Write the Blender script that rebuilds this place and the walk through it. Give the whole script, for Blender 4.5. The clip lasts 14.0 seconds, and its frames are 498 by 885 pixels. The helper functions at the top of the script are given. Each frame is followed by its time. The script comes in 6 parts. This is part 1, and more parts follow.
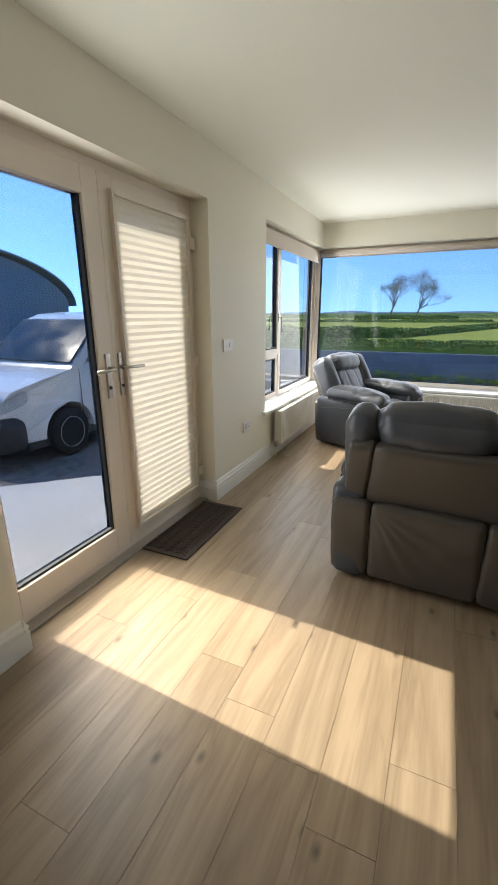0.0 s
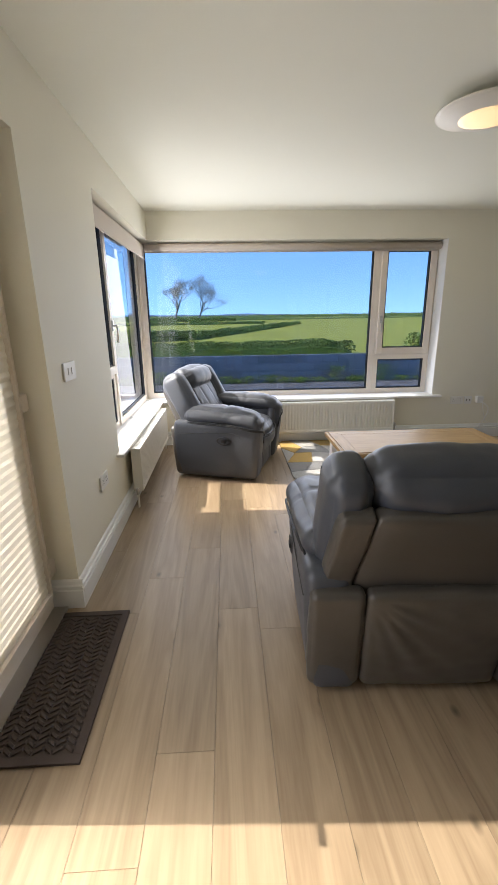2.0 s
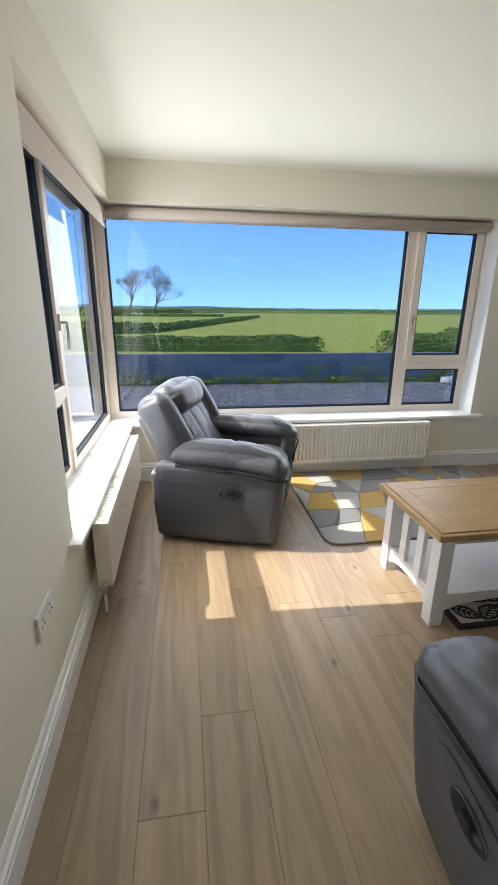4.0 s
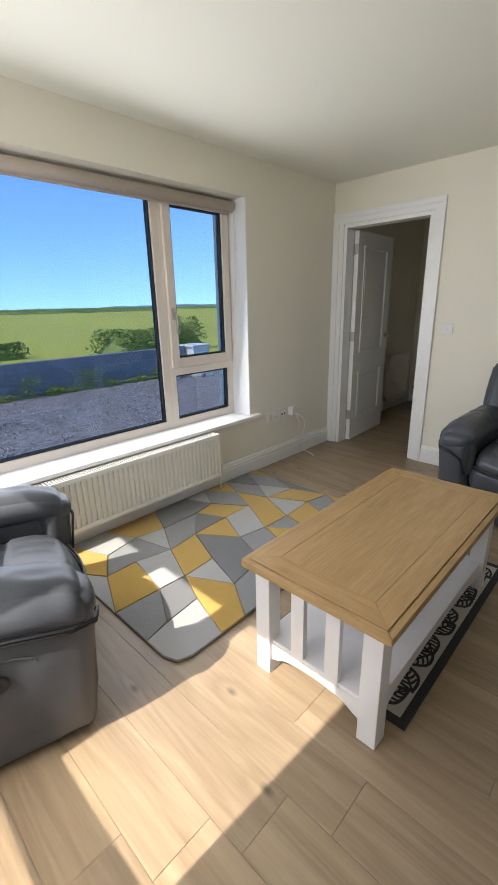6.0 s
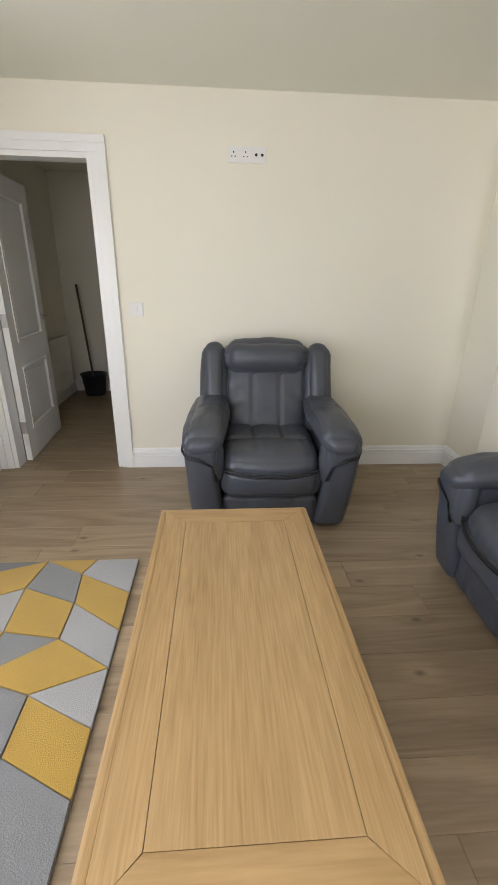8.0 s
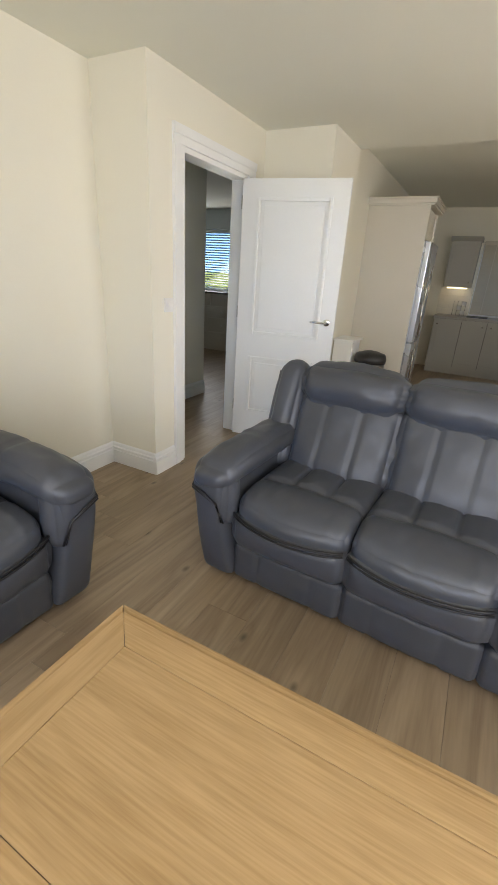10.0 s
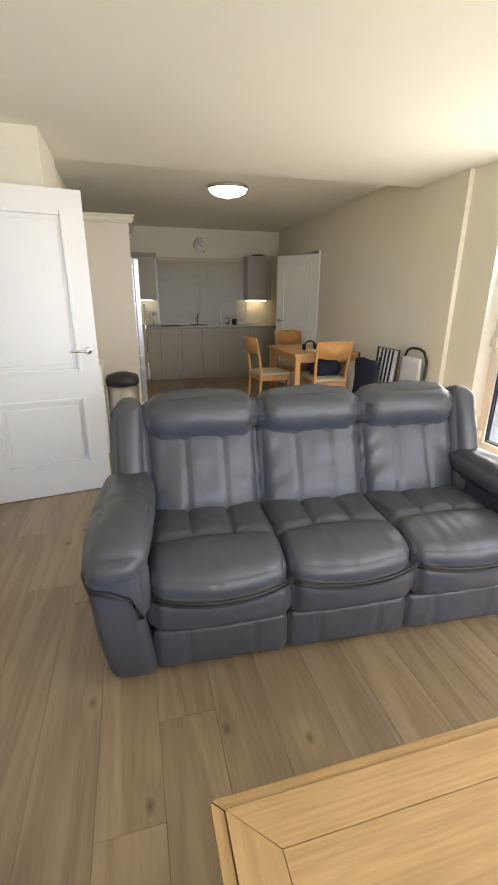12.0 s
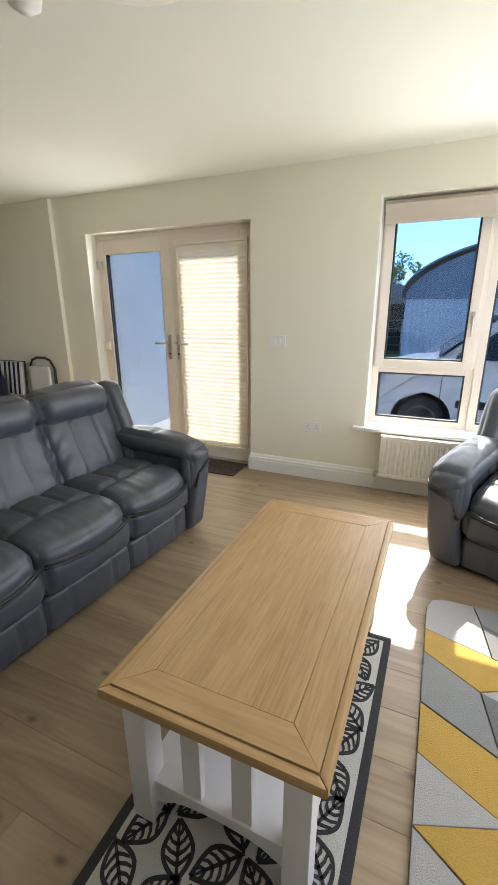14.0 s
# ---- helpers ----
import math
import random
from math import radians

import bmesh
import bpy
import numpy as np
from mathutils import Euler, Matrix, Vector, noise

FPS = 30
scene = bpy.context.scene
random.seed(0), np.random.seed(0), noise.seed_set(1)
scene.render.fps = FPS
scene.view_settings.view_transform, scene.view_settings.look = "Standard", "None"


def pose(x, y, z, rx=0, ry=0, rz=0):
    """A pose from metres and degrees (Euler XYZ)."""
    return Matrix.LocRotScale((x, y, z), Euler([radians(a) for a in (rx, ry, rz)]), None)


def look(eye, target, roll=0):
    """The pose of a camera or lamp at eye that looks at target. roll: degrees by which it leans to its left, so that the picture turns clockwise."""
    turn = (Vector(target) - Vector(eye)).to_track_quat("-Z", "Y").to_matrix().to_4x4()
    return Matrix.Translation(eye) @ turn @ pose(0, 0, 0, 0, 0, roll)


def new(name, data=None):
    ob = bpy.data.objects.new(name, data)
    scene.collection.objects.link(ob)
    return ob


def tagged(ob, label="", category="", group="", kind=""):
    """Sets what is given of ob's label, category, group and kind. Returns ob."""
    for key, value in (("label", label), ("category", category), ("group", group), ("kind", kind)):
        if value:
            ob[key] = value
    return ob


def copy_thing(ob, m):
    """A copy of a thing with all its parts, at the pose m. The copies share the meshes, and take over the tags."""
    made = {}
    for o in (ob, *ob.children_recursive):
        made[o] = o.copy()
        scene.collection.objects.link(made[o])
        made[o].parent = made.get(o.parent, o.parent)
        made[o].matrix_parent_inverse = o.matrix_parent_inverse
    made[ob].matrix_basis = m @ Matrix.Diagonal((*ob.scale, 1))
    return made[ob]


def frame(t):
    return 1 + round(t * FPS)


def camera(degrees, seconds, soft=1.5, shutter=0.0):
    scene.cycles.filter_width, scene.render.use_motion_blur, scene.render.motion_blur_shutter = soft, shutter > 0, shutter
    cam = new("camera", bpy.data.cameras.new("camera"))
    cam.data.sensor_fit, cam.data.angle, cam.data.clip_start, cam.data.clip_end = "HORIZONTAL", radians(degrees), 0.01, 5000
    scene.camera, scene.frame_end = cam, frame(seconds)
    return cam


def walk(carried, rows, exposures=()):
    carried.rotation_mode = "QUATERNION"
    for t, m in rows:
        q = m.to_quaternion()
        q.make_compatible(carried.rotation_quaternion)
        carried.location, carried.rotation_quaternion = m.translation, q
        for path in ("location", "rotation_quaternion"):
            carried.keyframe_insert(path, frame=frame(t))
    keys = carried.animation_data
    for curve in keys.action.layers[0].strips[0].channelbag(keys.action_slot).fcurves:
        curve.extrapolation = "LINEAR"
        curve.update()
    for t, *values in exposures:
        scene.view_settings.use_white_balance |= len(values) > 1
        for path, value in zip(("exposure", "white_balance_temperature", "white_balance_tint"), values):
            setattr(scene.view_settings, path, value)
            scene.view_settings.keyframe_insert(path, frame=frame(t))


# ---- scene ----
PATH = [
    (0, (-0.015, -0.007, 1.35), (-0.81, 1.734, 0.771), -0.2),
    (0.5, (-0.123, 0.17, 1.352), (-0.634, 2.02, 0.79), -1.9),
    (1, (-0.317, 0.318, 1.35), (-0.572, 2.219, 0.783), -0.5),
    (1.5, (-0.55, 0.474, 1.372), (-0.558, 2.393, 0.809), -0.7),
    (2, (-0.712, 0.741, 1.376), (-0.623, 2.655, 0.803), -0.9),
    (4.5, (-1.009, 2.213, 1.394), (-0.601, 4.075, 0.786), 0.3),
    (5, (-0.989, 2.491, 1.374), (-0.38, 4.297, 0.769), -0.9),
    (5.5, (-0.943, 2.736, 1.367), (-0.034, 4.409, 0.756), -0.5),
    (6, (-0.894, 2.977, 1.37), (0.473, 4.3, 0.751), -1.4),
    (6.5, (-0.783, 3.199, 1.368), (0.832, 4.184, 0.721), -0.8),
    (7, (-0.625, 3.399, 1.37), (1.133, 4.071, 0.692), 0.0),
    (7.5, (-0.475, 3.597, 1.368), (1.387, 3.827, 0.676), 0.2),
    (8, (-0.263, 3.697, 1.369), (1.593, 3.561, 0.636), 1.0),
    (9.2, (0.2, 4.02, 1.36), (1.33, 2.66, 0.625), 1.8),
    (10.5, (0.768, 4.003, 1.342), (1.386, 2.245, 0.617), 2.7),
    (11, (0.982, 4.009, 1.369), (1.17, 2.146, 0.664), -0.4),
    (11.5, (1.166, 3.939, 1.363), (0.993, 2.063, 0.69), -1.2),
    (12, (1.305, 3.876, 1.372), (0.81, 2.05, 0.724), 0.3),
    (12.5, (1.485, 3.851, 1.375), (0.545, 2.194, 0.764), -1.8),
    (13, (1.625, 3.864, 1.377), (0.422, 2.385, 0.773), -2.6),
    (13.5, (1.735, 3.942, 1.361), (0.23, 2.773, 0.755), 0.1),
    (14, (1.824, 4.033, 1.387), (0.083, 3.255, 0.783), -0.3),
]
cam = camera(61.0, 14.0)
walk(cam, [(t, look(eye, target, roll)) for t, eye, target, roll in PATH], [
    (0.0, 3.45, 6300, 9), (1.5, 3.5, 6350, 13), (5.0, 3.5, 6150, 10), (6.2, 3.65, 6250, 12), (7.5, 3.95, 6300, 13), (8.2, 4.2, 6350, 13),
    (10.5, 4.5, 6600, 12), (11.5, 4.75, 6700, 12), (12.5, 4.75, 6650, 12), (13.2, 4.5, 6500, 11), (14.0, 4.0, 6350, 9)])

# ---- light ----
world = bpy.data.worlds.new("sky")
scene.world = world
world.use_nodes = True
_sky = world.node_tree.nodes.new("ShaderNodeTexSky")
_sky.sky_type = "NISHITA"
_sky.sun_disc = False
_sky.sun_elevation = radians(45)
_sky.sun_rotation = radians(-87)
_sky.air_density, _sky.dust_density, _sky.ozone_density = 0.8, 0.0, 3.5
_tc = world.node_tree.nodes.new("ShaderNodeTexCoord")
_vm = world.node_tree.nodes.new("ShaderNodeVectorMath")
_vm.operation = "MULTIPLY_ADD"
_vm.inputs[1].default_value, _vm.inputs[2].default_value = (1, 1, 0.9), (0, 0, 0.15)
_vn = world.node_tree.nodes.new("ShaderNodeVectorMath")
_vn.operation = "NORMALIZE"
world.node_tree.links.new(_tc.outputs["Generated"], _vm.inputs[0])
world.node_tree.links.new(_vm.outputs[0], _vn.inputs[0])
world.node_tree.links.new(_vn.outputs[0], _sky.inputs[0])
_bg = world.node_tree.nodes["Background"]
_bg.inputs["Strength"].default_value = 0.09
_hue = world.node_tree.nodes.new("ShaderNodeHueSaturation")
_hue.inputs["Saturation"].default_value, _hue.inputs["Value"].default_value = 1.15, 1.02
world.node_tree.links.new(_sky.outputs[0], _hue.inputs["Color"])
world.node_tree.links.new(_hue.outputs[0], _bg.inputs["Color"])
sun = new("sun", bpy.data.lights.new("sun", "SUN"))
sun.data.energy, sun.data.angle, sun.data.color = 0.82, radians(0.5), (1.0, 0.92, 0.78)
sun.matrix_world = look((-20, 1.1, 20.6), (0, 0, 0))
# the sky's light in the openings
for _at, _to, _w, _h, _power in (((-0.05, 5.39, 1.28), (-0.05, 3.9, 1.06), 3.0, 1.5, 3.0), ((-1.49, 4.5, 1.28), (0, 4.5, 1.06), 1.8, 1.5, 1.9), ((-1.46, 1.36, 1.05), (0, 1.36, 1.22), 0.7, 1.7, 1.2), ((5.28, -3.15, 1.52), (5.0, -1.0, 1.2), 1.0, 0.9, 0.5)):
    _lamp = new("window_daylight", bpy.data.lights.new("window_daylight", "AREA"))
    _lamp.data.shape, _lamp.data.size, _lamp.data.size_y = "RECTANGLE", _w, _h
    _lamp.data.energy, _lamp.data.color = _power, (0.97, 0.955, 0.93)
    _lamp.matrix_world = look(_at, _to)



# ---- materials ----
def mat(name, color, rough=0.6, metal=0.0, grain=60.0, vary=0.06, stain=2.5, stain_amt=0.05, bump=0.05, bump_dist=0.002, spec=0.5, island=0.0, stretch=(1, 1, 1), coat=0.0, sheen=0.0):
    m = bpy.data.materials.new(name)
    m.use_nodes = True
    nt = m.node_tree
    n, l = nt.nodes, nt.links
    b = n["Principled BSDF"]
    b.inputs["Roughness"].default_value = rough
    b.inputs["Metallic"].default_value = metal
    b.inputs["Specular IOR Level"].default_value = spec
    b.inputs["Coat Weight"].default_value = coat
    b.inputs["Sheen Weight"].default_value = sheen
    tc = n.new("ShaderNodeTexCoord")
    mp = n.new("ShaderNodeMapping")
    mp.inputs["Scale"].default_value = stretch
    l.new(tc.outputs["Object"], mp.inputs["Vector"])
    f = n.new("ShaderNodeTexNoise")
    f.inputs["Scale"].default_value, f.inputs["Detail"].default_value = grain, 4
    s = n.new("ShaderNodeTexNoise")
    s.inputs["Scale"].default_value, s.inputs["Detail"].default_value = stain, 3
    l.new(mp.outputs[0], f.inputs["Vector"])
    l.new(mp.outputs[0], s.inputs["Vector"])
    a1 = n.new("ShaderNodeMath")
    a1.operation = "MULTIPLY_ADD"
    a1.inputs[1].default_value, a1.inputs[2].default_value = 2 * vary, 1 - vary
    l.new(f.outputs["Fac"], a1.inputs[0])
    a2 = n.new("ShaderNodeMath")
    a2.operation = "MULTIPLY_ADD"
    a2.inputs[1].default_value, a2.inputs[2].default_value = 2 * stain_amt, 1 - stain_amt
    l.new(s.outputs["Fac"], a2.inputs[0])
    mul = n.new("ShaderNodeMath")
    mul.operation = "MULTIPLY"
    l.new(a1.outputs[0], mul.inputs[0])
    l.new(a2.outputs[0], mul.inputs[1])
    fac = mul.outputs[0]
    if island:
        geo = n.new("ShaderNodeObjectInfo") if island < 0 else n.new("ShaderNodeNewGeometry")
        a3 = n.new("ShaderNodeMath")
        a3.operation = "MULTIPLY_ADD"
        a3.inputs[1].default_value, a3.inputs[2].default_value = 2 * abs(island), 1 - abs(island)
        l.new(geo.outputs["Random" if island < 0 else "Random Per Island"], a3.inputs[0])
        m3 = n.new("ShaderNodeMath")
        m3.operation = "MULTIPLY"
        l.new(fac, m3.inputs[0])
        l.new(a3.outputs[0], m3.inputs[1])
        fac = m3.outputs[0]
    vm = n.new("ShaderNodeVectorMath")
    vm.operation = "SCALE"
    vm.inputs[0].default_value = color
    l.new(fac, vm.inputs["Scale"])
    l.new(vm.outputs[0], b.inputs["Base Color"])
    rr = n.new("ShaderNodeMath")
    rr.operation = "MULTIPLY_ADD"
    rr.inputs[1].default_value, rr.inputs[2].default_value = 0.16, rough - 0.08
    l.new(s.outputs["Fac"], rr.inputs[0])
    l.new(rr.outputs[0], b.inputs["Roughness"])
    if bump:
        bp = n.new("ShaderNodeBump")
        bp.inputs["Strength"].default_value, bp.inputs["Distance"].default_value = bump, bump_dist
        l.new(f.outputs["Fac"], bp.inputs["Height"])
        l.new(bp.outputs[0], b.inputs["Normal"])
    return m


def wood_mat(name, dark, light, rough=0.4, axis="y", ring=14.0, tone=0.10, knots=0.5, seed=0.0, streak=0.5):
    """Long grained timber; each piece takes its own cut of the grain."""
    m = bpy.data.materials.new(name)
    m.use_nodes = True
    n, l = m.node_tree.nodes, m.node_tree.links
    b = n["Principled BSDF"]
    tc = n.new("ShaderNodeTexCoord")
    oi = n.new("ShaderNodeObjectInfo")
    off = n.new("ShaderNodeVectorMath")
    off.operation = "SCALE"
    off.inputs[0].default_value = (7.3, 11.7, 5.1)
    l.new(oi.outputs["Random"], off.inputs["Scale"])
    add = n.new("ShaderNodeVectorMath")
    l.new(tc.outputs["Object"], add.inputs[0])
    l.new(off.outputs[0], add.inputs[1])
    along = {"x": (0.55, 7, 7), "y": (7, 0.55, 7), "z": (7, 7, 0.55)}[axis]
    fine = {"x": (7, 170, 170), "y": (95, 6, 95), "z": (130, 130, 5)}[axis]
    m1 = n.new("ShaderNodeMapping")
    m1.inputs["Scale"].default_value = along
    m1.inputs["Location"].default_value = (seed, seed, seed)
    m2 = n.new("ShaderNodeMapping")
    m2.inputs["Scale"].default_value = fine
    l.new(add.outputs[0], m1.inputs["Vector"])
    l.new(add.outputs[0], m2.inputs["Vector"])
    big = n.new("ShaderNodeTexNoise")
    big.inputs["Scale"].default_value, big.inputs["Detail"].default_value, big.inputs["Distortion"].default_value = 1.0, 3, 1.2
    l.new(m1.outputs[0], big.inputs["Vector"])
    kv = n.new("ShaderNodeTexVoronoi")
    kv.voronoi_dimensions = "2D"
    kv.inputs["Scale"].default_value = 1.0
    m3 = n.new("ShaderNodeMapping")
    m3.inputs["Scale"].default_value = {"x": (1.2, 3.4, 3.4), "y": (2.7, 1.5, 2.7), "z": (3.4, 3.4, 1.2)}[axis]
    l.new(add.outputs[0], m3.inputs["Vector"])
    l.new(m3.outputs[0], kv.inputs["Vector"])
    bend = n.new("ShaderNodeMapRange")
    bend.interpolation_type = "SMOOTHERSTEP"
    bend.inputs["From Min"].default_value, bend.inputs["From Max"].default_value = 0.0, 0.22
    bend.inputs["To Min"].default_value, bend.inputs["To Max"].default_value = 0.20 * knots, 0.0
    l.new(kv.outputs["Distance"], bend.inputs["Value"])
    sw_ = n.new("ShaderNodeMath")
    l.new(big.outputs["Fac"], sw_.inputs[0])
    l.new(bend.outputs[0], sw_.inputs[1])
    w = n.new("ShaderNodeMath")
    w.operation = "MULTIPLY"
    w.inputs[1].default_value = ring
    l.new(sw_.outputs[0], w.inputs[0])
    fr = n.new("ShaderNodeMath")
    fr.operation = "PINGPONG"
    fr.inputs[1].default_value = 1.0
    l.new(w.outputs[0], fr.inputs[0])
    fn = n.new("ShaderNodeTexNoise")
    fn.inputs["Scale"].default_value, fn.inputs["Detail"].default_value = 1.0, 3
    l.new(m2.outputs[0], fn.inputs["Vector"])
    mx = n.new("ShaderNodeMix")
    mx.data_type = "FLOAT"
    mx.inputs["Factor"].default_value = streak
    l.new(fr.outputs[0], mx.inputs[2])
    fc = n.new("ShaderNodeMapRange")
    fc.inputs["From Min"].default_value, fc.inputs["From Max"].default_value = 0.30, 0.66
    l.new(fn.outputs["Fac"], fc.inputs["Value"])
    l.new(fc.outputs[0], mx.inputs[3])
    kr = n.new("ShaderNodeMapRange")
    kr.inputs["From Min"].default_value, kr.inputs["From Max"].default_value = 0.008, 0.048
    kr.inputs["To Min"].default_value, kr.inputs["To Max"].default_value = 1 - knots, 1.0
    l.new(kv.outputs["Distance"], kr.inputs["Value"])
    ramp = n.new("ShaderNodeMix")
    ramp.data_type = "RGBA"
    ramp.inputs[6].default_value, ramp.inputs[7].default_value = (*dark, 1), (*light, 1)
    l.new(mx.outputs[0], ramp.inputs["Factor"])
    t = n.new("ShaderNodeMath")
    t.operation = "MULTIPLY_ADD"
    t.inputs[1].default_value, t.inputs[2].default_value = 2 * tone, 1 - tone
    l.new(oi.outputs["Random"], t.inputs[0])
    tk = n.new("ShaderNodeMath")
    tk.operation = "MULTIPLY"
    l.new(t.outputs[0], tk.inputs[0])
    l.new(kr.outputs[0], tk.inputs[1])
    sc = n.new("ShaderNodeVectorMath")
    sc.operation = "SCALE"
    l.new(ramp.outputs[2], sc.inputs[0])
    l.new(tk.outputs[0], sc.inputs["Scale"])
    l.new(sc.outputs[0], b.inputs["Base Color"])
    b.inputs["Roughness"].default_value = rough
    bp = n.new("ShaderNodeBump")
    bp.inputs["Strength"].default_value, bp.inputs["Distance"].default_value = 0.12, 0.0015
    l.new(fn.outputs["Fac"], bp.inputs["Height"])
    l.new(bp.outputs[0], b.inputs["Normal"])
    return m


def glass_mat(name, tint=(1, 1, 1), rough=0.0):
    m = bpy.data.materials.new(name)
    m.use_nodes = True
    b = m.node_tree.nodes["Principled BSDF"]
    b.inputs["Base Color"].default_value = (*tint, 1)
    b.inputs["Transmission Weight"].default_value = 1.0
    b.inputs["Roughness"].default_value = rough
    b.inputs["IOR"].default_value = 1.35
    return m


def glow_mat(name, color, strength):
    m = bpy.data.materials.new(name)
    m.use_nodes = True
    b = m.node_tree.nodes["Principled BSDF"]
    b.inputs["Base Color"].default_value = (0.8, 0.8, 0.78, 1)
    b.inputs["Emission Color"].default_value = (*color, 1)
    b.inputs["Emission Strength"].default_value = strength
    b.inputs["Roughness"].default_value = 0.4
    return m


M_WALL = mat("painted_plaster", (0.80, 0.765, 0.645), 0.75, grain=180, vary=0.02, stain=1.2, stain_amt=0.03, bump=0.06)
M_CEIL = mat("ceiling_paint", (0.79, 0.785, 0.685), 0.85, grain=150, vary=0.015, stain=0.8, stain_amt=0.02, bump=0.04)
M_WHITE = mat("white_gloss_paint", (0.82, 0.82, 0.80), 0.35, grain=90, vary=0.02, stain=4, stain_amt=0.03, bump=0.03)
M_UPVC = mat("cream_upvc", (0.78, 0.70, 0.61), 0.35, grain=40, vary=0.015, stain=3, stain_amt=0.04, bump=0.0)
M_GASKET = mat("black_rubber_gasket", (0.02, 0.022, 0.025), 0.6)
M_RAD = mat("radiator_enamel", (0.84, 0.82, 0.75), 0.35, grain=30, vary=0.015, stain=3, stain_amt=0.03, bump=0.0)
M_PLASTIC = mat("white_socket_plastic", (0.78, 0.77, 0.74), 0.4, grain=20, vary=0.01, stain=5, stain_amt=0.02, bump=0.0)
# black plastic; also painted shade inside the farm sheds
M_DARK = mat("dark_plastic_and_shade", (0.02, 0.02, 0.022), 0.45, grain=30, bump=0.02)
M_STEEL = mat("brushed_steel", (0.55, 0.53, 0.50), 0.32, metal=1.0, grain=200, vary=0.05, bump=0.03)
M_CHROME = mat("chrome", (0.75, 0.75, 0.75), 0.16, metal=1.0, grain=20, vary=0.02, bump=0.0)
# added dark tint dims the bright view outdoors; panes cast no shadow
M_GLASS = glass_mat("view_dimming_glass", (0.252, 0.252, 0.253))
M_LEATHER = mat("grey_leather", (0.060, 0.065, 0.078), 0.40, grain=210, vary=0.08, stain=7, stain_amt=0.10, bump=0.22, bump_dist=0.001)
# same grey leather, with the warm low light on the backs put into its colour
M_LEATHER_BACK = mat("grey_leather_warm_lit", (0.075, 0.066, 0.056), 0.40, grain=190, vary=0.08, stain=4, stain_amt=0.14, bump=0.12, bump_dist=0.001)
M_SEAM = mat("leather_stitching", (0.035, 0.035, 0.038), 0.6, grain=100)
M_PIPING = mat("black_piping", (0.012, 0.012, 0.014), 0.45, grain=100)
M_FLOOR = wood_mat("oak_laminate", (0.230, 0.166, 0.103), (0.355, 0.268, 0.175), 0.38, "y", 7.0, 0.10, 0.55, streak=0.30)
M_JOINT = mat("dark_joint", (0.10, 0.065, 0.04), 0.8)
M_OAK_TOP = wood_mat("oak_table_top", (0.315, 0.192, 0.076), (0.48, 0.318, 0.150), 0.42, "x", 3.0, 0.05, 0.15, streak=0.62)
M_OAK_END = wood_mat("oak_table_end", (0.315, 0.192, 0.076), (0.48, 0.318, 0.150), 0.42, "y", 3.0, 0.05, 0.15, 3.0, streak=0.55)
M_PAINT_GREY = mat("pale_grey_paint", (0.70, 0.69, 0.69), 0.5, grain=120, vary=0.03, stain=6, stain_amt=0.05, bump=0.06)
M_BEECH = wood_mat("beech", (0.55, 0.27, 0.085), (0.68, 0.37, 0.14), 0.38, "z", 8.0, 0.08, 0.1)


# ---- mesh helpers ----
def link(name, bm, material, parent=None, label="", smooth=False, bevel=0.0):
    if bevel:
        bmesh.ops.bevel(bm, geom=list(bm.edges), offset=bevel, segments=2, profile=0.7, affect="EDGES", clamp_overlap=True)
    bmesh.ops.recalc_face_normals(bm, faces=list(bm.faces))
    me = bpy.data.meshes.new(name)
    bm.to_mesh(me)
    bm.free()
    me.materials.append(material)
    if smooth:
        me.shade_smooth()
    ob = new(name, me)
    if parent is not None:
        ob.parent = parent
    if label:
        ob["label"] = label
    return ob


part = link


def add_box(bm, x0, x1, y0, y1, z0, z1):
    v = [bm.verts.new((x, y, z)) for z in (z0, z1) for y in (y0, y1) for x in (x0, x1)]
    for f in ((0, 2, 3, 1), (4, 5, 7, 6), (0, 1, 5, 4), (2, 6, 7, 3), (0, 4, 6, 2), (1, 3, 7, 5)):
        bm.faces.new([v[i] for i in f])
    return v


def box(name, b, material, parent=None, label="", bevel=0.0, rot=None, about=None):
    bm = bmesh.new()
    add_box(bm, *b)
    if rot is not None:
        c = about or ((b[0] + b[1]) / 2, (b[2] + b[3]) / 2, (b[4] + b[5]) / 2)
        bmesh.ops.rotate(bm, verts=list(bm.verts), cent=c, matrix=Euler([radians(a) for a in rot]).to_matrix())
    return link(name, bm, material, parent, label, False, bevel)


def boxes(name, bs, material, parent=None, label="", bevel=0.0):
    bm = bmesh.new()
    for b in bs:
        add_box(bm, *b)
    return link(name, bm, material, parent, label, False, bevel)


def rod(name, pts, r, material, parent=None, label="", n=8, caps=True):
    """A round bar along points."""
    bm = bmesh.new()
    pts = [Vector(p) for p in pts]
    rs = r if isinstance(r, (list, tuple)) else [r] * len(pts)
    rings = []
    for i, p in enumerate(pts):
        d = (pts[min(i + 1, len(pts) - 1)] - pts[max(i - 1, 0)]).normalized()
        u = d.cross(Vector((0.0, 0.0, 1.0)) if abs(d.z) < 0.9 else Vector((1.0, 0.0, 0.0))).normalized()
        w = d.cross(u)
        rings.append([bm.verts.new(p + rs[i] * (math.cos(2 * math.pi * k / n) * u + math.sin(2 * math.pi * k / n) * w)) for k in range(n)])
    for a, c in zip(rings, rings[1:]):
        for k in range(n):
            bm.faces.new((a[k], a[(k + 1) % n], c[(k + 1) % n], c[k]))
    if caps:
        bm.faces.new(rings[0][::-1])
        bm.faces.new(rings[-1])
    return link(name, bm, material, parent, label, True)


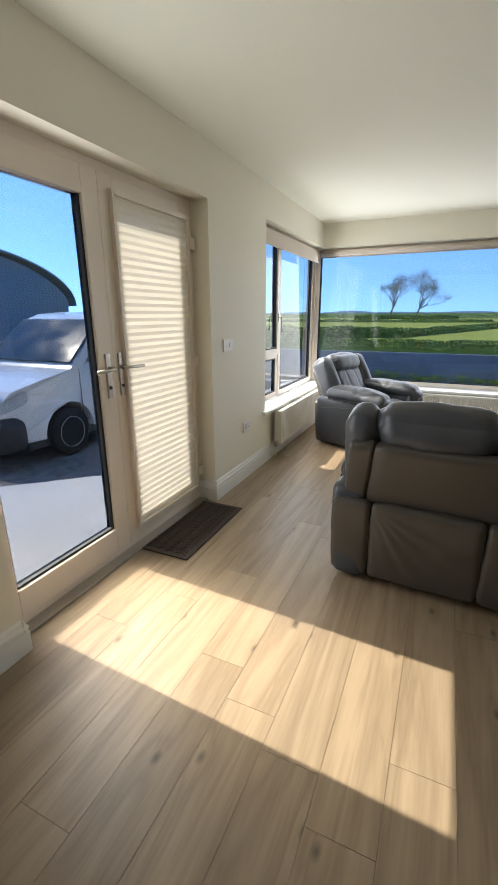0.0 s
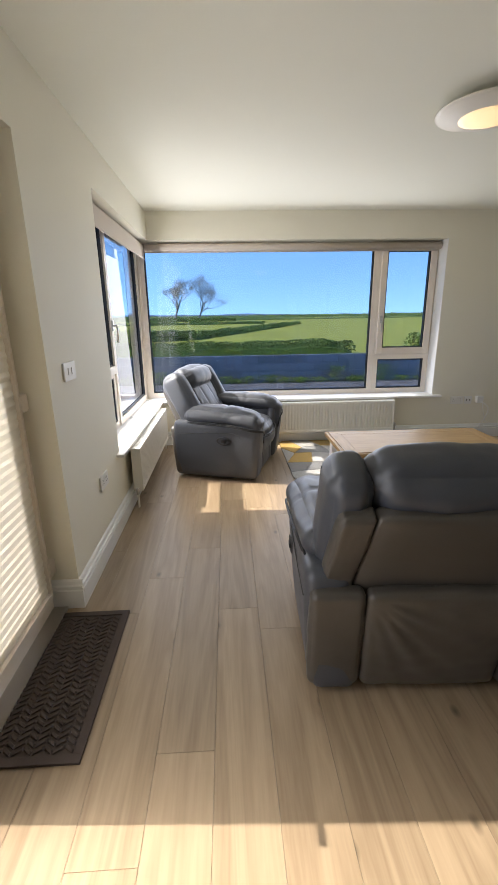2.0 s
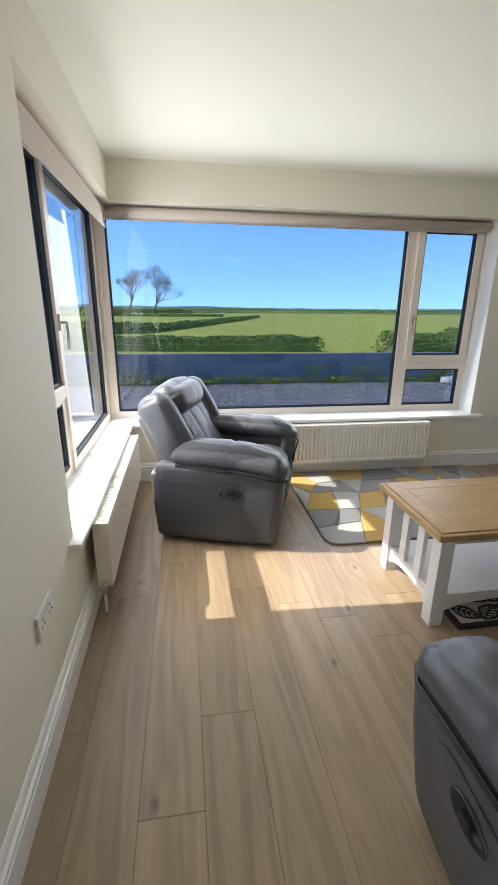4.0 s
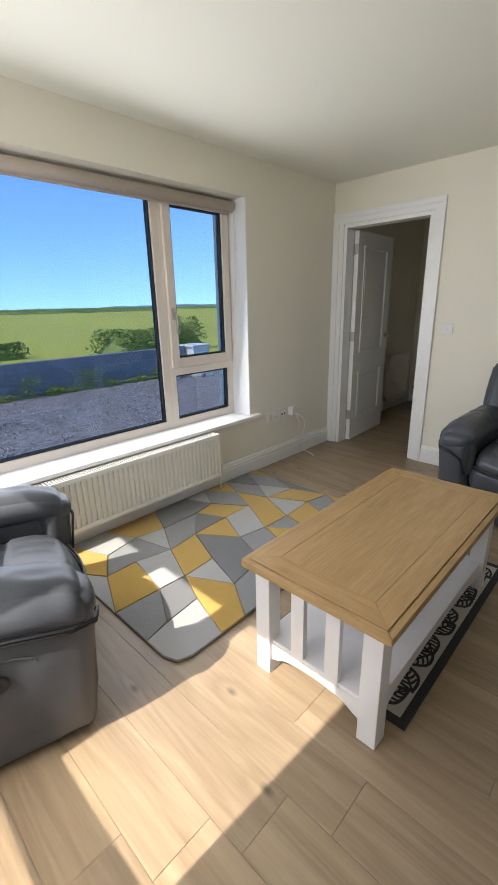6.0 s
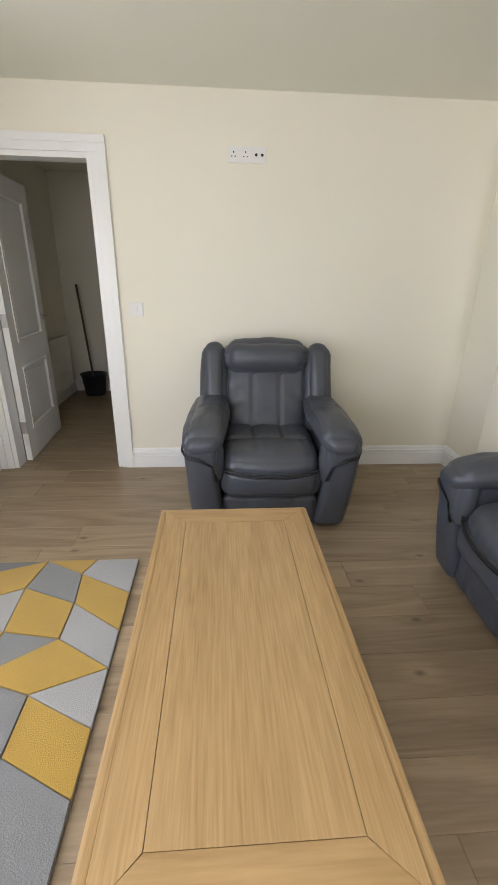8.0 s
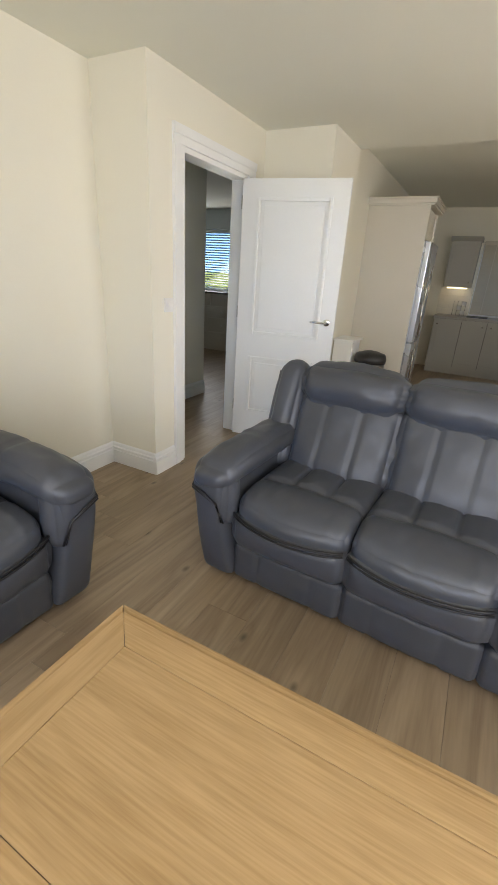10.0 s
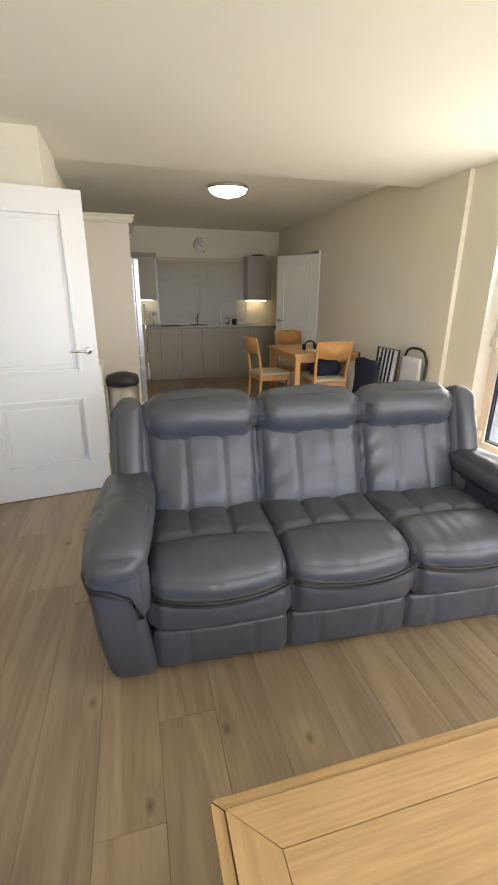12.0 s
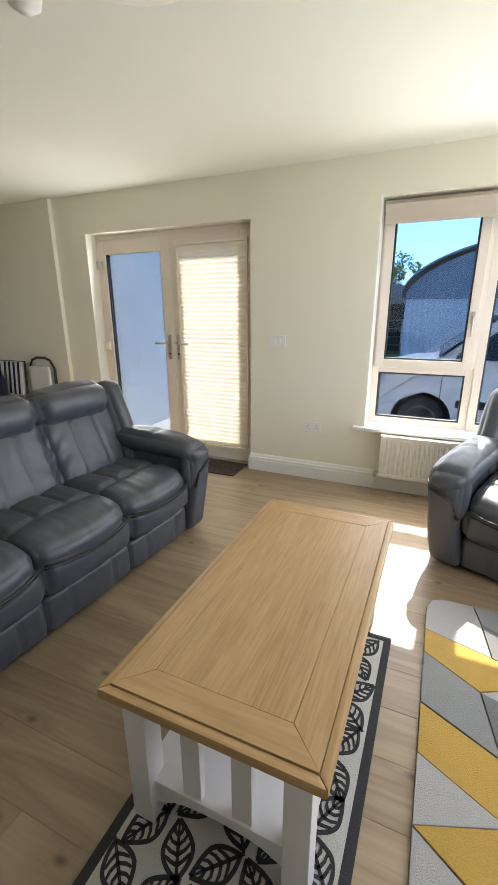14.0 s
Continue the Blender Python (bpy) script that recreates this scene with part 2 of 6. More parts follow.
def lathe(name, profile, material, parent=None, label="", n=32, centre=(0, 0, 0), smooth=True):
    """A turned shape about z: profile of (radius, height)."""
    bm = bmesh.new()
    rings = []
    for r, z in profile:
        rings.append([bm.verts.new((centre[0] + r * math.cos(2 * math.pi * k / n), centre[1] + r * math.sin(2 * math.pi * k / n), centre[2] + z)) for k in range(n)])
    for a, c in zip(rings, rings[1:]):
        for k in range(n):
            bm.faces.new((a[k], a[(k + 1) % n], c[(k + 1) % n], c[k]))
    bm.faces.new(rings[0][::-1])
    bm.faces.new(rings[-1])
    return link(name, bm, material, parent, label, smooth)


def prism(name, outline, h0, h1, material, parent=None, label="", axis="x", bevel=0.0, smooth=False):
    """An outline pulled along an axis: outline in the two other axes, in order."""
    bm = bmesh.new()
    place = {"x": lambda h, a, b: (h, a, b), "y": lambda h, a, b: (a, h, b), "z": lambda h, a, b: (a, b, h)}[axis]
    lo = [bm.verts.new(place(h0, a, b)) for a, b in outline]
    hi = [bm.verts.new(place(h1, a, b)) for a, b in outline]
    bm.faces.new(lo[::-1])
    bm.faces.new(hi)
    for i in range(len(lo)):
        j = (i + 1) % len(lo)
        bm.faces.new((lo[i], lo[j], hi[j], hi[i]))
    return link(name, bm, material, parent, label, smooth, bevel)


def cushion(name, size, centre, material, parent, label="", r=0.05, puff=0.02, rot=(0, 0, 0), n=12, warp=None, wrinkle=0.004, seed=0):
    """A soft rounded block: bulged faces, gentle creases."""
    hx, hy, hz = (s / 2 for s in size)
    r = min(r, 0.98 * min(hx, hy, hz))
    bm = bmesh.new()
    grid = {}
    m = Euler([radians(a) for a in rot]).to_matrix()
    c = Vector(centre)

    def vert(p):
        k = tuple(round(a, 5) for a in p)
        if k not in grid:
            q = Vector((p[0] * hx, p[1] * hy, p[2] * hz))
            core = Vector((max(-hx + r, min(hx - r, q.x)), max(-hy + r, min(hy - r, q.y)), max(-hz + r, min(hz - r, q.z))))
            d = q - core
            nrm = d.normalized() if d.length > 1e-6 else Vector((0, 0, 0))
            q = core + nrm * r
            bx, by, bz = (1 - p[0] ** 2), (1 - p[1] ** 2), (1 - p[2] ** 2)
            q += Vector((p[0] * by * bz, p[1] * bx * bz, p[2] * bx * by)) * puff
            if wrinkle:
                w = noise.noise(Vector((q.x * 9 + seed * 3.1, q.y * 9 - seed, q.z * 9))) + 0.5 * noise.noise(Vector((q.x * 26, q.y * 26 + seed, q.z * 26)))
                q += nrm * w * wrinkle if nrm.length else Vector((0, 0, 0))
            if warp:
                q = warp(q, p)
            grid[k] = bm.verts.new(c + m @ q)
        return grid[k]

    ts = [math.sin(0.5 * math.pi * (2 * i / n - 1)) * 0.35 + (2 * i / n - 1) * 0.65 for i in range(n + 1)]
    for ax in range(3):
        for s in (-1, 1):
            for i in range(n):
                for j in range(n):
                    q = []
                    for a, b in ((i, j), (i + 1, j), (i + 1, j + 1), (i, j + 1)):
                        p = [0, 0, 0]
                        p[ax], p[(ax + 1) % 3], p[(ax + 2) % 3] = s, ts[a], ts[b]
                        q.append(vert(p))
                    bm.faces.new(q if s > 0 else q[::-1])
    return link(name, bm, material, parent, label, True)


def thing(name, label, category, at=None, group="", kind=""):
    e = new(name)
    if at is not None:
        e.matrix_world = at
    return tagged(e, label, category, group, kind)

# ---- structure ----
XW, XE, YN, ZC = -1.475, 2.73, 5.34, 2.365   # inner faces of the living room
XO, YO = -1.83, 5.70                          # outer faces
YS, ZK = -0.12, 2.50                          # ceiling edge towards the kitchen, kitchen ceiling
XK, YK, XKE = -1.43, -4.20, 1.86              # kitchen walls
XD = 2.33                                     # wall with the bedroom door


def wall(name, bs, label, material=M_WALL):
    return tagged(boxes(name, bs, material), label, "wall", kind="structure")


wall("wall_west", [
    (XO, XW, 0.55, 0.92, 0, ZC), (XO, XW, 0.92, 2.58, 2.045, ZC), (XO, XW, 2.58, 3.55, 0, ZC),
    (XO, XW, 3.55, YN, 0, 0.475), (XO, XW, 3.55, YN, 2.105, ZC)], "cream painted plaster wall with patio doors")
wall("wall_north", [
    (XO, 1.57, YN, YO, 0, 0.475), (XO, 1.57, YN, YO, 2.105, ZC), (1.57, XE + 0.12, YN, YO, 0, ZC)], "cream painted wall with a wide corner window")
wall("wall_east", [
    (XE, XE + 0.12, 1.92, 4.44, 0, ZC), (XE, XE + 0.12, 4.44, 5.23, 2.03, ZC), (XE, XE + 0.12, 5.23, YN, 0, ZC)], "plain cream painted wall with a hall door")
wall("wall_bedroom_door", [
    (XD, XE, 1.80, 1.92, 0, ZC), (XD, XD + 0.12, 1.62, 1.80, 0, ZC), (XD, XD + 0.12, 0.80, 1.62, 2.02, ZC), (XD, XD + 0.12, 0.55, 0.80, 0, ZC)], "cream painted wall with an open bedroom door")
wall("wall_pier", [
    (1.77, XD + 0.12, 0.43, 0.55, 0, ZC), (1.77, XKE + 0.12, -0.12, 0.43, 0, ZC), (XKE, XKE + 0.12, YK, -0.12, 0, ZK)], "cream painted pier beside the kitchen")
wall("wall_kitchen_west", [
    (XO, XK, -2.30, 0.55, 0, ZK), (XO, XK, -3.12, -2.30, 2.03, ZK), (XO, XK, YK, -3.12, 0, ZK)], "plain cream painted kitchen wall")
wall("wall_kitchen_south", [
    (XO, -0.80, YK - 0.3, YK, 0, ZK), (-0.80, 0.80, YK - 0.3, YK, 0, 0.92), (-0.80, 0.80, YK - 0.3, YK, 2.02, ZK), (0.80, XKE + 0.12, YK - 0.3, YK, 0, ZK)], "cream painted kitchen wall with a window")
tagged(boxes("ceiling", [(XO, XE + 0.12, YS, YO, ZC, ZC + 0.2)], M_CEIL), "smooth off-white painted plaster ceiling", "ceiling", kind="structure")
tagged(boxes("ceiling_kitchen", [(XO, XKE + 0.3, YK - 0.3, YS, ZK, ZK + 0.2)], M_CEIL), "raised off-white painted kitchen ceiling", "ceiling", kind="structure")
tagged(boxes("roof_slab", [(XO - 0.35, 7.0, YK - 0.6, YO + 0.35, 2.76, 2.9)], M_WHITE), "white soffit and roof edge of the house", "roof", kind="structure")

# floor
FLOOR = tagged(boxes("floor", [(XO + 0.1, 6.2, YK - 0.1, YO - 0.1, -0.12, -0.012)], M_JOINT), "light oak laminate plank floor", "floor", kind="structure")

# skirting boards with a moulded top
SKP = [(0, 0), (0.021, 0), (0.021, 0.096), (0.013, 0.100), (0.013, 0.107), (0.020, 0.110), (0.020, 0.121), (0.012, 0.127), (0.009, 0.142), (0.004, 0.150), (0, 0.152)]


def skirting(a, b, nrm, name="baseboard", label="white moulded skirting board"):
    """Along the floor from a to b; nrm points into the room."""
    bm = bmesh.new()
    lo = [bm.verts.new((a[0] + nrm[0] * d, a[1] + nrm[1] * d, z)) for d, z in SKP]
    hi = [bm.verts.new((b[0] + nrm[0] * d, b[1] + nrm[1] * d, z)) for d, z in SKP]
    bm.faces.new(lo)
    bm.faces.new(hi[::-1])
    for i in range(len(lo)):
        j = (i + 1) % len(lo)
        bm.faces.new((lo[i], hi[i], hi[j], lo[j]))
    return tagged(link(name, bm, M_WHITE), label, "skirting board", kind="structure")


skirting((XW, 2.58), (XW, YN), (1, 0))
skirting((XW - 0.14, 2.58), (XW + 0.02, 2.58), (0, -1))
skirting((XW, 0.55), (XW, 0.92), (1, 0))
skirting((XW - 0.14, 0.92), (XW + 0.02, 0.92), (0, 1))
skirting((XW, YN), (XE, YN), (0, -1))
skirting((XE, 1.92), (XE, 4.35), (-1, 0))
skirting((XD, 1.92), (XE, 1.92), (0, 1))
skirting((XD, 1.72), (XD, 1.94), (-1, 0))
skirting((XD, 0.55), (XD, 0.70), (-1, 0))
skirting((1.77, 0.55), (XD, 0.55), (0, 1))
skirting((1.77, -0.12), (1.77, 0.57), (-1, 0))
skirting((XK, -2.2), (XK, 0.55), (1, 0))


def architrave(name, axis, at, side, lo, hi, top, w=0.095, wl=None, label="white moulded door architrave"):
    """Flat door trim round an opening in a wall plane x = at, on the given side."""
    e = tagged(new(name), label, "door trim", kind="structure")
    wl = w if wl is None else wl
    for nm, b in (("trim_jamb", (lo - w, lo, 0, top)), ("trim_jamb", (hi, hi + wl, 0, top)), ("trim_head", (lo - w, hi + wl, top, top + w))):
        for k, (ins, d) in enumerate(((0.0, 0.014), (0.02, 0.022))):
            y0, y1, z0, z1 = b
            if nm == "trim_jamb":
                if y1 == lo:
                    y1 -= 0 if not k else 0.0
                    y0, y1 = (y0, y1) if not k else (y0, y1 - 0.045)
                else:
                    y0, y1 = (y0, y1) if not k else (y0 + 0.045, y1)
            else:
                z0 = z0 if not k else z0 + 0.045
            x0, x1 = sorted((at + side * (0.0 if not k else 0.0142), at + side * d))
            box(nm, (x0, x1, y0, y1, z0, z1 - (0.0005 if k else 0)), M_WHITE, e, bevel=0.003)
    return e


architrave("trim_hall_door", "x", XE, -1, 4.44, 5.23, 2.03, 0.088, 0.105)
architrave("trim_bedroom_door", "x", XD, -1, 0.80, 1.62, 2.02, 0.095)
for nm, b in (("door_lining", (XE - 0.002, XE + 0.122, 4.44, 4.47, 0, 2.03)), ("door_lining", (XE - 0.002, XE + 0.122, 5.20, 5.23, 0, 2.03)), ("door_lining", (XE - 0.002, XE + 0.122, 4.47, 5.20, 2.0, 2.03)),
              ("door_lining", (XD - 0.002, XD + 0.122, 0.80, 0.83, 0, 2.02)), ("door_lining", (XD - 0.002, XD + 0.122, 1.59, 1.62, 0, 2.02)), ("door_lining", (XD - 0.002, XD + 0.122, 0.83, 1.59, 1.99, 2.02)),
              ("door_lining", (XO - 0.002, XK + 0.02, -2.33, -2.30, 0, 2.03)), ("door_lining", (XO - 0.002, XK + 0.02, -3.12, -3.09, 0, 2.03))):
    tagged(box(nm, b, M_WHITE, bevel=0.002), "white painted door lining", "door frame", kind="structure")


def panel_door(name, label, hinge, angle, width=0.76, height=1.98, flip=1):
    """A two-panel moulded door; hinged at the origin, the leaf runs along +x, its faces at y = 0 and -0.04."""
    e = thing(name, label, "door", kind="structure")
    w, h, t = width, height, 0.042
    st = 0.115
    zs = ((0.22, 0.70), (0.88, h - 0.12))
    for x0, x1 in ((0, st), (w - st, w)):
        box("stile", (x0, x1, -t, 0, 0, h), M_WHITE, e)
    for z0, z1 in ((0, zs[0][0]), (zs[0][1], zs[1][0]), (zs[1][1], h)):
        box("rail", (st, w - st, -t, 0, z0, z1), M_WHITE, e)
    for z0, z1 in zs:
        p = box("door_panel", (st, w - st, -t + 0.016, -0.016, z0, z1), M_WHITE, e)
        for s in (0, 1):
            y0, y1 = ((-0.016, 0.007), (-t - 0.007, -t + 0.016))[s]
            bm = bmesh.new()
            m = 0.024
            for a in ((st, st + m, z0, z1), (w - st - m, w - st, z0, z1), (st + m, w - st - m, z0, z0 + m), (st + m, w - st - m, z1 - m, z1)):
                add_box(bm, a[0], a[1], y0, y1, a[2], a[3])
            link("moulding", bm, M_WHITE, p, bevel=0.006)
            box("raised_field", (st + 0.052, w - st - 0.052, (-0.0165 if not s else -t + 0.003), (-0.003 if not s else -t + 0.0165), z0 + 0.052, z1 - 0.052), M_WHITE, p, bevel=0.0055)
    for s in (0, 1):
        y = 0.004 if not s else -t - 0.004
        d = 1 if not s else -1
        hd = lathe("handle_rose", [(0.0, 0), (0.026, 0), (0.026, 0.006), (0.022, 0.009), (0.0, 0.009)], M_CHROME, e, "chrome handle")
        hd.matrix_basis = pose(w - 0.06, y - d * 0.004, 1.02, -90 * d, 0, 0)
        rod("lever", [(0, 0, 0.005), (0, 0, 0.045), (-0.03, 0, 0.052), (-0.12, 0, 0.05)], [0.009, 0.009, 0.009, 0.007], M_CHROME, hd)
    for z in (0.22, 1.0, 1.78):
        boxes("hinge", [(-0.008, 0.0, -t - 0.002, -0.004, z, z + 0.09)], M_STEEL, e, "steel butt hinge")
        rod("hinge_pin", [(-0.004, 0.004, z), (-0.004, 0.004, z + 0.09)], 0.006, M_STEEL, e)
    e.matrix_world = pose(*hinge, 0, 0, angle)
    return e


panel_door("door_hall", "white two-panel door standing open into the hall", (XE + 0.125, 5.195, 0.008), 3, 0.76)
panel_door("door_bedroom", "white two-panel door standing open", (XD - 0.004, 0.845, 0.008), 189, 0.79)
panel_door("door_kitchen", "white panel door standing ajar in the kitchen", (XK + 0.015, -2.335, 0.008), -57)

# hall beyond the open door
for nm, b in (("wall_hall_north", (XE + 0.12, 5.17, 5.50, 5.62, 0, ZC)), ("wall_hall_east", (5.05, 5.17, 4.0, 5.50, 0, ZC)), ("wall_hall_south", (XE + 0.12, 5.17, 3.9, 4.0, 0, ZC))):
    wall(nm, [b], "plain cream hall wall")
tagged(boxes("ceiling_hall", [(XE + 0.12, 5.17, 3.9, 5.62, ZC, ZC + 0.2)], M_CEIL), "plain white hall ceiling", "ceiling", kind="structure")
skirting((XE + 0.12, 5.50), (5.05, 5.50), (0, -1))
skirting((5.05, 4.0), (5.05, 5.50), (-1, 0))
# bedroom beyond the open door
M_BLUEWALL = mat("blue_grey_plaster", (0.52, 0.57, 0.58), 0.8, grain=150, vary=0.02, bump=0.05)
wall("wall_bedroom_south", [(2.45, 4.72, -3.4, -3.1, 0, ZC), (4.72, 5.85, -3.4, -3.1, 0, 1.0), (4.72, 5.85, -3.4, -3.1, 2.04, ZC), (5.85, 6.02, -3.4, -3.1, 0, ZC)], "blue-grey painted bedroom wall with a small window", M_BLUEWALL)
wall("wall_bedroom_east", [(5.9, 6.02, -3.1, 2.6, 0, ZC)], "blue-grey painted bedroom wall", M_BLUEWALL)
wall("wall_bedroom_north", [(2.85, 6.02, 1.32, 1.44, 0, ZC)], "blue-grey painted bedroom wall", M_BLUEWALL)
wall("wall_bedroom_west", [(2.452, 2.47, -3.1, 0.80, 0, ZC)], "blue-grey painted bedroom wall", M_BLUEWALL)
wall("wall_lobby", [(3.30, 3.42, -0.09, 1.32, 0, ZC)], "cream painted lobby wall by the bedroom")
skirting((3.30, -0.09), (3.30, 1.32), (-1, 0))
tagged(boxes("ceiling_bedroom", [(XD + 0.12, 6.02, -3.4, 2.72, ZC + 0.004, ZC + 0.2)], M_CEIL), "plain white bedroom ceiling", "ceiling", kind="structure")
# window widened on its unseen side to let more daylight into the bedroom
wb = thing("window_bedroom", "small white bedroom window with a pale blind", "window", kind="structure")
boxes("window_frame", [(4.72, 4.77, -3.32, -3.26, 1.0, 2.04), (5.80, 5.85, -3.32, -3.26, 1.0, 2.04), (4.77, 5.80, -3.32, -3.26, 1.0, 1.05), (4.77, 5.80, -3.32, -3.26, 1.99, 2.04)], M_WHITE, wb)
_p = box("pane", (4.77, 5.80, -3.294, -3.286, 1.05, 1.99), M_GLASS, wb)
_p.visible_shadow = False
pb2 = thing("bedroom_blind", "pale blue-white venetian blind on the bedroom window", "blind")
for k in range(24):
    box("slat", (4.74, 5.83, -3.235, -3.195, 1.03 + 0.042 * k, 1.033 + 0.042 * k), M_WHITE, pb2, rot=(28, 0, 0))
box("head_rail", (4.74, 5.83, -3.24, -3.19, 2.0, 2.04), M_WHITE, pb2)

# ---- windows ----
XG, YG = -1.66, 5.56   # planes of the window glass


def pane(name, b, parent):
    ob = box(name, b, M_GLASS, parent)
    ob.visible_shadow = False
    return ob


def light_frame(parent, axis, at, lo, hi, z0, z1, w=0.055, d=0.07, name="window_frame", sash=False, glass=True, gasket=True):
    """A framed pane in the plane axis = at, between lo and hi along the other axis."""
    def b(a0, a1, c0, c1, dd, sh=0.0):
        return (at - dd / 2 + sh, at + dd / 2 + sh, a0, a1, c0, c1) if axis == "x" else (a0, a1, at - dd / 2 + sh, at + dd / 2 + sh, c0, c1)
    fr = boxes(name, [b(lo, lo + w, z0, z1, d), b(hi - w, hi, z0, z1, d), b(lo + w, hi - w, z0, z0 + w, d), b(lo + w, hi - w, z1 - w, z1, d)], M_UPVC, parent, bevel=0.004)
    if gasket:
        g = 0.012
        boxes("gasket", [b(lo + w, lo + w + g, z0 + w, z1 - w, 0.04), b(hi - w - g, hi - w, z0 + w, z1 - w, 0.04), b(lo + w + g, hi - w - g, z0 + w, z0 + w + g, 0.04), b(lo + w + g, hi - w - g, z1 - w - g, z1 - w, 0.04)], M_GASKET, fr, "black glazing gasket")
    if glass:
        pane("pane", b(lo + w, hi - w, z0 + w, z1 - w, 0.008), fr)
    return fr


def win_handle(parent, axis, at, along, z, side):
    h = boxes("handle", [(at, at + side * 0.012, along - 0.013, along + 0.013, z - 0.04, z + 0.04)] if axis == "x" else [(along - 0.013, along + 0.013, min(at, at + side * 0.012), max(at, at + side * 0.012), z - 0.04, z + 0.04)], M_STEEL, parent, "steel window handle", bevel=0.003)
    p = [(at + side * 0.01, along, z), (at + side * 0.035, along, z), (at + side * 0.04, along, z - 0.03), (at + side * 0.035, along, z - 0.13)]
    rod("lever", [(a, c, d) if axis == "x" else (c, a, d) for a, c, d in p], 0.008, M_STEEL, h)


WZ0, WZ1 = 0.50, 2.105
win_n = thing("window_north", "wide cream window beside a corner post, roller blind rolled up", "window", kind="structure")
light_frame(win_n, "y", YG, XG + 0.05, 0.93, WZ0, WZ1)
light_frame(win_n, "y", YG, 0.93, 1.57, WZ0, 0.94)
light_frame(win_n, "y", YG, 0.93, 1.57, 0.94, WZ1, 0.03, glass=False, gasket=False)
sash = light_frame(win_n, "y", YG - 0.02, 0.955, 1.545, 0.95, WZ1 - 0.025, 0.062, 0.07, "sash")
win_handle(sash, "y", YG - 0.055, 0.985, 1.32, -1)
win_w = thing("window_west", "cream corner window with a side casement, roller blind rolled up", "window", kind="structure")
light_frame(win_w, "x", XG, 4.27, YG - 0.05, WZ0, WZ1)
light_frame(win_w, "x", XG, 3.55, 4.27, WZ0, 0.965, d=0.05)
light_frame(win_w, "x", XG, 3.55, 4.27, 0.965, WZ1, 0.03, glass=False, gasket=False)
sash = light_frame(win_w, "x", XG + 0.02, 3.575, 4.245, 0.95, WZ1 - 0.025, 0.062, 0.07, "sash")
win_handle(sash, "x", XG + 0.055, 4.21, 1.32, 1)
post = thing("window_post", "cream corner post between the two windows", "window post", kind="structure")
boxes("post", [(XG - 0.06, XG + 0.05, YG - 0.05, YG + 0.06, WZ0, WZ1)], M_UPVC, post, bevel=0.006)
boxes("post_trim", [(XG + 0.05, XG + 0.065, YG - 0.065, YG - 0.05, WZ0, WZ1)], M_UPVC, post, bevel=0.003)
# inner sills
M_SILL = mat("white_sill", (0.84, 0.84, 0.82), 0.3, grain=40, vary=0.02, bump=0.0)
tagged(boxes("window_sill_north", [(XG + 0.03, 1.66, YN - 0.05, YG - 0.03, 0.475, 0.50)], M_SILL, bevel=0.006), "white window sill board", "window sill", kind="structure")
tagged(boxes("window_sill_west", [(XG + 0.03, XW + 0.05, 3.47, YN - 0.052, 0.475, 0.50)], M_SILL, bevel=0.006), "white window sill board", "window sill", kind="structure")
tagged(boxes("window_sill_outside", [(XO - 0.05, XG - 0.03, 3.5, YG - 0.05, 0.44, 0.478), (XO - 0.05, 1.6, YG + 0.035, YO + 0.05, 0.44, 0.478)], M_SILL, bevel=0.004), "pale outer window sill", "window sill", kind="structure")
# reveals painted white beside the windows
tagged(boxes("window_reveal", [(1.566, 1.574, YN + 0.002, YG - 0.03, 0.5, 2.105), (XW - 0.16, XW - 0.002, 3.546, 3.554, 0.5, 2.105)], M_WHITE), "white painted window reveal", "window reveal", kind="structure")


def roller(name, a, b, label):
    """A rolled up blind under the head of a window."""
    e = thing(name, label, "blind")
    rod("roll", [a, b], 0.036, M_BLIND, e, n=16)
    return e


M_BLIND = mat("taupe_blind_fabric", (0.56, 0.49, 0.42), 0.85, grain=300, vary=0.06, bump=0.1)
r1 = roller("roller_blind", (XG + 0.1, YG - 0.10, 2.055), (1.55, YG - 0.10, 2.055), "taupe roller blind, rolled up, above the window")
box("bottom_bar", (XG + 0.12, 1.53, YG - 0.082, YG - 0.066, 2.008, 2.03), M_BLIND, r1)
rod("chain", [(1.545, YG - 0.12, 2.05), (1.545, YG - 0.12, 1.35)], 0.002, M_PLASTIC, r1, n=5)
r2 = roller("roller_blind", (XG + 0.10, 3.57, 2.055), (XG + 0.10, YG - 0.15, 2.055), "taupe roller blind, rolled up, above the window")
box("hanging_fabric", (XG + 0.134, XG + 0.137, 3.58, YG - 0.16, 1.955, 2.06), M_BLIND, r2)
box("bottom_bar", (XG + 0.128, XG + 0.143, 3.58, YG - 0.16, 1.935, 1.956), M_BLIND, r2, bevel=0.003)

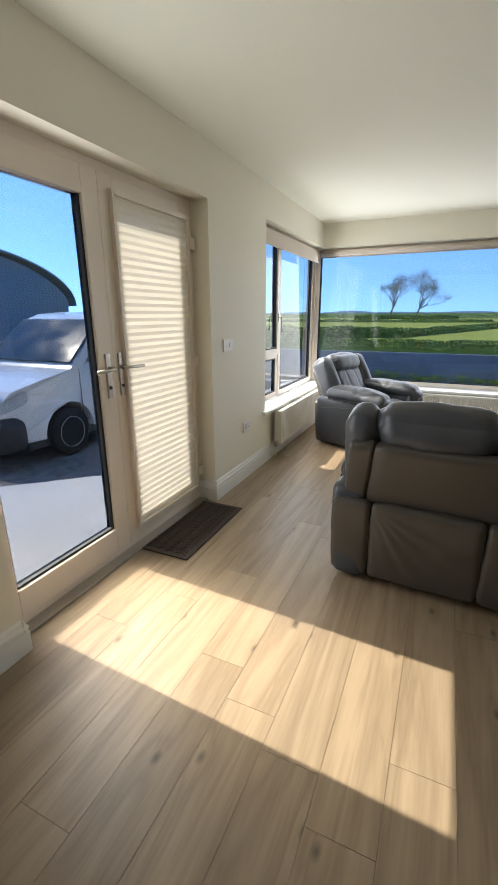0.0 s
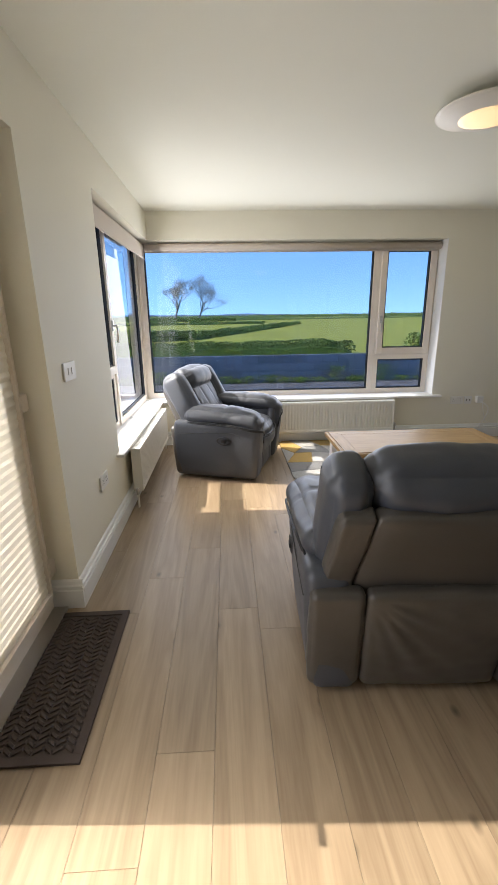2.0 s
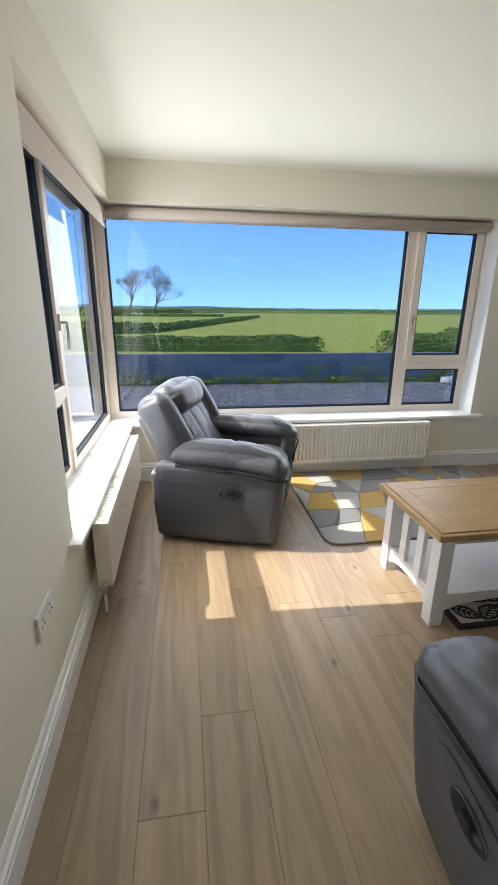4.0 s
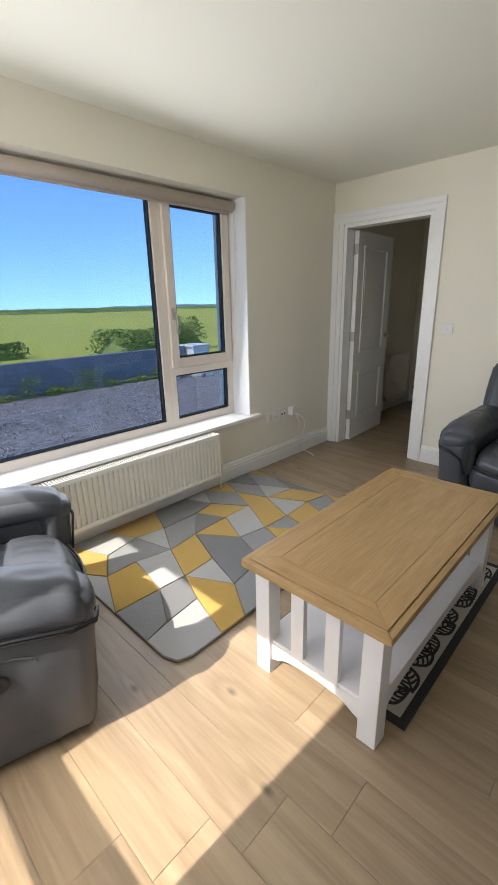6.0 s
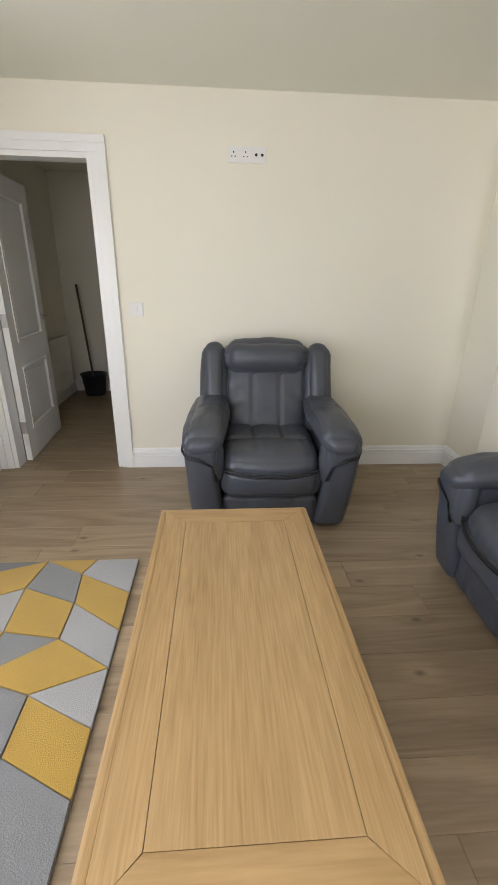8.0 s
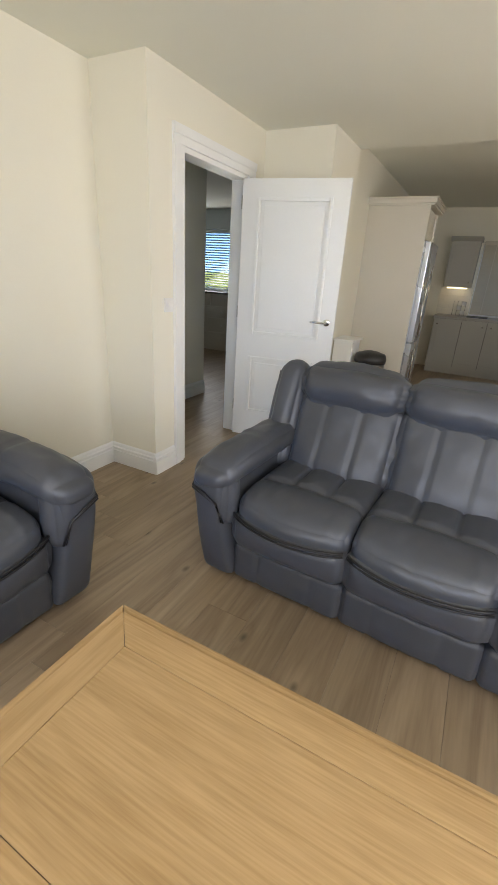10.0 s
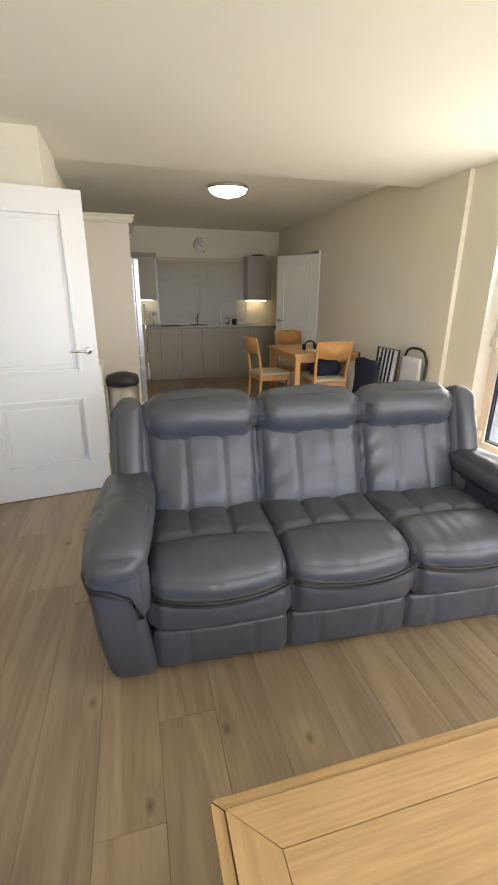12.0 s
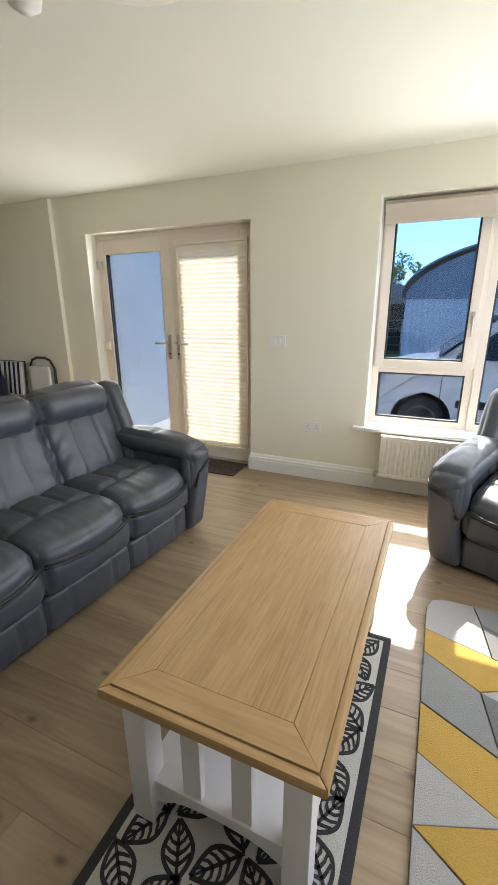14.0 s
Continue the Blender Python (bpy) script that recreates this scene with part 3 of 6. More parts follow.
# ---- patio doors ----
XP = -1.635
pat = thing("door_patio", "pair of cream glazed patio doors, one with a pleated blind down", "patio door", kind="structure")
boxes("outer_frame", [(XP - 0.04, XP + 0.03, 0.92, 0.965, 0, 2.045), (XP - 0.04, XP + 0.03, 2.535, 2.58, 0, 2.045), (XP - 0.04, XP + 0.03, 0.965, 2.535, 2.0, 2.045), (XP - 0.04, XP + 0.03, 0.965, 2.535, 0, 0.045)], M_UPVC, pat, bevel=0.005)
for k, (y0, y1) in enumerate(((0.965, 1.748), (1.7485, 2.535))):
    w = 0.105
    lf = boxes("leaf_frame", [(XP - 0.035, XP + 0.037, y0, y0 + (0.05 if not k else w), 0.045, 2.0), (XP - 0.035, XP + 0.037, y1 - w, y1, 0.045, 2.0), (XP - 0.035, XP + 0.037, y0 + (0.05 if not k else w), y1 - w, 0.045, 0.185), (XP - 0.035, XP + 0.037, y0 + (0.05 if not k else w), y1 - w, 1.88, 2.0)], M_UPVC, pat, bevel=0.005)
    g0, g1 = y0 + (0.05 if not k else w), y1 - w
    boxes("gasket", [(XP - 0.02, XP + 0.02, g0, g0 + 0.012, 0.185, 1.88), (XP - 0.02, XP + 0.02, g1 - 0.014, g1, 0.185, 1.88), (XP - 0.02, XP + 0.02, g0 + 0.012, g1 - 0.014, 0.185, 0.197)], M_GASKET, lf, "black glazing gasket")
    pane("pane", (XP - 0.004, XP + 0.004, g0, g1, 0.185, 1.88), lf)
    hy = y1 - 0.05 if not k else y0 + 0.045
    s = -1 if not k else 1
    hp = box("handle_plate", (XP + 0.037, XP + 0.047, hy - 0.016, hy + 0.016, 0.93, 1.16), M_STEEL, lf, "satin steel lever handle plate", bevel=0.004)
    rod("lever", [(XP + 0.045, hy, 1.085), (XP + 0.09, hy, 1.085), (XP + 0.095, hy + s * 0.03, 1.083), (XP + 0.095, hy + s * 0.13, 1.08)], 0.009, M_STEEL, hp)
    lathe("keyhole", [(0, 0), (0.009, 0), (0.009, 0.004), (0, 0.004)], M_DARK, hp, n=12).matrix_basis = pose(XP + 0.047, hy, 0.985, 0, 90, 0)
    for z in (0.2, 1.0, 1.75):
        yy = y0 - 0.01 if not k else y1 + 0.01
        box("hinge", (XP + 0.034, XP + 0.062, yy - 0.03, yy + 0.03, z, z + 0.075), M_UPVC if not (k == 0 and z > 1.7) else M_STEEL, lf, "door hinge", bevel=0.006)
box("threshold", (XP - 0.1, XP + 0.1, 0.93, 2.57, -0.005, 0.012), M_STEEL, pat)

# pleated blind on one door leaf
M_PLEAT = bpy.data.materials.new("translucent_pleated_fabric")
M_PLEAT.use_nodes = True
_b = M_PLEAT.node_tree.nodes["Principled BSDF"]
_b.inputs["Base Color"].default_value = (0.88, 0.84, 0.74, 1)
_b.inputs["Roughness"].default_value = 0.9
_tr = M_PLEAT.node_tree.nodes.new("ShaderNodeBsdfTranslucent")
_tr.inputs["Color"].default_value = (0.9, 0.84, 0.72, 1)
_mx = M_PLEAT.node_tree.nodes.new("ShaderNodeMixShader")
_mx.inputs[0].default_value = 0.2
_out = M_PLEAT.node_tree.nodes["Material Output"]
M_PLEAT.node_tree.links.new(_b.outputs[0], _mx.inputs[1])
M_PLEAT.node_tree.links.new(_tr.outputs[0], _mx.inputs[2])
M_PLEAT.node_tree.links.new(_mx.outputs[0], _out.inputs[0])
pb = thing("pleated_blind", "cream pleated blind drawn down over the glazed door", "blind")
bm = bmesh.new()
nz = 92
rows = []
for i in range(nz + 1):
    z = 0.135 + (1.915 - 0.135) * i / nz
    x = XP + 0.045 + (0.005 if i % 2 else 0.0)
    rows.append([bm.verts.new((x, y, z)) for y in (1.835, 2.49)])
for a, c in zip(rows, rows[1:]):
    bm.faces.new((a[0], a[1], c[1], c[0]))
link("fabric", bm, M_PLEAT, pb)
boxes("bottom_rail", [(XP + 0.038, XP + 0.064, 1.832, 2.493, 0.115, 0.137)], M_UPVC, pb, bevel=0.003)
boxes("head_rail", [(XP + 0.038, XP + 0.064, 1.832, 2.493, 1.913, 1.94)], M_UPVC, pb, bevel=0.003)
boxes("side_channel", [(XP + 0.038, XP + 0.062, 1.818, 1.834, 0.115, 1.94), (XP + 0.038, XP + 0.062, 2.491, 2.507, 0.115, 1.94)], M_UPVC, pb)

# ---- living room things ----
def groove(*xs, width=0.014, depth=0.016):
    """A stitched seam across a cushion's faces, at the given places along x."""
    def f(q, p):
        d = sum(math.exp(-((q.x - x) / width) ** 2) for x in xs)
        k = max(abs(p[1]), abs(p[2]))
        s = Vector((q.x, q.y, q.z))
        if abs(p[2]) > 0.98:
            s.z -= math.copysign(depth * d, p[2])
        if abs(p[1]) > 0.98:
            s.y -= math.copysign(depth * d, p[1])
        return s if k > 0 else q
    return f


def fan(hx, hz, amount=0.016):
    """Folds that fan out over a slack back panel from its upper corner."""
    def f(q, p):
        if p[1] < -0.9:
            dx, dz = q.x + hx, hz - q.z
            r = math.hypot(dx, dz)
            a = math.degrees(math.atan2(dz, dx))
            w = sum(k * math.exp(-((a - b) / (3.5 + c * r * 8)) ** 2) for b, k, c in ((72, 0.5, 0.6), (56, 1.0, 0.8), (41, 0.8, 1.0), (27, 0.6, 0.8)))
            q.y -= amount * w * min(1.0, r / 0.15) * math.exp(-(r / 0.42) ** 2) * (1 - p[0] ** 6) * (1 - p[2] ** 6)
        return q
    return f


def seat_shape(sw):
    """A seat pad: three stitched panels behind, a plump roll in front that curves down to the piping."""
    def f(q, p):
        u = q.x / (sw / 2)
        ys = 0.105 + 0.035 * u * u
        if p[2] > 0.2:
            q.z -= 0.020 * math.exp(-((q.y - ys) / 0.013) ** 2)
            if q.y < ys:
                q.z -= 0.017 * sum(math.exp(-((q.x - x) / 0.009) ** 2) for x in (-0.085, 0.085))
                q.z += 0.003 * math.cos(q.x / 0.085 * math.pi)
                q.z += 0.004 * noise.noise(Vector((q.x * 20, q.y * 9, 3.0)))
            else:
                k = (q.y - ys) / (0.36 - ys)
                q.z += 0.012 * math.sin(math.pi * min(1.0, max(0.0, k))) * (1 - 0.5 * u * u)
                q.z += 0.005 * noise.noise(Vector((q.x * 26, q.y * 7, 8.0)))
        if p[1] > 0:
            q.z -= 0.045 * p[1] ** 3
            q.y += 0.045 * (1 - p[0] ** 2) * p[1]
        return q
    return f


def back_shape(sw, seed):
    """A slack back cushion: two long seams, soft folds drawn in from the sides, fuller towards the seat."""
    g = groove(-0.085, 0.085, width=0.012, depth=0.008)

    def f(q, p):
        q = g(q, p)
        if p[1] > 0.2:
            v = p[2]
            q.y += 0.022 * math.exp(-((v + 0.62) / 0.42) ** 2) * (1 - p[0] ** 4)
            e = math.exp(-((sw / 2 - abs(q.x)) / 0.075) ** 2)
            q.y += 0.020 * e * noise.noise(Vector((seed + math.copysign(2.0, q.x), 1.7, (q.z + 0.8 * abs(q.x)) * 13))) * (1 - v ** 4)
            q.y += 0.002 * noise.noise(Vector((q.x * 17 + seed, 0.4, (q.z - 0.4 * abs(q.x)) * 5))) * (1 - v ** 6)
            q.y -= 0.012 * math.exp(-((1 - v) / 0.12) ** 2)
        return q
    return f


def head_shape(sw, seed):
    """A head roll: plump, pinched at both ends, its lower edge drawn up at the corners."""
    def f(q, p):
        u = p[0]
        q.z -= 0.020 * (1 - u * u) * max(0.0, -p[2])
        if p[1] > 0:
            e = math.exp(-((1 - abs(u)) / 0.22) ** 2)
            q.y += 0.012 * e * noise.noise(Vector((q.x * 9 + seed, 2.0, q.z * 42))) * (1 - p[2] ** 2)
            q.y += 0.010 * (1 - u ** 4) * (1 - p[2] ** 2)
        q.z += 0.006 * noise.noise(Vector((q.x * 7 + seed, 4.0, 1.0)))
        return q
    return f


def recliner(name, label, category, seats, lean, at):
    """A leather recliner or sofa; front towards +y, origin on the floor below the middle."""
    e = thing(name, label, category)
    sw = 0.515
    half = seats * sw / 2
    aw = 0.168
    lr = radians(lean)
    dy, dz = -math.sin(lr), math.cos(lr)
    yb, zb = -0.165, 0.40
    # seat units
    for i in range(seats):
        cx = -half + sw * (i + 0.5)

        def up(t, off):
            return (cx, yb + dy * t + dz * off, zb + dz * t - dy * off)
        s = cushion("seat", (sw - 0.004, 0.66, 0.17), (cx, 0.025, 0.392), M_LEATHER, e, r=0.048, puff=0.006, n=50, warp=seat_shape(sw), seed=i, wrinkle=0.003)
        for z, y, r in ((0.380, 0.377, 0.006), (0.361, 0.373, 0.005)):
            rod("piping", [(cx + u * (sw / 2 - 0.010), y + 0.052 * (1 - u * u) ** 0.8, z - 0.012 * (1 - u * u)) for u in [k / 8 - 1 for k in range(17)]], r, M_PIPING, s, "black piping", n=6)
        cushion("seat_front", (sw - 0.005, 0.12, 0.17), (cx, 0.328, 0.297), M_LEATHER, e, r=0.05, puff=0.022, n=22, warp=lambda q, p: q + Vector((0, 0.030 * (1 - p[0] ** 2) * max(0.0, p[1]) * (p[2] + 1) / 2, 0)), seed=i + 5, wrinkle=0.006)
        cushion("footrest", (sw - 0.005, 0.09, 0.18), (cx, 0.308, 0.120), M_LEATHER, e, r=0.026, puff=0.012, n=36, warp=groove(-0.125, 0.125, width=0.008, depth=0.013), seed=i + 9)
        cushion("backrest", (sw - 0.004, 0.17, 0.46), up(0.20, 0.0), M_LEATHER, e, r=0.06, puff=0.030, rot=(lean, 0, 0), n=46, warp=back_shape(sw, i * 2.3), seed=i + 13, wrinkle=0.003)
        cushion("headrest", (sw + 0.004, 0.215, 0.205), up(0.463, 0.022), M_LEATHER, e, r=0.088, puff=0.026, rot=(lean, 0, 0), n=30, warp=head_shape(sw, 5 + i * 1.7), seed=i + 17, wrinkle=0.005)
    for s in (-1, 1):
        wx = s * (half + 0.067)
        w = cushion("back_wing", (0.142, 0.20, 0.56), (wx, yb + 0.012 + dy * 0.265, zb + dz * 0.265), M_LEATHER, e, r=0.055, puff=0.020, rot=(lean, 0, 0), n=18, seed=3 + s)
        rod("piping", [(wx + s * 0.074, yb + 0.012 + dy * t + dz * 0.06, zb + dz * t - dy * 0.06) for t in (0.10, 0.2, 0.3, 0.4, 0.49)], 0.004, M_PIPING, w, n=6)

        # padded arm, spilling over its front
        def arm_warp(q, p, s=s):
            f = (p[1] + 1) / 2
            q.z += 0.018 - 0.016 * f - 0.040 * f ** 6
            q.x += s * (0.004 + 0.020 * f * f) - s * 0.012 * p[2]
            if p[2] > 0:
                q.z += 0.004 * noise.noise(Vector((q.x * 22, q.y * 10, s * 4.0))) - 0.010 * math.exp(-((q.y - 0.02) / 0.007) ** 2)
            return q
        a = cushion("armrest", (0.205, 0.67, 0.135), (s * (half + 0.082), 0.080, 0.556), M_LEATHER, e, r=0.064, puff=0.020, n=34, warp=arm_warp, seed=7 + s, wrinkle=0.004)
        x_out = s * (half + 0.216)
        for o in (0.0, 0.011):
            rod("piping", [(x_out - s * 0.03, -0.22, 0.520 - o), (x_out - s * 0.010, 0.0, 0.522 - o), (x_out, 0.20, 0.512 - o), (x_out - s * 0.002, 0.35, 0.486 - o), (x_out - s * 0.035, 0.422, 0.474 - o), (x_out - s * 0.10, 0.436, 0.462 - o), (x_out - s * 0.160, 0.424, 0.42), (x_out - s * (0.182 + o), 0.410, 0.33)], 0.0055, M_PIPING, a, "black piping", n=6)
        cushion("arm_front", (0.09, 0.10, 0.26), (s * (half + 0.052), 0.345, 0.425), M_LEATHER, e, r=0.044, puff=0.012, n=16, seed=21 + s, wrinkle=0.004)

        def side_warp(q, p, s=s):
            h = (p[2] + 1) / 2
            q.x += s * (0.030 * h + 0.010 * (1 - p[2] ** 2)) - s * 0.014 * (1 - h) * max(0.0, p[1])
            q.y += (0.045 * h - 0.015) if p[1] > 0 else 0.02 * h
            return q
        pn = cushion("side_panel", (aw, 0.76, 0.50), (s * (half + aw / 2), 0.012, 0.278), M_LEATHER, e, r=0.036, puff=0.010, n=20, warp=side_warp, seed=27 + s)
        xs_ = half + aw + 0.012
        rod("seam", [(s * (xs_ - 0.030), 0.240, 0.075), (s * (xs_ - 0.008), 0.255, 0.20), (s * (xs_ + 0.014), 0.26, 0.36), (s * (xs_ + 0.021), 0.245, 0.425), (s * (xs_ + 0.024), 0.19, 0.443), (s * (xs_ + 0.026), -0.05, 0.44), (s * (xs_ + 0.020), -0.31, 0.41)], 0.0032, M_SEAM, pn, n=5)
        if seats == 1 and s > 0 or seats > 1:
            pl = lathe("release_handle", [(0, 0), (0.066, 0), (0.066, 0.010), (0.058, 0.014), (0.046, 0.007), (0, 0.007)], M_DARK, e, "black oval release handle", n=24)
            pl.matrix_basis = pose(s * (xs_ + 0.018), 0.11, 0.375, 0, s * 90, 0) @ Matrix.Diagonal((0.55, 1.0, 1.0, 1.0))
            box("lever", (-0.02, 0.02, -0.02, 0.018, 0.006, 0.02), M_PIPING, pl, bevel=0.004)
    # back shell: tapered upper panels under the head rolls, slack lower panels
    M_B = M_LEATHER_BACK
    edges = [-half - 0.150, -half + 0.015, half - 0.015, half + 0.150]
    for j, (a0, a1) in enumerate(zip(edges, edges[1:])):
        def taper(q, p, j=j, w_=a1 - a0):
            t = (p[2] + 1) / 2
            if j == 0:
                q.x += 0.045 * t * (1 - p[0]) / 2 - 0.055 * (1 - t) * (1 + p[0]) / 2
            elif j == 2:
                q.x -= 0.045 * t * (1 + p[0]) / 2 - 0.055 * (1 - t) * (1 - p[0]) / 2
            else:
                q.x += p[0] * 0.055 * (1 - t)
            return q
        cushion("back_upper", (a1 - a0 - 0.004, 0.075, 0.40), ((a0 + a1) / 2, yb + dy * 0.20 - dz * 0.115, zb + dz * 0.20 - dy * 0.115 - 0.035), M_B, e, r=0.020, puff=0.005, rot=(lean, 0, 0), n=18, warp=taper, seed=31 + j, wrinkle=0.004)
    bm_edges = [-half - 0.185, -half + 0.01] + [-half + sw * k for k in range(1, seats)] + [half - 0.01, half + 0.185]
    for j, (a0, a1) in enumerate(zip(bm_edges, bm_edges[1:])):
        cushion("back_lower", (a1 - a0 - 0.006, 0.07, 0.42), ((a0 + a1) / 2, -0.340, 0.255), M_B, e, r=0.024, puff=0.006, n=34, rot=(5, 0, 0), warp=fan((a1 - a0) / 2, 0.21, 0.026 if j == 1 else 0.014) if a1 - a0 > 0.3 else None, seed=37 + j, wrinkle=0.005 if a1 - a0 > 0.3 else 0.003)
    boxes("base", [(-half - 0.10, half + 0.10, -0.31, 0.24, 0.045, 0.30)], M_PIPING, e, "black fabric base")
    for sx in (-1, 1):
        for y in (-0.28, 0.22):
            lathe("foot", [(0.02, 0), (0.024, 0.02), (0.022, 0.06)], M_DARK, e, n=12, centre=(sx * (half + 0.05), y, 0))
    e.matrix_world = at
    return e


recliner("sofa", "three-seat dark grey leather recliner sofa with black piping", "sofa", 3, 19, pose(0.525, 2.285, 0, 0, 0, -3.4))
recliner("recliner_chair", "dark grey leather recliner armchair leaning back beside the corner window", "armchair", 1, 27, pose(-0.72, 4.615, 0, 0, 0, -109))
recliner("recliner_chair", "dark grey leather recliner armchair against the plain wall", "armchair", 1, 19, pose(2.19, 3.405, 0, 0, 0, 88) @ Matrix.Scale(1.03, 4))


# coffee table
def coffee_table():
    e = thing("coffee_table", "oak-topped coffee table with pale grey painted legs", "coffee table")
    x0, x1, y0, y1, zt = 0.035, 1.235, 3.350, 3.935, 0.495
    w, t, g = 0.082, 0.034, 0.0006
    z0 = zt - t
    q = 0.024
    for o, m in (([(x0, y0), (x1, y0), (x1 - q, y0 + q), (x0 + q, y0 + q)], M_OAK_TOP), ([(x0, y1), (x1, y1), (x1 - q, y1 - q), (x0 + q, y1 - q)], M_OAK_TOP),
                 ([(x0, y0), (x0, y1), (x0 + q, y1 - q), (x0 + q, y0 + q)], M_OAK_END), ([(x1, y0), (x1, y1), (x1 - q, y1 - q), (x1 - q, y0 + q)], M_OAK_END)):
        prism("edge_moulding", o, z0, zt - 0.004, m, e, "rounded oak edge moulding", axis="z", bevel=0.008)
    full = (x0, x1, y0, y1)
    x0, x1, y0, y1 = x0 + q, x1 - q, y0 + q, y1 - q
    for nm, o, m in (("top_board", [(x0, y0), (x1, y0), (x1 - w, y0 + w), (x0 + w, y0 + w)], M_OAK_TOP), ("top_board", [(x0, y1), (x1, y1), (x1 - w, y1 - w), (x0 + w, y1 - w)], M_OAK_TOP),
                     ("top_board", [(x0, y0), (x0, y1), (x0 + w, y1 - w), (x0 + w, y0 + w)], M_OAK_END), ("top_board", [(x1, y0), (x1, y1), (x1 - w, y1 - w), (x1 - w, y0 + w)], M_OAK_END)):
        c = Vector((sum(p[0] for p in o) / 4, sum(p[1] for p in o) / 4))
        o2 = [(p[0] - math.copysign(g, p[0] - c.x), p[1] - math.copysign(g, p[1] - c.y)) for p in o]
        b = prism(nm, o2, z0, zt, m, e, axis="z", bevel=0.0012)
    box("top_panel", (x0 + w + g, x1 - w - g, y0 + w + g, y1 - w - g, z0 + 0.004, zt - 0.0005), M_OAK_TOP, e, bevel=0.0012)
    boxes("top_core", [(x0 + 0.03, x1 - 0.03, y0 + 0.03, y1 - 0.03, z0 - 0.001, zt - 0.006)], M_JOINT, e, "dark mitre joints")
    x0, x1, y0, y1 = full
    i, lw = 0.038, 0.066
    for lx in (x0 + i, x1 - i - lw):
        for ly in (y0 + i, y1 - i - lw):
            box("leg", (lx, lx + lw, ly, ly + lw, 0, z0), M_PAINT_GREY, e, bevel=0.003)
        ex = lx + 0.016
        ya, yb = y0 + i + lw, y1 - i - lw
        gap = (yb - ya - 2 * 0.055) / 3
        for k in (1, 2):
            ys = ya + k * gap + (k - 1) * 0.055
            box("end_slat", (ex, ex + 0.022, ys, ys + 0.055, 0.135, z0 - 0.001), M_PAINT_GREY, e, bevel=0.002)
        n = 12
        ol = [(ya, 0.135), (ya, 0.06)] + [(ya + 0.03 + (yb - ya - 0.06) * k / n, 0.072 + 0.034 * math.sin(math.pi * k / n) ** 0.5) for k in range(n + 1)] + [(yb, 0.06), (yb, 0.135)]
        prism("end_rail", ol, ex, ex + 0.022, M_PAINT_GREY, e, axis="x", bevel=0.001)
        box("end_apron", (ex, ex + 0.022, ya, yb, z0 - 0.05, z0 - 0.001), M_PAINT_GREY, e)
    for ly in (y0 + i + 0.02, y1 - i - lw + 0.024):
        box("side_apron", (x0 + i + lw, x1 - i - lw, ly, ly + 0.022, z0 - 0.05, z0 - 0.001), M_PAINT_GREY, e, bevel=0.002)
        n = 14
        a, b = x0 + i + lw, x1 - i - lw
        ol = [(a, 0.135), (a, 0.06)] + [(a + 0.03 + (b - a - 0.06) * k / n, 0.07 + 0.04 * math.sin(math.pi * k / n) ** 0.4) for k in range(n + 1)] + [(b, 0.06), (b, 0.135)]
        prism("side_rail", ol, ly, ly + 0.022, M_PAINT_GREY, e, axis="y", bevel=0.001)
    box("shelf", (x0 + i + 0.02, x1 - i - 0.02, y0 + i + 0.02, y1 - i - 0.02, 0.136, 0.152), M_PAINT_GREY, e, bevel=0.002)
    return e


coffee_table()

# rugs
M_RUG_Y = mat("mustard_pile", (0.42, 0.262, 0.042), 0.95, grain=240, vary=0.22, stain=7, stain_amt=0.10, bump=0.9, bump_dist=0.004, sheen=0.3)
M_RUG_L = mat("light_grey_pile", (0.34, 0.337, 0.33), 0.95, grain=240, vary=0.20, stain=7, stain_amt=0.08, bump=0.9, bump_dist=0.004, sheen=0.3)
M_RUG_M = mat("mid_grey_pile", (0.20, 0.204, 0.208), 0.95, grain=240, vary=0.22, stain=7, stain_amt=0.10, bump=0.9, bump_dist=0.004, sheen=0.3)
M_RUG_D = mat("slate_grey_pile", (0.13, 0.132, 0.137), 0.95, grain=240, vary=0.24, stain=7, stain_amt=0.10, bump=0.9, bump_dist=0.004, sheen=0.3)
M_RUG_W = mat("cream_pile", (0.46, 0.45, 0.42), 0.95, grain=240, vary=0.16, stain=7, stain_amt=0.06, bump=0.9, bump_dist=0.004, sheen=0.3)
M_RUG_K = mat("charcoal_pile", (0.030, 0.031, 0.036), 0.95, grain=240, vary=0.25, stain=9, stain_amt=0.15, bump=0.9, bump_dist=0.003)
M_BACKING = mat("rug_backing", (0.16, 0.13, 0.09), 0.95)


def inset(o, d):
    c = Vector((sum(p[0] for p in o) / len(o), sum(p[1] for p in o) / len(o)))
    return [(c.x + (p[0] - c.x) * (1 - d / max(0.01, (Vector(p) - c).length)), c.y + (p[1] - c.y) * (1 - d / max(0.01, (Vector(p) - c).length))) for p in o]


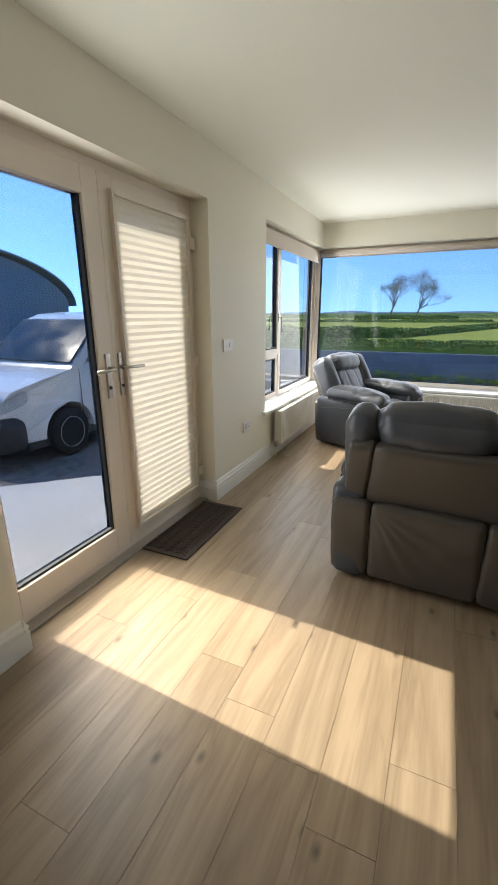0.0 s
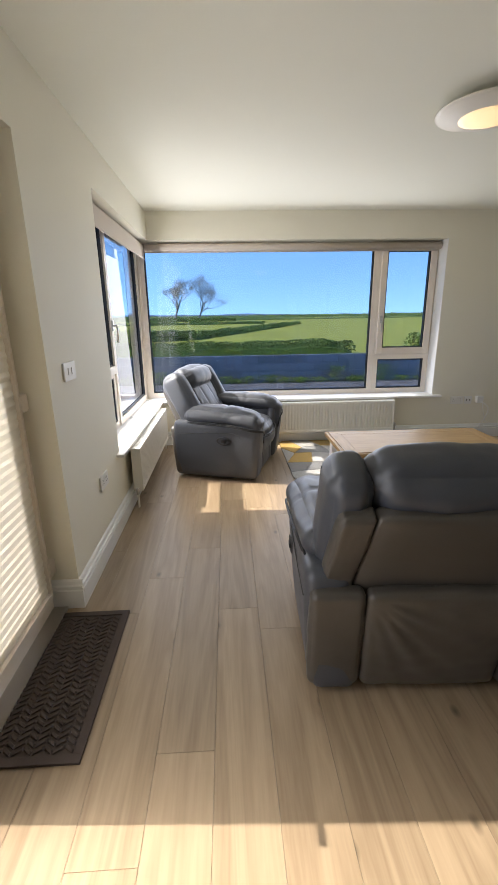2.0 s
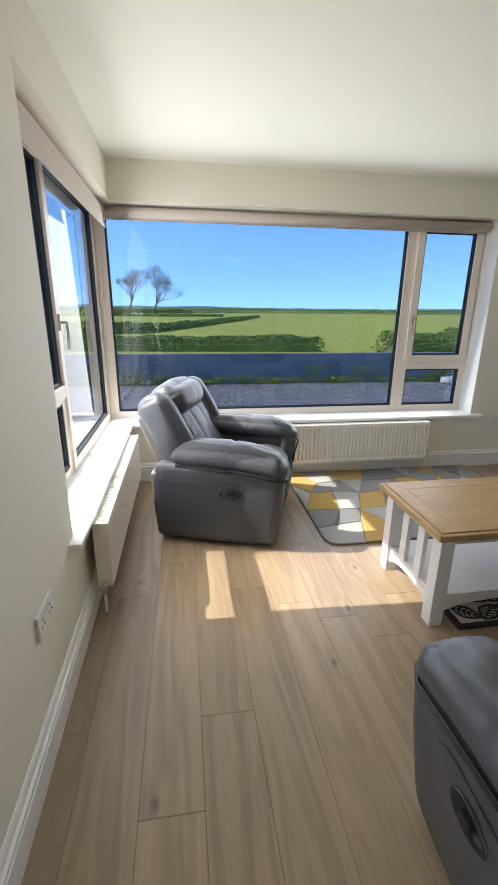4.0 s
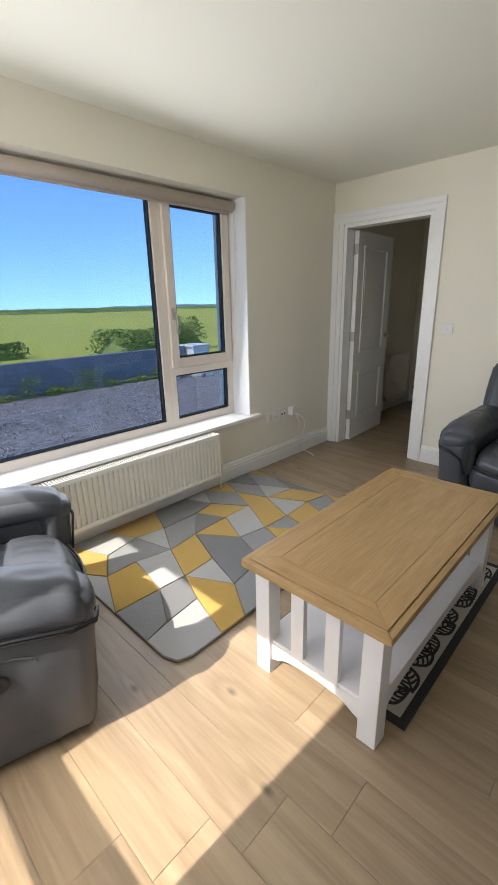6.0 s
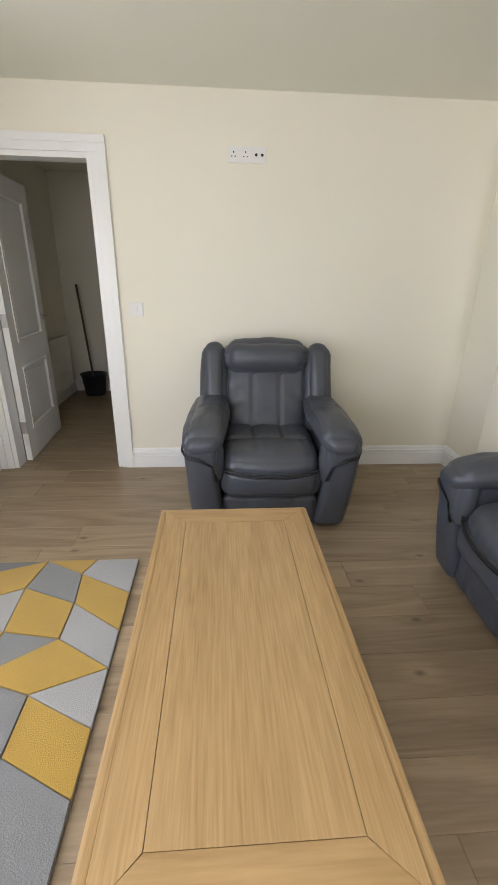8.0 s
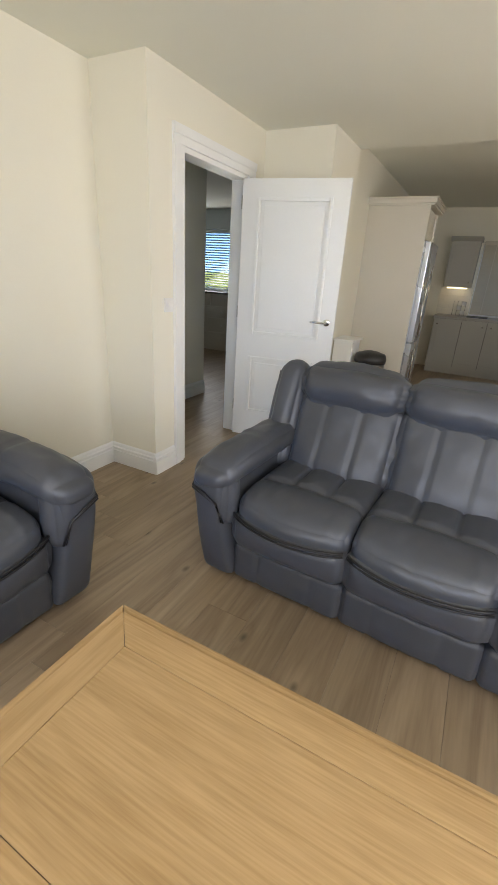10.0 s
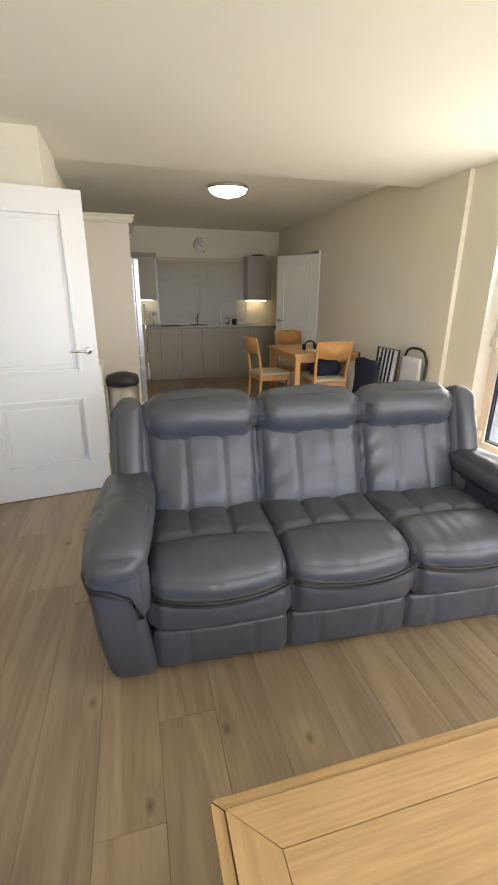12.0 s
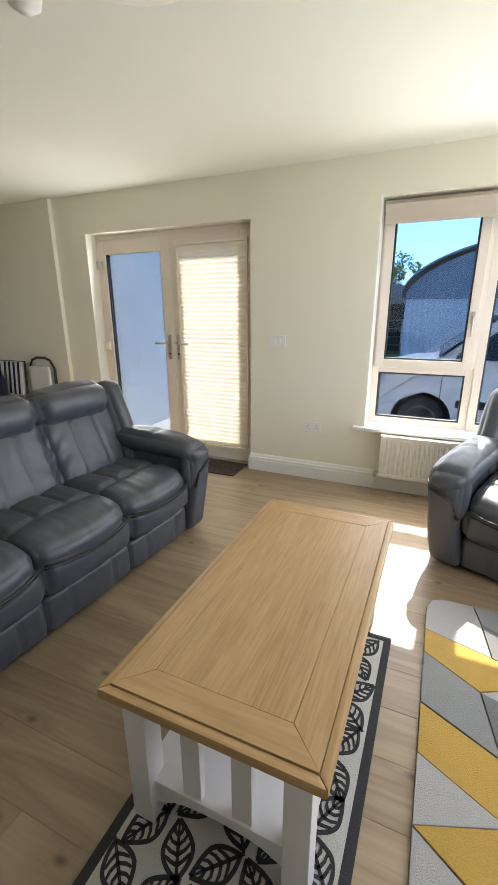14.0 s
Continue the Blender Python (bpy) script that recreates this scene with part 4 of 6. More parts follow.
def geometric_rug():
    """Pile cut in triangles, lozenges and trapezoids that share one sloping lattice."""
    x0, x1, y0, y1 = -0.165, 1.560, 4.115, 5.310
    e = thing("area_rug", "geometric mustard, grey and cream pile rug on the laminate floor", "rug")
    c = 0.085
    prism("backing", [(x0 + c, y0), (x1, y0), (x1, y1), (x0 + c, y1), (x0 + 0.02, y1 - c / 2), (x0, y1 - c), (x0, y0 + c), (x0 + 0.024, y0 + 0.024)], 0.0, 0.007, M_BACKING, e, axis="z")
    rnd = random.Random(23)
    rows, step = 5, 0.215
    cols = int((x1 - x0) / step) + 2
    g = {}
    for j in range(rows + 1):
        for i in range(-1, cols + 1):
            px = x0 + step * (i + (0.5 if j % 2 else 0.0)) + rnd.uniform(-0.045, 0.045)
            py = y0 + (y1 - y0) * j / rows + (0 if j in (0, rows) else rnd.uniform(-0.04, 0.04))
            if abs(px - x0) < 0.07 or px < x0:
                px = x0
            if abs(px - x1) < 0.07 or px > x1:
                px = x1
            g[i, j] = (px, py)
    tris = []
    for j in range(rows):
        o = j % 2
        for i in range(-1, cols):
            if o:
                strip = [((i, j), (i + 1, j), (i + 1, j + 1)), ((i, j), (i + 1, j + 1), (i, j + 1))]
            else:
                strip = [((i, j), (i + 1, j), (i, j + 1)), ((i + 1, j), (i + 1, j + 1), (i, j + 1))]
            for t in strip:
                p = [g[k] for k in t]
                if abs((p[1][0] - p[0][0]) * (p[2][1] - p[0][1]) - (p[2][0] - p[0][0]) * (p[1][1] - p[0][1])) > 0.004:
                    tris.append(t)
    def touching(a, b):
        return len(set(a) & set(b)) == 2
    free, pieces = list(range(len(tris))), []
    while free:
        grp = [free.pop(0)]
        want = rnd.choice((1, 2, 2, 2, 3))
        while len(grp) < want:
            near = [k for k in free if touching(tris[k], tris[grp[-1]])]
            if not near:
                break
            k = rnd.choice(near)
            free.remove(k)
            grp.append(k)
        pieces.append(grp)
    pal = [M_RUG_Y, M_RUG_M, M_RUG_L, M_RUG_Y, M_RUG_D, M_RUG_L, M_RUG_Y, M_RUG_M]
    shade = []
    for n, grp in enumerate(pieces):
        edges = [(t[k], t[(k + 1) % 3]) for t in (tris[q] for q in grp) for k in range(3)]
        nxt = {a: b for a, b in edges if (b, a) not in edges}
        start = next(iter(nxt))
        loop, k = [start], nxt[start]
        while k != start and len(loop) < 9:
            loop.append(k)
            k = nxt[k]
        near = {shade[m] for m in range(n) if any(touching(tris[a], tris[b]) for a in grp for b in pieces[m])}
        pick = [m for m in range(len(pal)) if pal[m] not in near] or list(range(len(pal)))
        col = pal[rnd.choice(pick)]
        shade.append(col)
        o = []
        for p in (g[k] for k in loop):
            if p[0] <= x0 and (p[1] <= y0 or p[1] >= y1):
                d = 1 if p[1] <= y0 else -1
                two = [(x0, p[1] + d * c), (x0 + 0.024, p[1] + d * 0.024), (x0 + c, p[1])]
                o += two if d > 0 else two[::-1]
            elif not o or (Vector(p) - Vector(o[-1])).length > 0.012:
                o.append(p)
        if len(o) > 2:
            prism("pile_piece", inset(o, 0.0035), 0.004, 0.016 + 0.0015 * (n % 3), col, e, axis="z", bevel=0.0022)
    return e


geometric_rug()


def leaf_rug():
    x0, x1, y0, y1 = 0.20, 1.42, 3.345, 3.985
    e = thing("runner_rug", "cream rug with charcoal leaves under the coffee table", "rug")
    boxes("border", [(x0, x1, y0, y0 + 0.03, 0, 0.010), (x0, x1, y1 - 0.03, y1, 0, 0.010), (x0, x0 + 0.03, y0 + 0.03, y1 - 0.03, 0, 0.010), (x1 - 0.03, x1, y0 + 0.03, y1 - 0.03, 0, 0.010)], M_RUG_K, e, bevel=0.002)
    box("field", (x0 + 0.03, x1 - 0.03, y0 + 0.03, y1 - 0.03, 0, 0.009), M_RUG_W, e, "cream pile field")
    nx, ny = 10, 5
    rnd = random.Random(6)

    def strokes(bm, lines, place):
        """Flat raised strokes, each a run of (u, v, width) in the leaf's own axes."""
        for run in lines:
            prev = None
            for k, (u, v, w) in enumerate(run):
                q = run[min(k + 1, len(run) - 1)]
                o = run[max(k - 1, 0)]
                d = Vector((q[0] - o[0], q[1] - o[1])).normalized()
                nrm = Vector((-d.y, d.x)) * w / 2
                cur = [bm.verts.new((*place(u + sg * nrm.x, v + sg * nrm.y), z)) for z in (0.008, 0.0112) for sg in (1, -1)]
                if prev:
                    for m, n in ((2, 3), (0, 2), (3, 1)):
                        bm.faces.new((prev[m], prev[n], cur[n], cur[m]))
                prev = cur

    for i in range(nx):
        for j in range(ny):
            cx = x0 + 0.095 + (x1 - x0 - 0.19) * i / (nx - 1) + rnd.uniform(-0.008, 0.008)
            cy = y0 + 0.092 + (y1 - y0 - 0.184) * j / (ny - 1) + rnd.uniform(-0.008, 0.008)
            ang = radians((38 if (i + j) % 2 else -38) + 180 * ((i // 2 + j) % 2) + rnd.uniform(-10, 10))
            ca, sa = math.cos(ang), math.sin(ang)
            L, W = 0.068, 0.040
            rim = lambda u: W * (1 - abs(u) ** 1.7) * (1 - 0.18 * u)
            lines = [[(L * k / 8, sg * rim(k / 8), 0.011) for k in range(-8, 9)] for sg in (-1, 1)]
            lines.append([(-L * 1.15, 0, 0.008), (0, 0, 0.009), (L * 0.95, 0, 0.005)])
            for u in (-0.55, -0.22, 0.10, 0.42):
                for sg in (-1, 1):
                    lines.append([(u * L, 0, 0.009), ((u + 0.15) * L, sg * rim(u + 0.2) * 0.5, 0.008), ((u + 0.34) * L, sg * rim(u + 0.34) * 0.86, 0.006)])
            bm = bmesh.new()
            strokes(bm, lines, lambda a, b: (cx + ca * a - sa * b, cy + sa * a + ca * b))
            link("leaf", bm, M_RUG_K, e)
    return e


leaf_rug()


def door_mat():
    x0, x1, y0, y1 = -1.595, -1.225, 1.775, 2.515
    e = thing("door_mat", "dark brown ribbed doormat before the patio doors", "doormat")
    M_MAT = mat("brown_rubber_mat", (0.055, 0.038, 0.030), 0.8, grain=200, vary=0.25, stain=10, stain_amt=0.15, bump=0.6, bump_dist=0.002)
    boxes("edge", [(x0, x1, y0, y0 + 0.03, 0, 0.010), (x0, x1, y1 - 0.03, y1, 0, 0.010), (x0, x0 + 0.03, y0 + 0.03, y1 - 0.03, 0, 0.010), (x1 - 0.03, x1, y0 + 0.03, y1 - 0.03, 0, 0.010)], M_MAT, e, bevel=0.002)
    box("base", (x0 + 0.03, x1 - 0.03, y0 + 0.03, y1 - 0.03, 0, 0.005), M_MAT, e)
    bm = bmesh.new()
    nx, ny = 9, 26
    for i in range(nx):
        for j in range(ny):
            cx = x0 + 0.05 + (x1 - x0 - 0.10) * i / (nx - 1)
            cy = y0 + 0.05 + (y1 - y0 - 0.10) * j / (ny - 1)
            s = 1 if i % 2 else -1
            vs = []
            for z, k in ((0.004, 1.0), (0.011, 0.72)):
                for a, b in ((-0.016, -0.0075), (0.016, -0.0075), (0.016, 0.0075), (-0.016, 0.0075)):
                    vs.append(bm.verts.new((cx + a * k, cy + b * k + s * a * 0.55, z)))
            bm.faces.new(vs[4:])
            for k in range(4):
                bm.faces.new((vs[k], vs[(k + 1) % 4], vs[4 + (k + 1) % 4], vs[4 + k]))
    tagged(link("ribs", bm, M_MAT, e), kind="stuff")
    return e


door_mat()


def radiator(name, label, length, height, depth, at):
    """A panel radiator: length along x, back to y = 0, front at y = depth; base at its lower edge."""
    e = thing(name, label, "radiator")
    bm = bmesh.new()
    n = int(length / 0.0333)
    # fluted front
    pr = []
    for k in range(n):
        a = k * length / n
        s = length / n
        pr += [(a, 0.0), (a + 0.50 * s, 0.0), (a + 0.58 * s, -0.013), (a + 0.90 * s, -0.013)]
    pr.append((length, 0.0))
    lo = [bm.verts.new((a, depth + d, 0.03)) for a, d in pr]
    hi = [bm.verts.new((a, depth + d, height - 0.03)) for a, d in pr]
    for k in range(len(pr) - 1):
        bm.faces.new((lo[k], lo[k + 1], hi[k + 1], hi[k]))
    link("front_panel", bm, M_RAD, e)
    for z in (0.0, height - 0.03):
        box("panel_edge", (0, length, depth - 0.012, depth + 0.001, z, z + 0.03), M_RAD, e, bevel=0.004)
    boxes("side_panel", [(-0.003, 0.006, 0.01, depth + 0.002, 0, height)], M_RAD, e, bevel=0.002)
    boxes("side_panel", [(length - 0.006, length + 0.003, 0.01, depth + 0.002, 0, height)], M_RAD, e, bevel=0.002)
    boxes("rear_panel", [(0.006, length - 0.006, 0.012, 0.02, 0, height - 0.005)], M_RAD, e)
    bm = bmesh.new()
    m = int(length / 0.018)
    for k in range(m):
        a = 0.008 + (length - 0.016) * k / m
        add_box(bm, a, a + 0.010, 0.02, depth - 0.013, height - 0.008, height - 0.003)
    tagged(link("top_grille", bm, M_RAD, e), kind="stuff")
    boxes("convector_core", [(0.01, length - 0.01, 0.03, depth - 0.02, 0.02, height - 0.03)], M_RAD, e)
    for k, x in enumerate((-0.03, length + 0.03)):
        v = lathe("valve", [(0.012, 0), (0.014, 0.03), (0.014, 0.045), (0.018, 0.05), (0.018, 0.085), (0.012, 0.09)] if not k else [(0.012, 0), (0.014, 0.03), (0.01, 0.05)], M_STEEL, e, "chrome radiator valve", n=14, centre=(x, depth * 0.55, -0.015))
        rod("pipe", [(x, depth * 0.55, -0.12), (x, depth * 0.55, -0.01)], 0.0075, M_RAD, v)
        rod("tail", [(x, depth * 0.55, 0.02), (0 if not k else length, depth * 0.55, 0.02)], 0.009, M_STEEL, v)
    for x in (0.15, length - 0.15):
        box("bracket", (x, x + 0.03, -0.006, 0.012, 0.03, height - 0.05), M_RAD, e)
    e.matrix_world = at
    return e


# back to the wall: the local y points into the room
radiator("radiator", "white double panel radiator under the wide window", 1.45, 0.335, 0.10, pose(1.10, YN - 0.03, 0.135, 0, 0, 180))
radiator("radiator", "white double panel radiator under the side window", 1.40, 0.33, 0.078, pose(XW + 0.03, 5.10, 0.14, 0, 0, -90))
radiator("radiator", "white panel radiator on the hall wall", 0.55, 0.56, 0.07, pose(4.80, 5.495, 0.15, 0, 0, 180))


def face_plate(name, label, category, w, h, at, kind_="socket"):
    """A wall plate: local x along the wall, z up, y out of the wall."""
    e = thing(name, label, category)
    box("plate", (-w / 2, w / 2, 0, 0.010, -h / 2, h / 2), M_PLASTIC, e, bevel=0.003)
    if kind_ == "socket":
        for s in (-1, 1):
            cx = s * w / 4
            for a, b, ww, hh in ((0, 0.012, 0.006, 0.010), (-0.011, -0.010, 0.009, 0.005), (0.011, -0.010, 0.009, 0.005)):
                box("pin_hole", (cx + a - ww / 2, cx + a + ww / 2, 0.0095, 0.0108, b - hh / 2, b + hh / 2), M_DARK, e)
            box("rocker", (s * 0.012 - 0.006, s * 0.012 + 0.006, 0.009, 0.014, 0.012, 0.030), M_PLASTIC, e, bevel=0.002)
    elif kind_ == "switch":
        for s in ((-0.022, 0.022) if w > 0.1 else (0.0,)):
            box("rocker", (s - 0.009, s + 0.009, 0.009, 0.0145, -0.017, 0.017), M_PLASTIC, e, bevel=0.003)
    elif kind_ == "aerial":
        for s in (-0.018, 0.018):
            lathe("port", [(0, 0), (0.008, 0), (0.008, 0.004), (0.005, 0.004), (0.004, 0.001), (0, 0.001)], M_DARK, e, n=14).matrix_basis = pose(s, 0.0095, 0, -90, 0, 0)
    e.matrix_world = at
    return e


W_POSE, E_POSE, N_POSE, D_POSE = -90, 90, 180, 90
face_plate("light_switch", "white double light switch on the plaster wall", "light switch", 0.146, 0.086, pose(XW, 2.815, 1.137, 0, 0, -90), "switch")
face_plate("wall_socket", "white double socket low on the wall", "socket", 0.146, 0.086, pose(XW, 3.135, 0.449, 0, 0, -90))
face_plate("light_switch", "white light switch beside the hall door", "light switch", 0.086, 0.086, pose(XE, 4.245, 1.150, 0, 0, 90), "switch")
face_plate("light_switch", "white light switch beside the bedroom door", "light switch", 0.086, 0.086, pose(XD, 1.765, 1.13, 0, 0, 90), "switch")
face_plate("wall_socket", "white double socket high on the wall", "socket", 0.146, 0.086, pose(XE, 3.565, 2.045, 0, 0, 90))
face_plate("aerial_socket", "white aerial plate high on the wall", "aerial socket", 0.086, 0.086, pose(XE, 3.447, 2.045, 0, 0, 90), "aerial")
face_plate("wall_socket", "white double socket above the skirting", "socket", 0.146, 0.086, pose(1.86, YN, 0.43, 0, 0, 180))
face_plate("aerial_socket", "white aerial plate above the skirting", "aerial socket", 0.086, 0.086, pose(1.99, YN, 0.43, 0, 0, 180), "aerial")
pl = thing("plug_adapter", "white plug with a trailing cable in a wall plate", "plug")
box("body", (2.075, 2.145, YN - 0.05, YN, 0.40, 0.475), M_PLASTIC, pl, bevel=0.006)
pts = []
for k in range(25):
    u = k / 24
    pts.append((2.11 + 0.07 * u + 0.05 * math.sin(u * 9), YN - 0.05 - 0.13 * u - 0.04 * math.sin(u * 7), max(0.012, 0.41 * (1 - u) ** 1.5 + 0.06 * math.sin(u * 8) * (1 - u))))
rod("cable", pts, 0.004, M_PLASTIC, pl, "thin white cable", n=6)
rod("cable", [(2.13, YN - 0.05, 0.42), (2.15, YN - 0.07, 0.3), (2.2, YN - 0.05, 0.18), (2.26, YN - 0.06, 0.168), (2.34, YN - 0.05, 0.16)], 0.003, M_PLASTIC, pl, n=6)


def ceiling_lamp():
    e = thing("ceiling_lamp", "round white ceiling lamp with a lit amber centre", "ceiling lamp")
    c = (0.60, 3.13, ZC)
    M_SHADE = mat("white_metal_shade", (0.78, 0.74, 0.66), 0.4, grain=30, vary=0.02, bump=0)
    lathe("ceiling_plate", [(0.0, -0.045), (0.10, -0.045), (0.10, 0.0), (0.0, 0.0)], M_SHADE, e, centre=c)
    lathe("shade", [(0.140, -0.072), (0.225, -0.052), (0.242, -0.046), (0.244, -0.040), (0.225, -0.044), (0.15, -0.06), (0.10, -0.045), (0.10, -0.03)], M_SHADE, e, "white metal ring shade", n=48, centre=c)
    lathe("diffuser", [(0.0, -0.080), (0.10, -0.078), (0.139, -0.071), (0.139, -0.06), (0.0, -0.055)], glow_mat("warm_diffuser", (1.0, 0.58, 0.20), 0.085), e, "lit amber glass diffuser", n=40, centre=c)
    return e


ceiling_lamp()
sm = thing("smoke_alarm", "round white smoke alarm on the ceiling", "smoke alarm")
lathe("body", [(0.0, -0.045), (0.03, -0.045), (0.035, -0.036), (0.05, -0.032), (0.055, -0.01), (0.055, 0.0), (0, 0)], M_PLASTIC, sm, centre=(0.525, 2.66, ZC))

# ---- kitchen ----
M_CAB = mat("sage_grey_cabinet_paint", (0.42, 0.405, 0.355), 0.5, grain=80, vary=0.02, stain=4, stain_amt=0.04, bump=0.03)
M_CREAM = mat("cream_panel", (0.66, 0.62, 0.53), 0.5, grain=60, vary=0.015, stain=2, stain_amt=0.03, bump=0.02)
M_WORKTOP = mat("grey_stone_worktop", (0.36, 0.34, 0.30), 0.3, grain=160, vary=0.25, stain=20, stain_amt=0.1, bump=0.02)
M_TILE = mat("cream_tile", (0.72, 0.68, 0.58), 0.2, grain=20, vary=0.02, island=-0.05, bump=0.0)
M_FRIDGE = mat("silver_fridge", (0.62, 0.64, 0.68), 0.28, metal=0.6, grain=60, vary=0.02, bump=0)
YF = YK + 0.60


def cab_door(parent, x0, x1, z0, z1, y, knob=None, name="cabinet_door"):
    """A framed cabinet door facing +y."""
    g, w = 0.003, 0.065
    x0, x1, z0, z1 = x0 + g, x1 - g, z0 + g, z1 - g
    d = boxes(name, [(x0, x0 + w, y, y + 0.02, z0, z1), (x1 - w, x1, y, y + 0.02, z0, z1), (x0 + w, x1 - w, y, y + 0.02, z0, z0 + w), (x0 + w, x1 - w, y, y + 0.02, z1 - w, z1), (x0 + w, x1 - w, y, y + 0.009, z0 + w, z1 - w)], M_CAB, parent)
    if knob:
        kb = lathe("knob", [(0, 0), (0.006, 0), (0.006, 0.012), (0.013, 0.018), (0.012, 0.026), (0, 0.028)], M_CHROME, d, "chrome knob", n=14)
        kb.matrix_basis = pose(knob[0], y + 0.02, knob[1], -90, 0, 0)
    return d


xs = [1.25, 0.84, 0.48, 0.12, -0.24, -0.72, -1.20]
for i, (b, a) in enumerate(zip(xs, xs[1:])):
    e = thing("base_cabinet", "grey painted base cabinet under the worktop", "cabinet", group="kitchen base cabinets")
    box("body", (a + 0.001, b - 0.001, YK, YF - 0.030, 0.12, 0.86), M_DARK, e)
    cab_door(e, a, b, 0.12, 0.86, YF - 0.02, ((a + 0.06 if i % 2 else b - 0.06), 0.78))
    box("plinth", (a, b, YF - 0.09, YF - 0.07, 0, 0.12), M_CAB, e)
wt = thing("worktop", "grey worktop along the kitchen wall", "worktop")
boxes("slab", [(-1.22, 1.27, YK, YF + 0.01, 0.86, 0.90)], M_WORKTOP, wt, bevel=0.004)


def wall_cabinet(x0, x1, z0, z1, doors):
    e = thing("wall_cabinet", "grey painted wall cabinet with a cornice", "cabinet", group="kitchen wall cabinets")
    box("body", (x0, x1, YK, YK + 0.305, z0, z1), M_CAB, e)
    for k in range(doors):
        a, b = x0 + (x1 - x0) * k / doors, x0 + (x1 - x0) * (k + 1) / doors
        cab_door(e, a, b, z0, z1, YK + 0.311, (b - 0.05 if k == 0 and doors > 1 else a + 0.05, z0 + 0.08))
    prism("cornice", [(YK + 0.30, z1 + 0.0), (YK + 0.335, z1), (YK + 0.375, z1 + 0.05), (YK + 0.375, z1 + 0.06), (YK, z1 + 0.06), (YK, z1)], x0 - 0.02, x1 + 0.02, M_CAB, e, axis="x")
    return e


wall_cabinet(0.84, 1.25, 1.33, 2.0, 1)
wall_cabinet(-1.20, -0.76, 1.33, 2.0, 1)
strip = thing("cabinet_light", "lit strip light under the wall cabinet", "strip light")
box("strip", (-1.15, -0.80, YK + 0.12, YK + 0.16, 1.312, 1.329), glow_mat("warm_strip", (1.0, 0.80, 0.45), 0.5), strip)
strip = thing("cabinet_light", "lit strip light under the wall cabinet", "strip light")
box("strip", (0.90, 1.20, YK + 0.12, YK + 0.16, 1.312, 1.329), glow_mat("warm_strip_two", (1.0, 0.80, 0.45), 0.2), strip)

# tiled splashback
for x0, x1, nm in ((-1.25, -0.82, "splashback"), (0.82, 1.3, "splashback_left")):
    sp = tagged(new("splashback"), "cream tiled splashback under the wall cabinets", "splashback", kind="structure")
    boxes("grout", [(x0, x1, YK, YK + 0.004, 0.90, 1.33)], M_CREAM, sp)
    r = 0
    z = 0.903
    while z < 1.30:
        x = x0 + 0.002 - (0.1 if r % 2 else 0)
        while x < x1 - 0.01:
            a, b = max(x, x0), min(x + 0.196, x1)
            if b - a > 0.02:
                box("tile", (a, b, YK + 0.004, YK + 0.009, z, z + 0.096), M_TILE, sp)
            x += 0.2
        z += 0.1
        r += 1

# kitchen window and venetian blind
kw = thing("window_kitchen", "white kitchen window behind a venetian blind", "window", kind="structure")
boxes("window_frame", [(-0.80, -0.74, YK - 0.2, YK - 0.14, 0.92, 2.02), (0.74, 0.80, YK - 0.2, YK - 0.14, 0.92, 2.02), (-0.74, 0.74, YK - 0.2, YK - 0.14, 0.92, 0.98), (-0.74, 0.74, YK - 0.2, YK - 0.14, 1.96, 2.02), (-0.03, 0.03, YK - 0.2, YK - 0.14, 0.98, 1.96)], M_WHITE, kw)
pane("pane", (-0.74, 0.74, YK - 0.172, YK - 0.165, 0.98, 1.96), kw)
boxes("sill", [(-0.80, 0.80, YK - 0.14, YK + 0.02, 0.905, 0.925)], M_WHITE, kw)
vb = thing("venetian_blind", "beige wooden venetian blind lowered over the kitchen window", "blind")
M_SLAT = mat("beige_slat", (0.58, 0.53, 0.43), 0.5, grain=40, vary=0.03, bump=0)
box("head_rail", (-0.79, 0.79, YK - 0.01, YK + 0.05, 1.97, 2.03), M_SLAT, vb, bevel=0.003)
ns = 27
for k in range(ns):
    z = 0.965 + (1.955 - 0.965) * k / (ns - 1)
    box("slat", (-0.785, 0.785, YK - 0.003, YK + 0.045, z - 0.0015, z + 0.0015), M_SLAT, vb, rot=(-63, 0, 0))
box("bottom_rail", (-0.785, 0.785, YK + 0.0, YK + 0.045, 0.93, 0.95), M_SLAT, vb)
for x in (-0.62, -0.05, 0.05, 0.62):
    box("ladder_tape", (x - 0.005, x + 0.005, YK + 0.045, YK + 0.047, 0.95, 1.97), M_CREAM, vb)

ck = thing("wall_clock", "round chrome wall clock above the kitchen window", "clock")
c = lathe("case", [(0, 0), (0.12, 0), (0.125, 0.012), (0.118, 0.025), (0.105, 0.022), (0.10, 0.014), (0, 0.014)], M_CHROME, ck, n=36)
f_ = lathe("dial", [(0, 0), (0.10, 0), (0.10, 0.002), (0, 0.002)], M_PLASTIC, ck, "white dial", n=36)
for q in (c, f_):
    q.matrix_basis = pose(0.02, YK + (0.0 if q is c else 0.0145), 2.24, -90, 0, 0)
for a, l_ in ((55, 0.075), (-130, 0.05)):
    box("clock_hand", (0.02 - 0.004, 0.02 + 0.004, YK + 0.018, YK + 0.020, 2.24, 2.24 + l_), M_DARK, ck, rot=(0, a, 0), about=(0.02, YK + 0.019, 2.24))

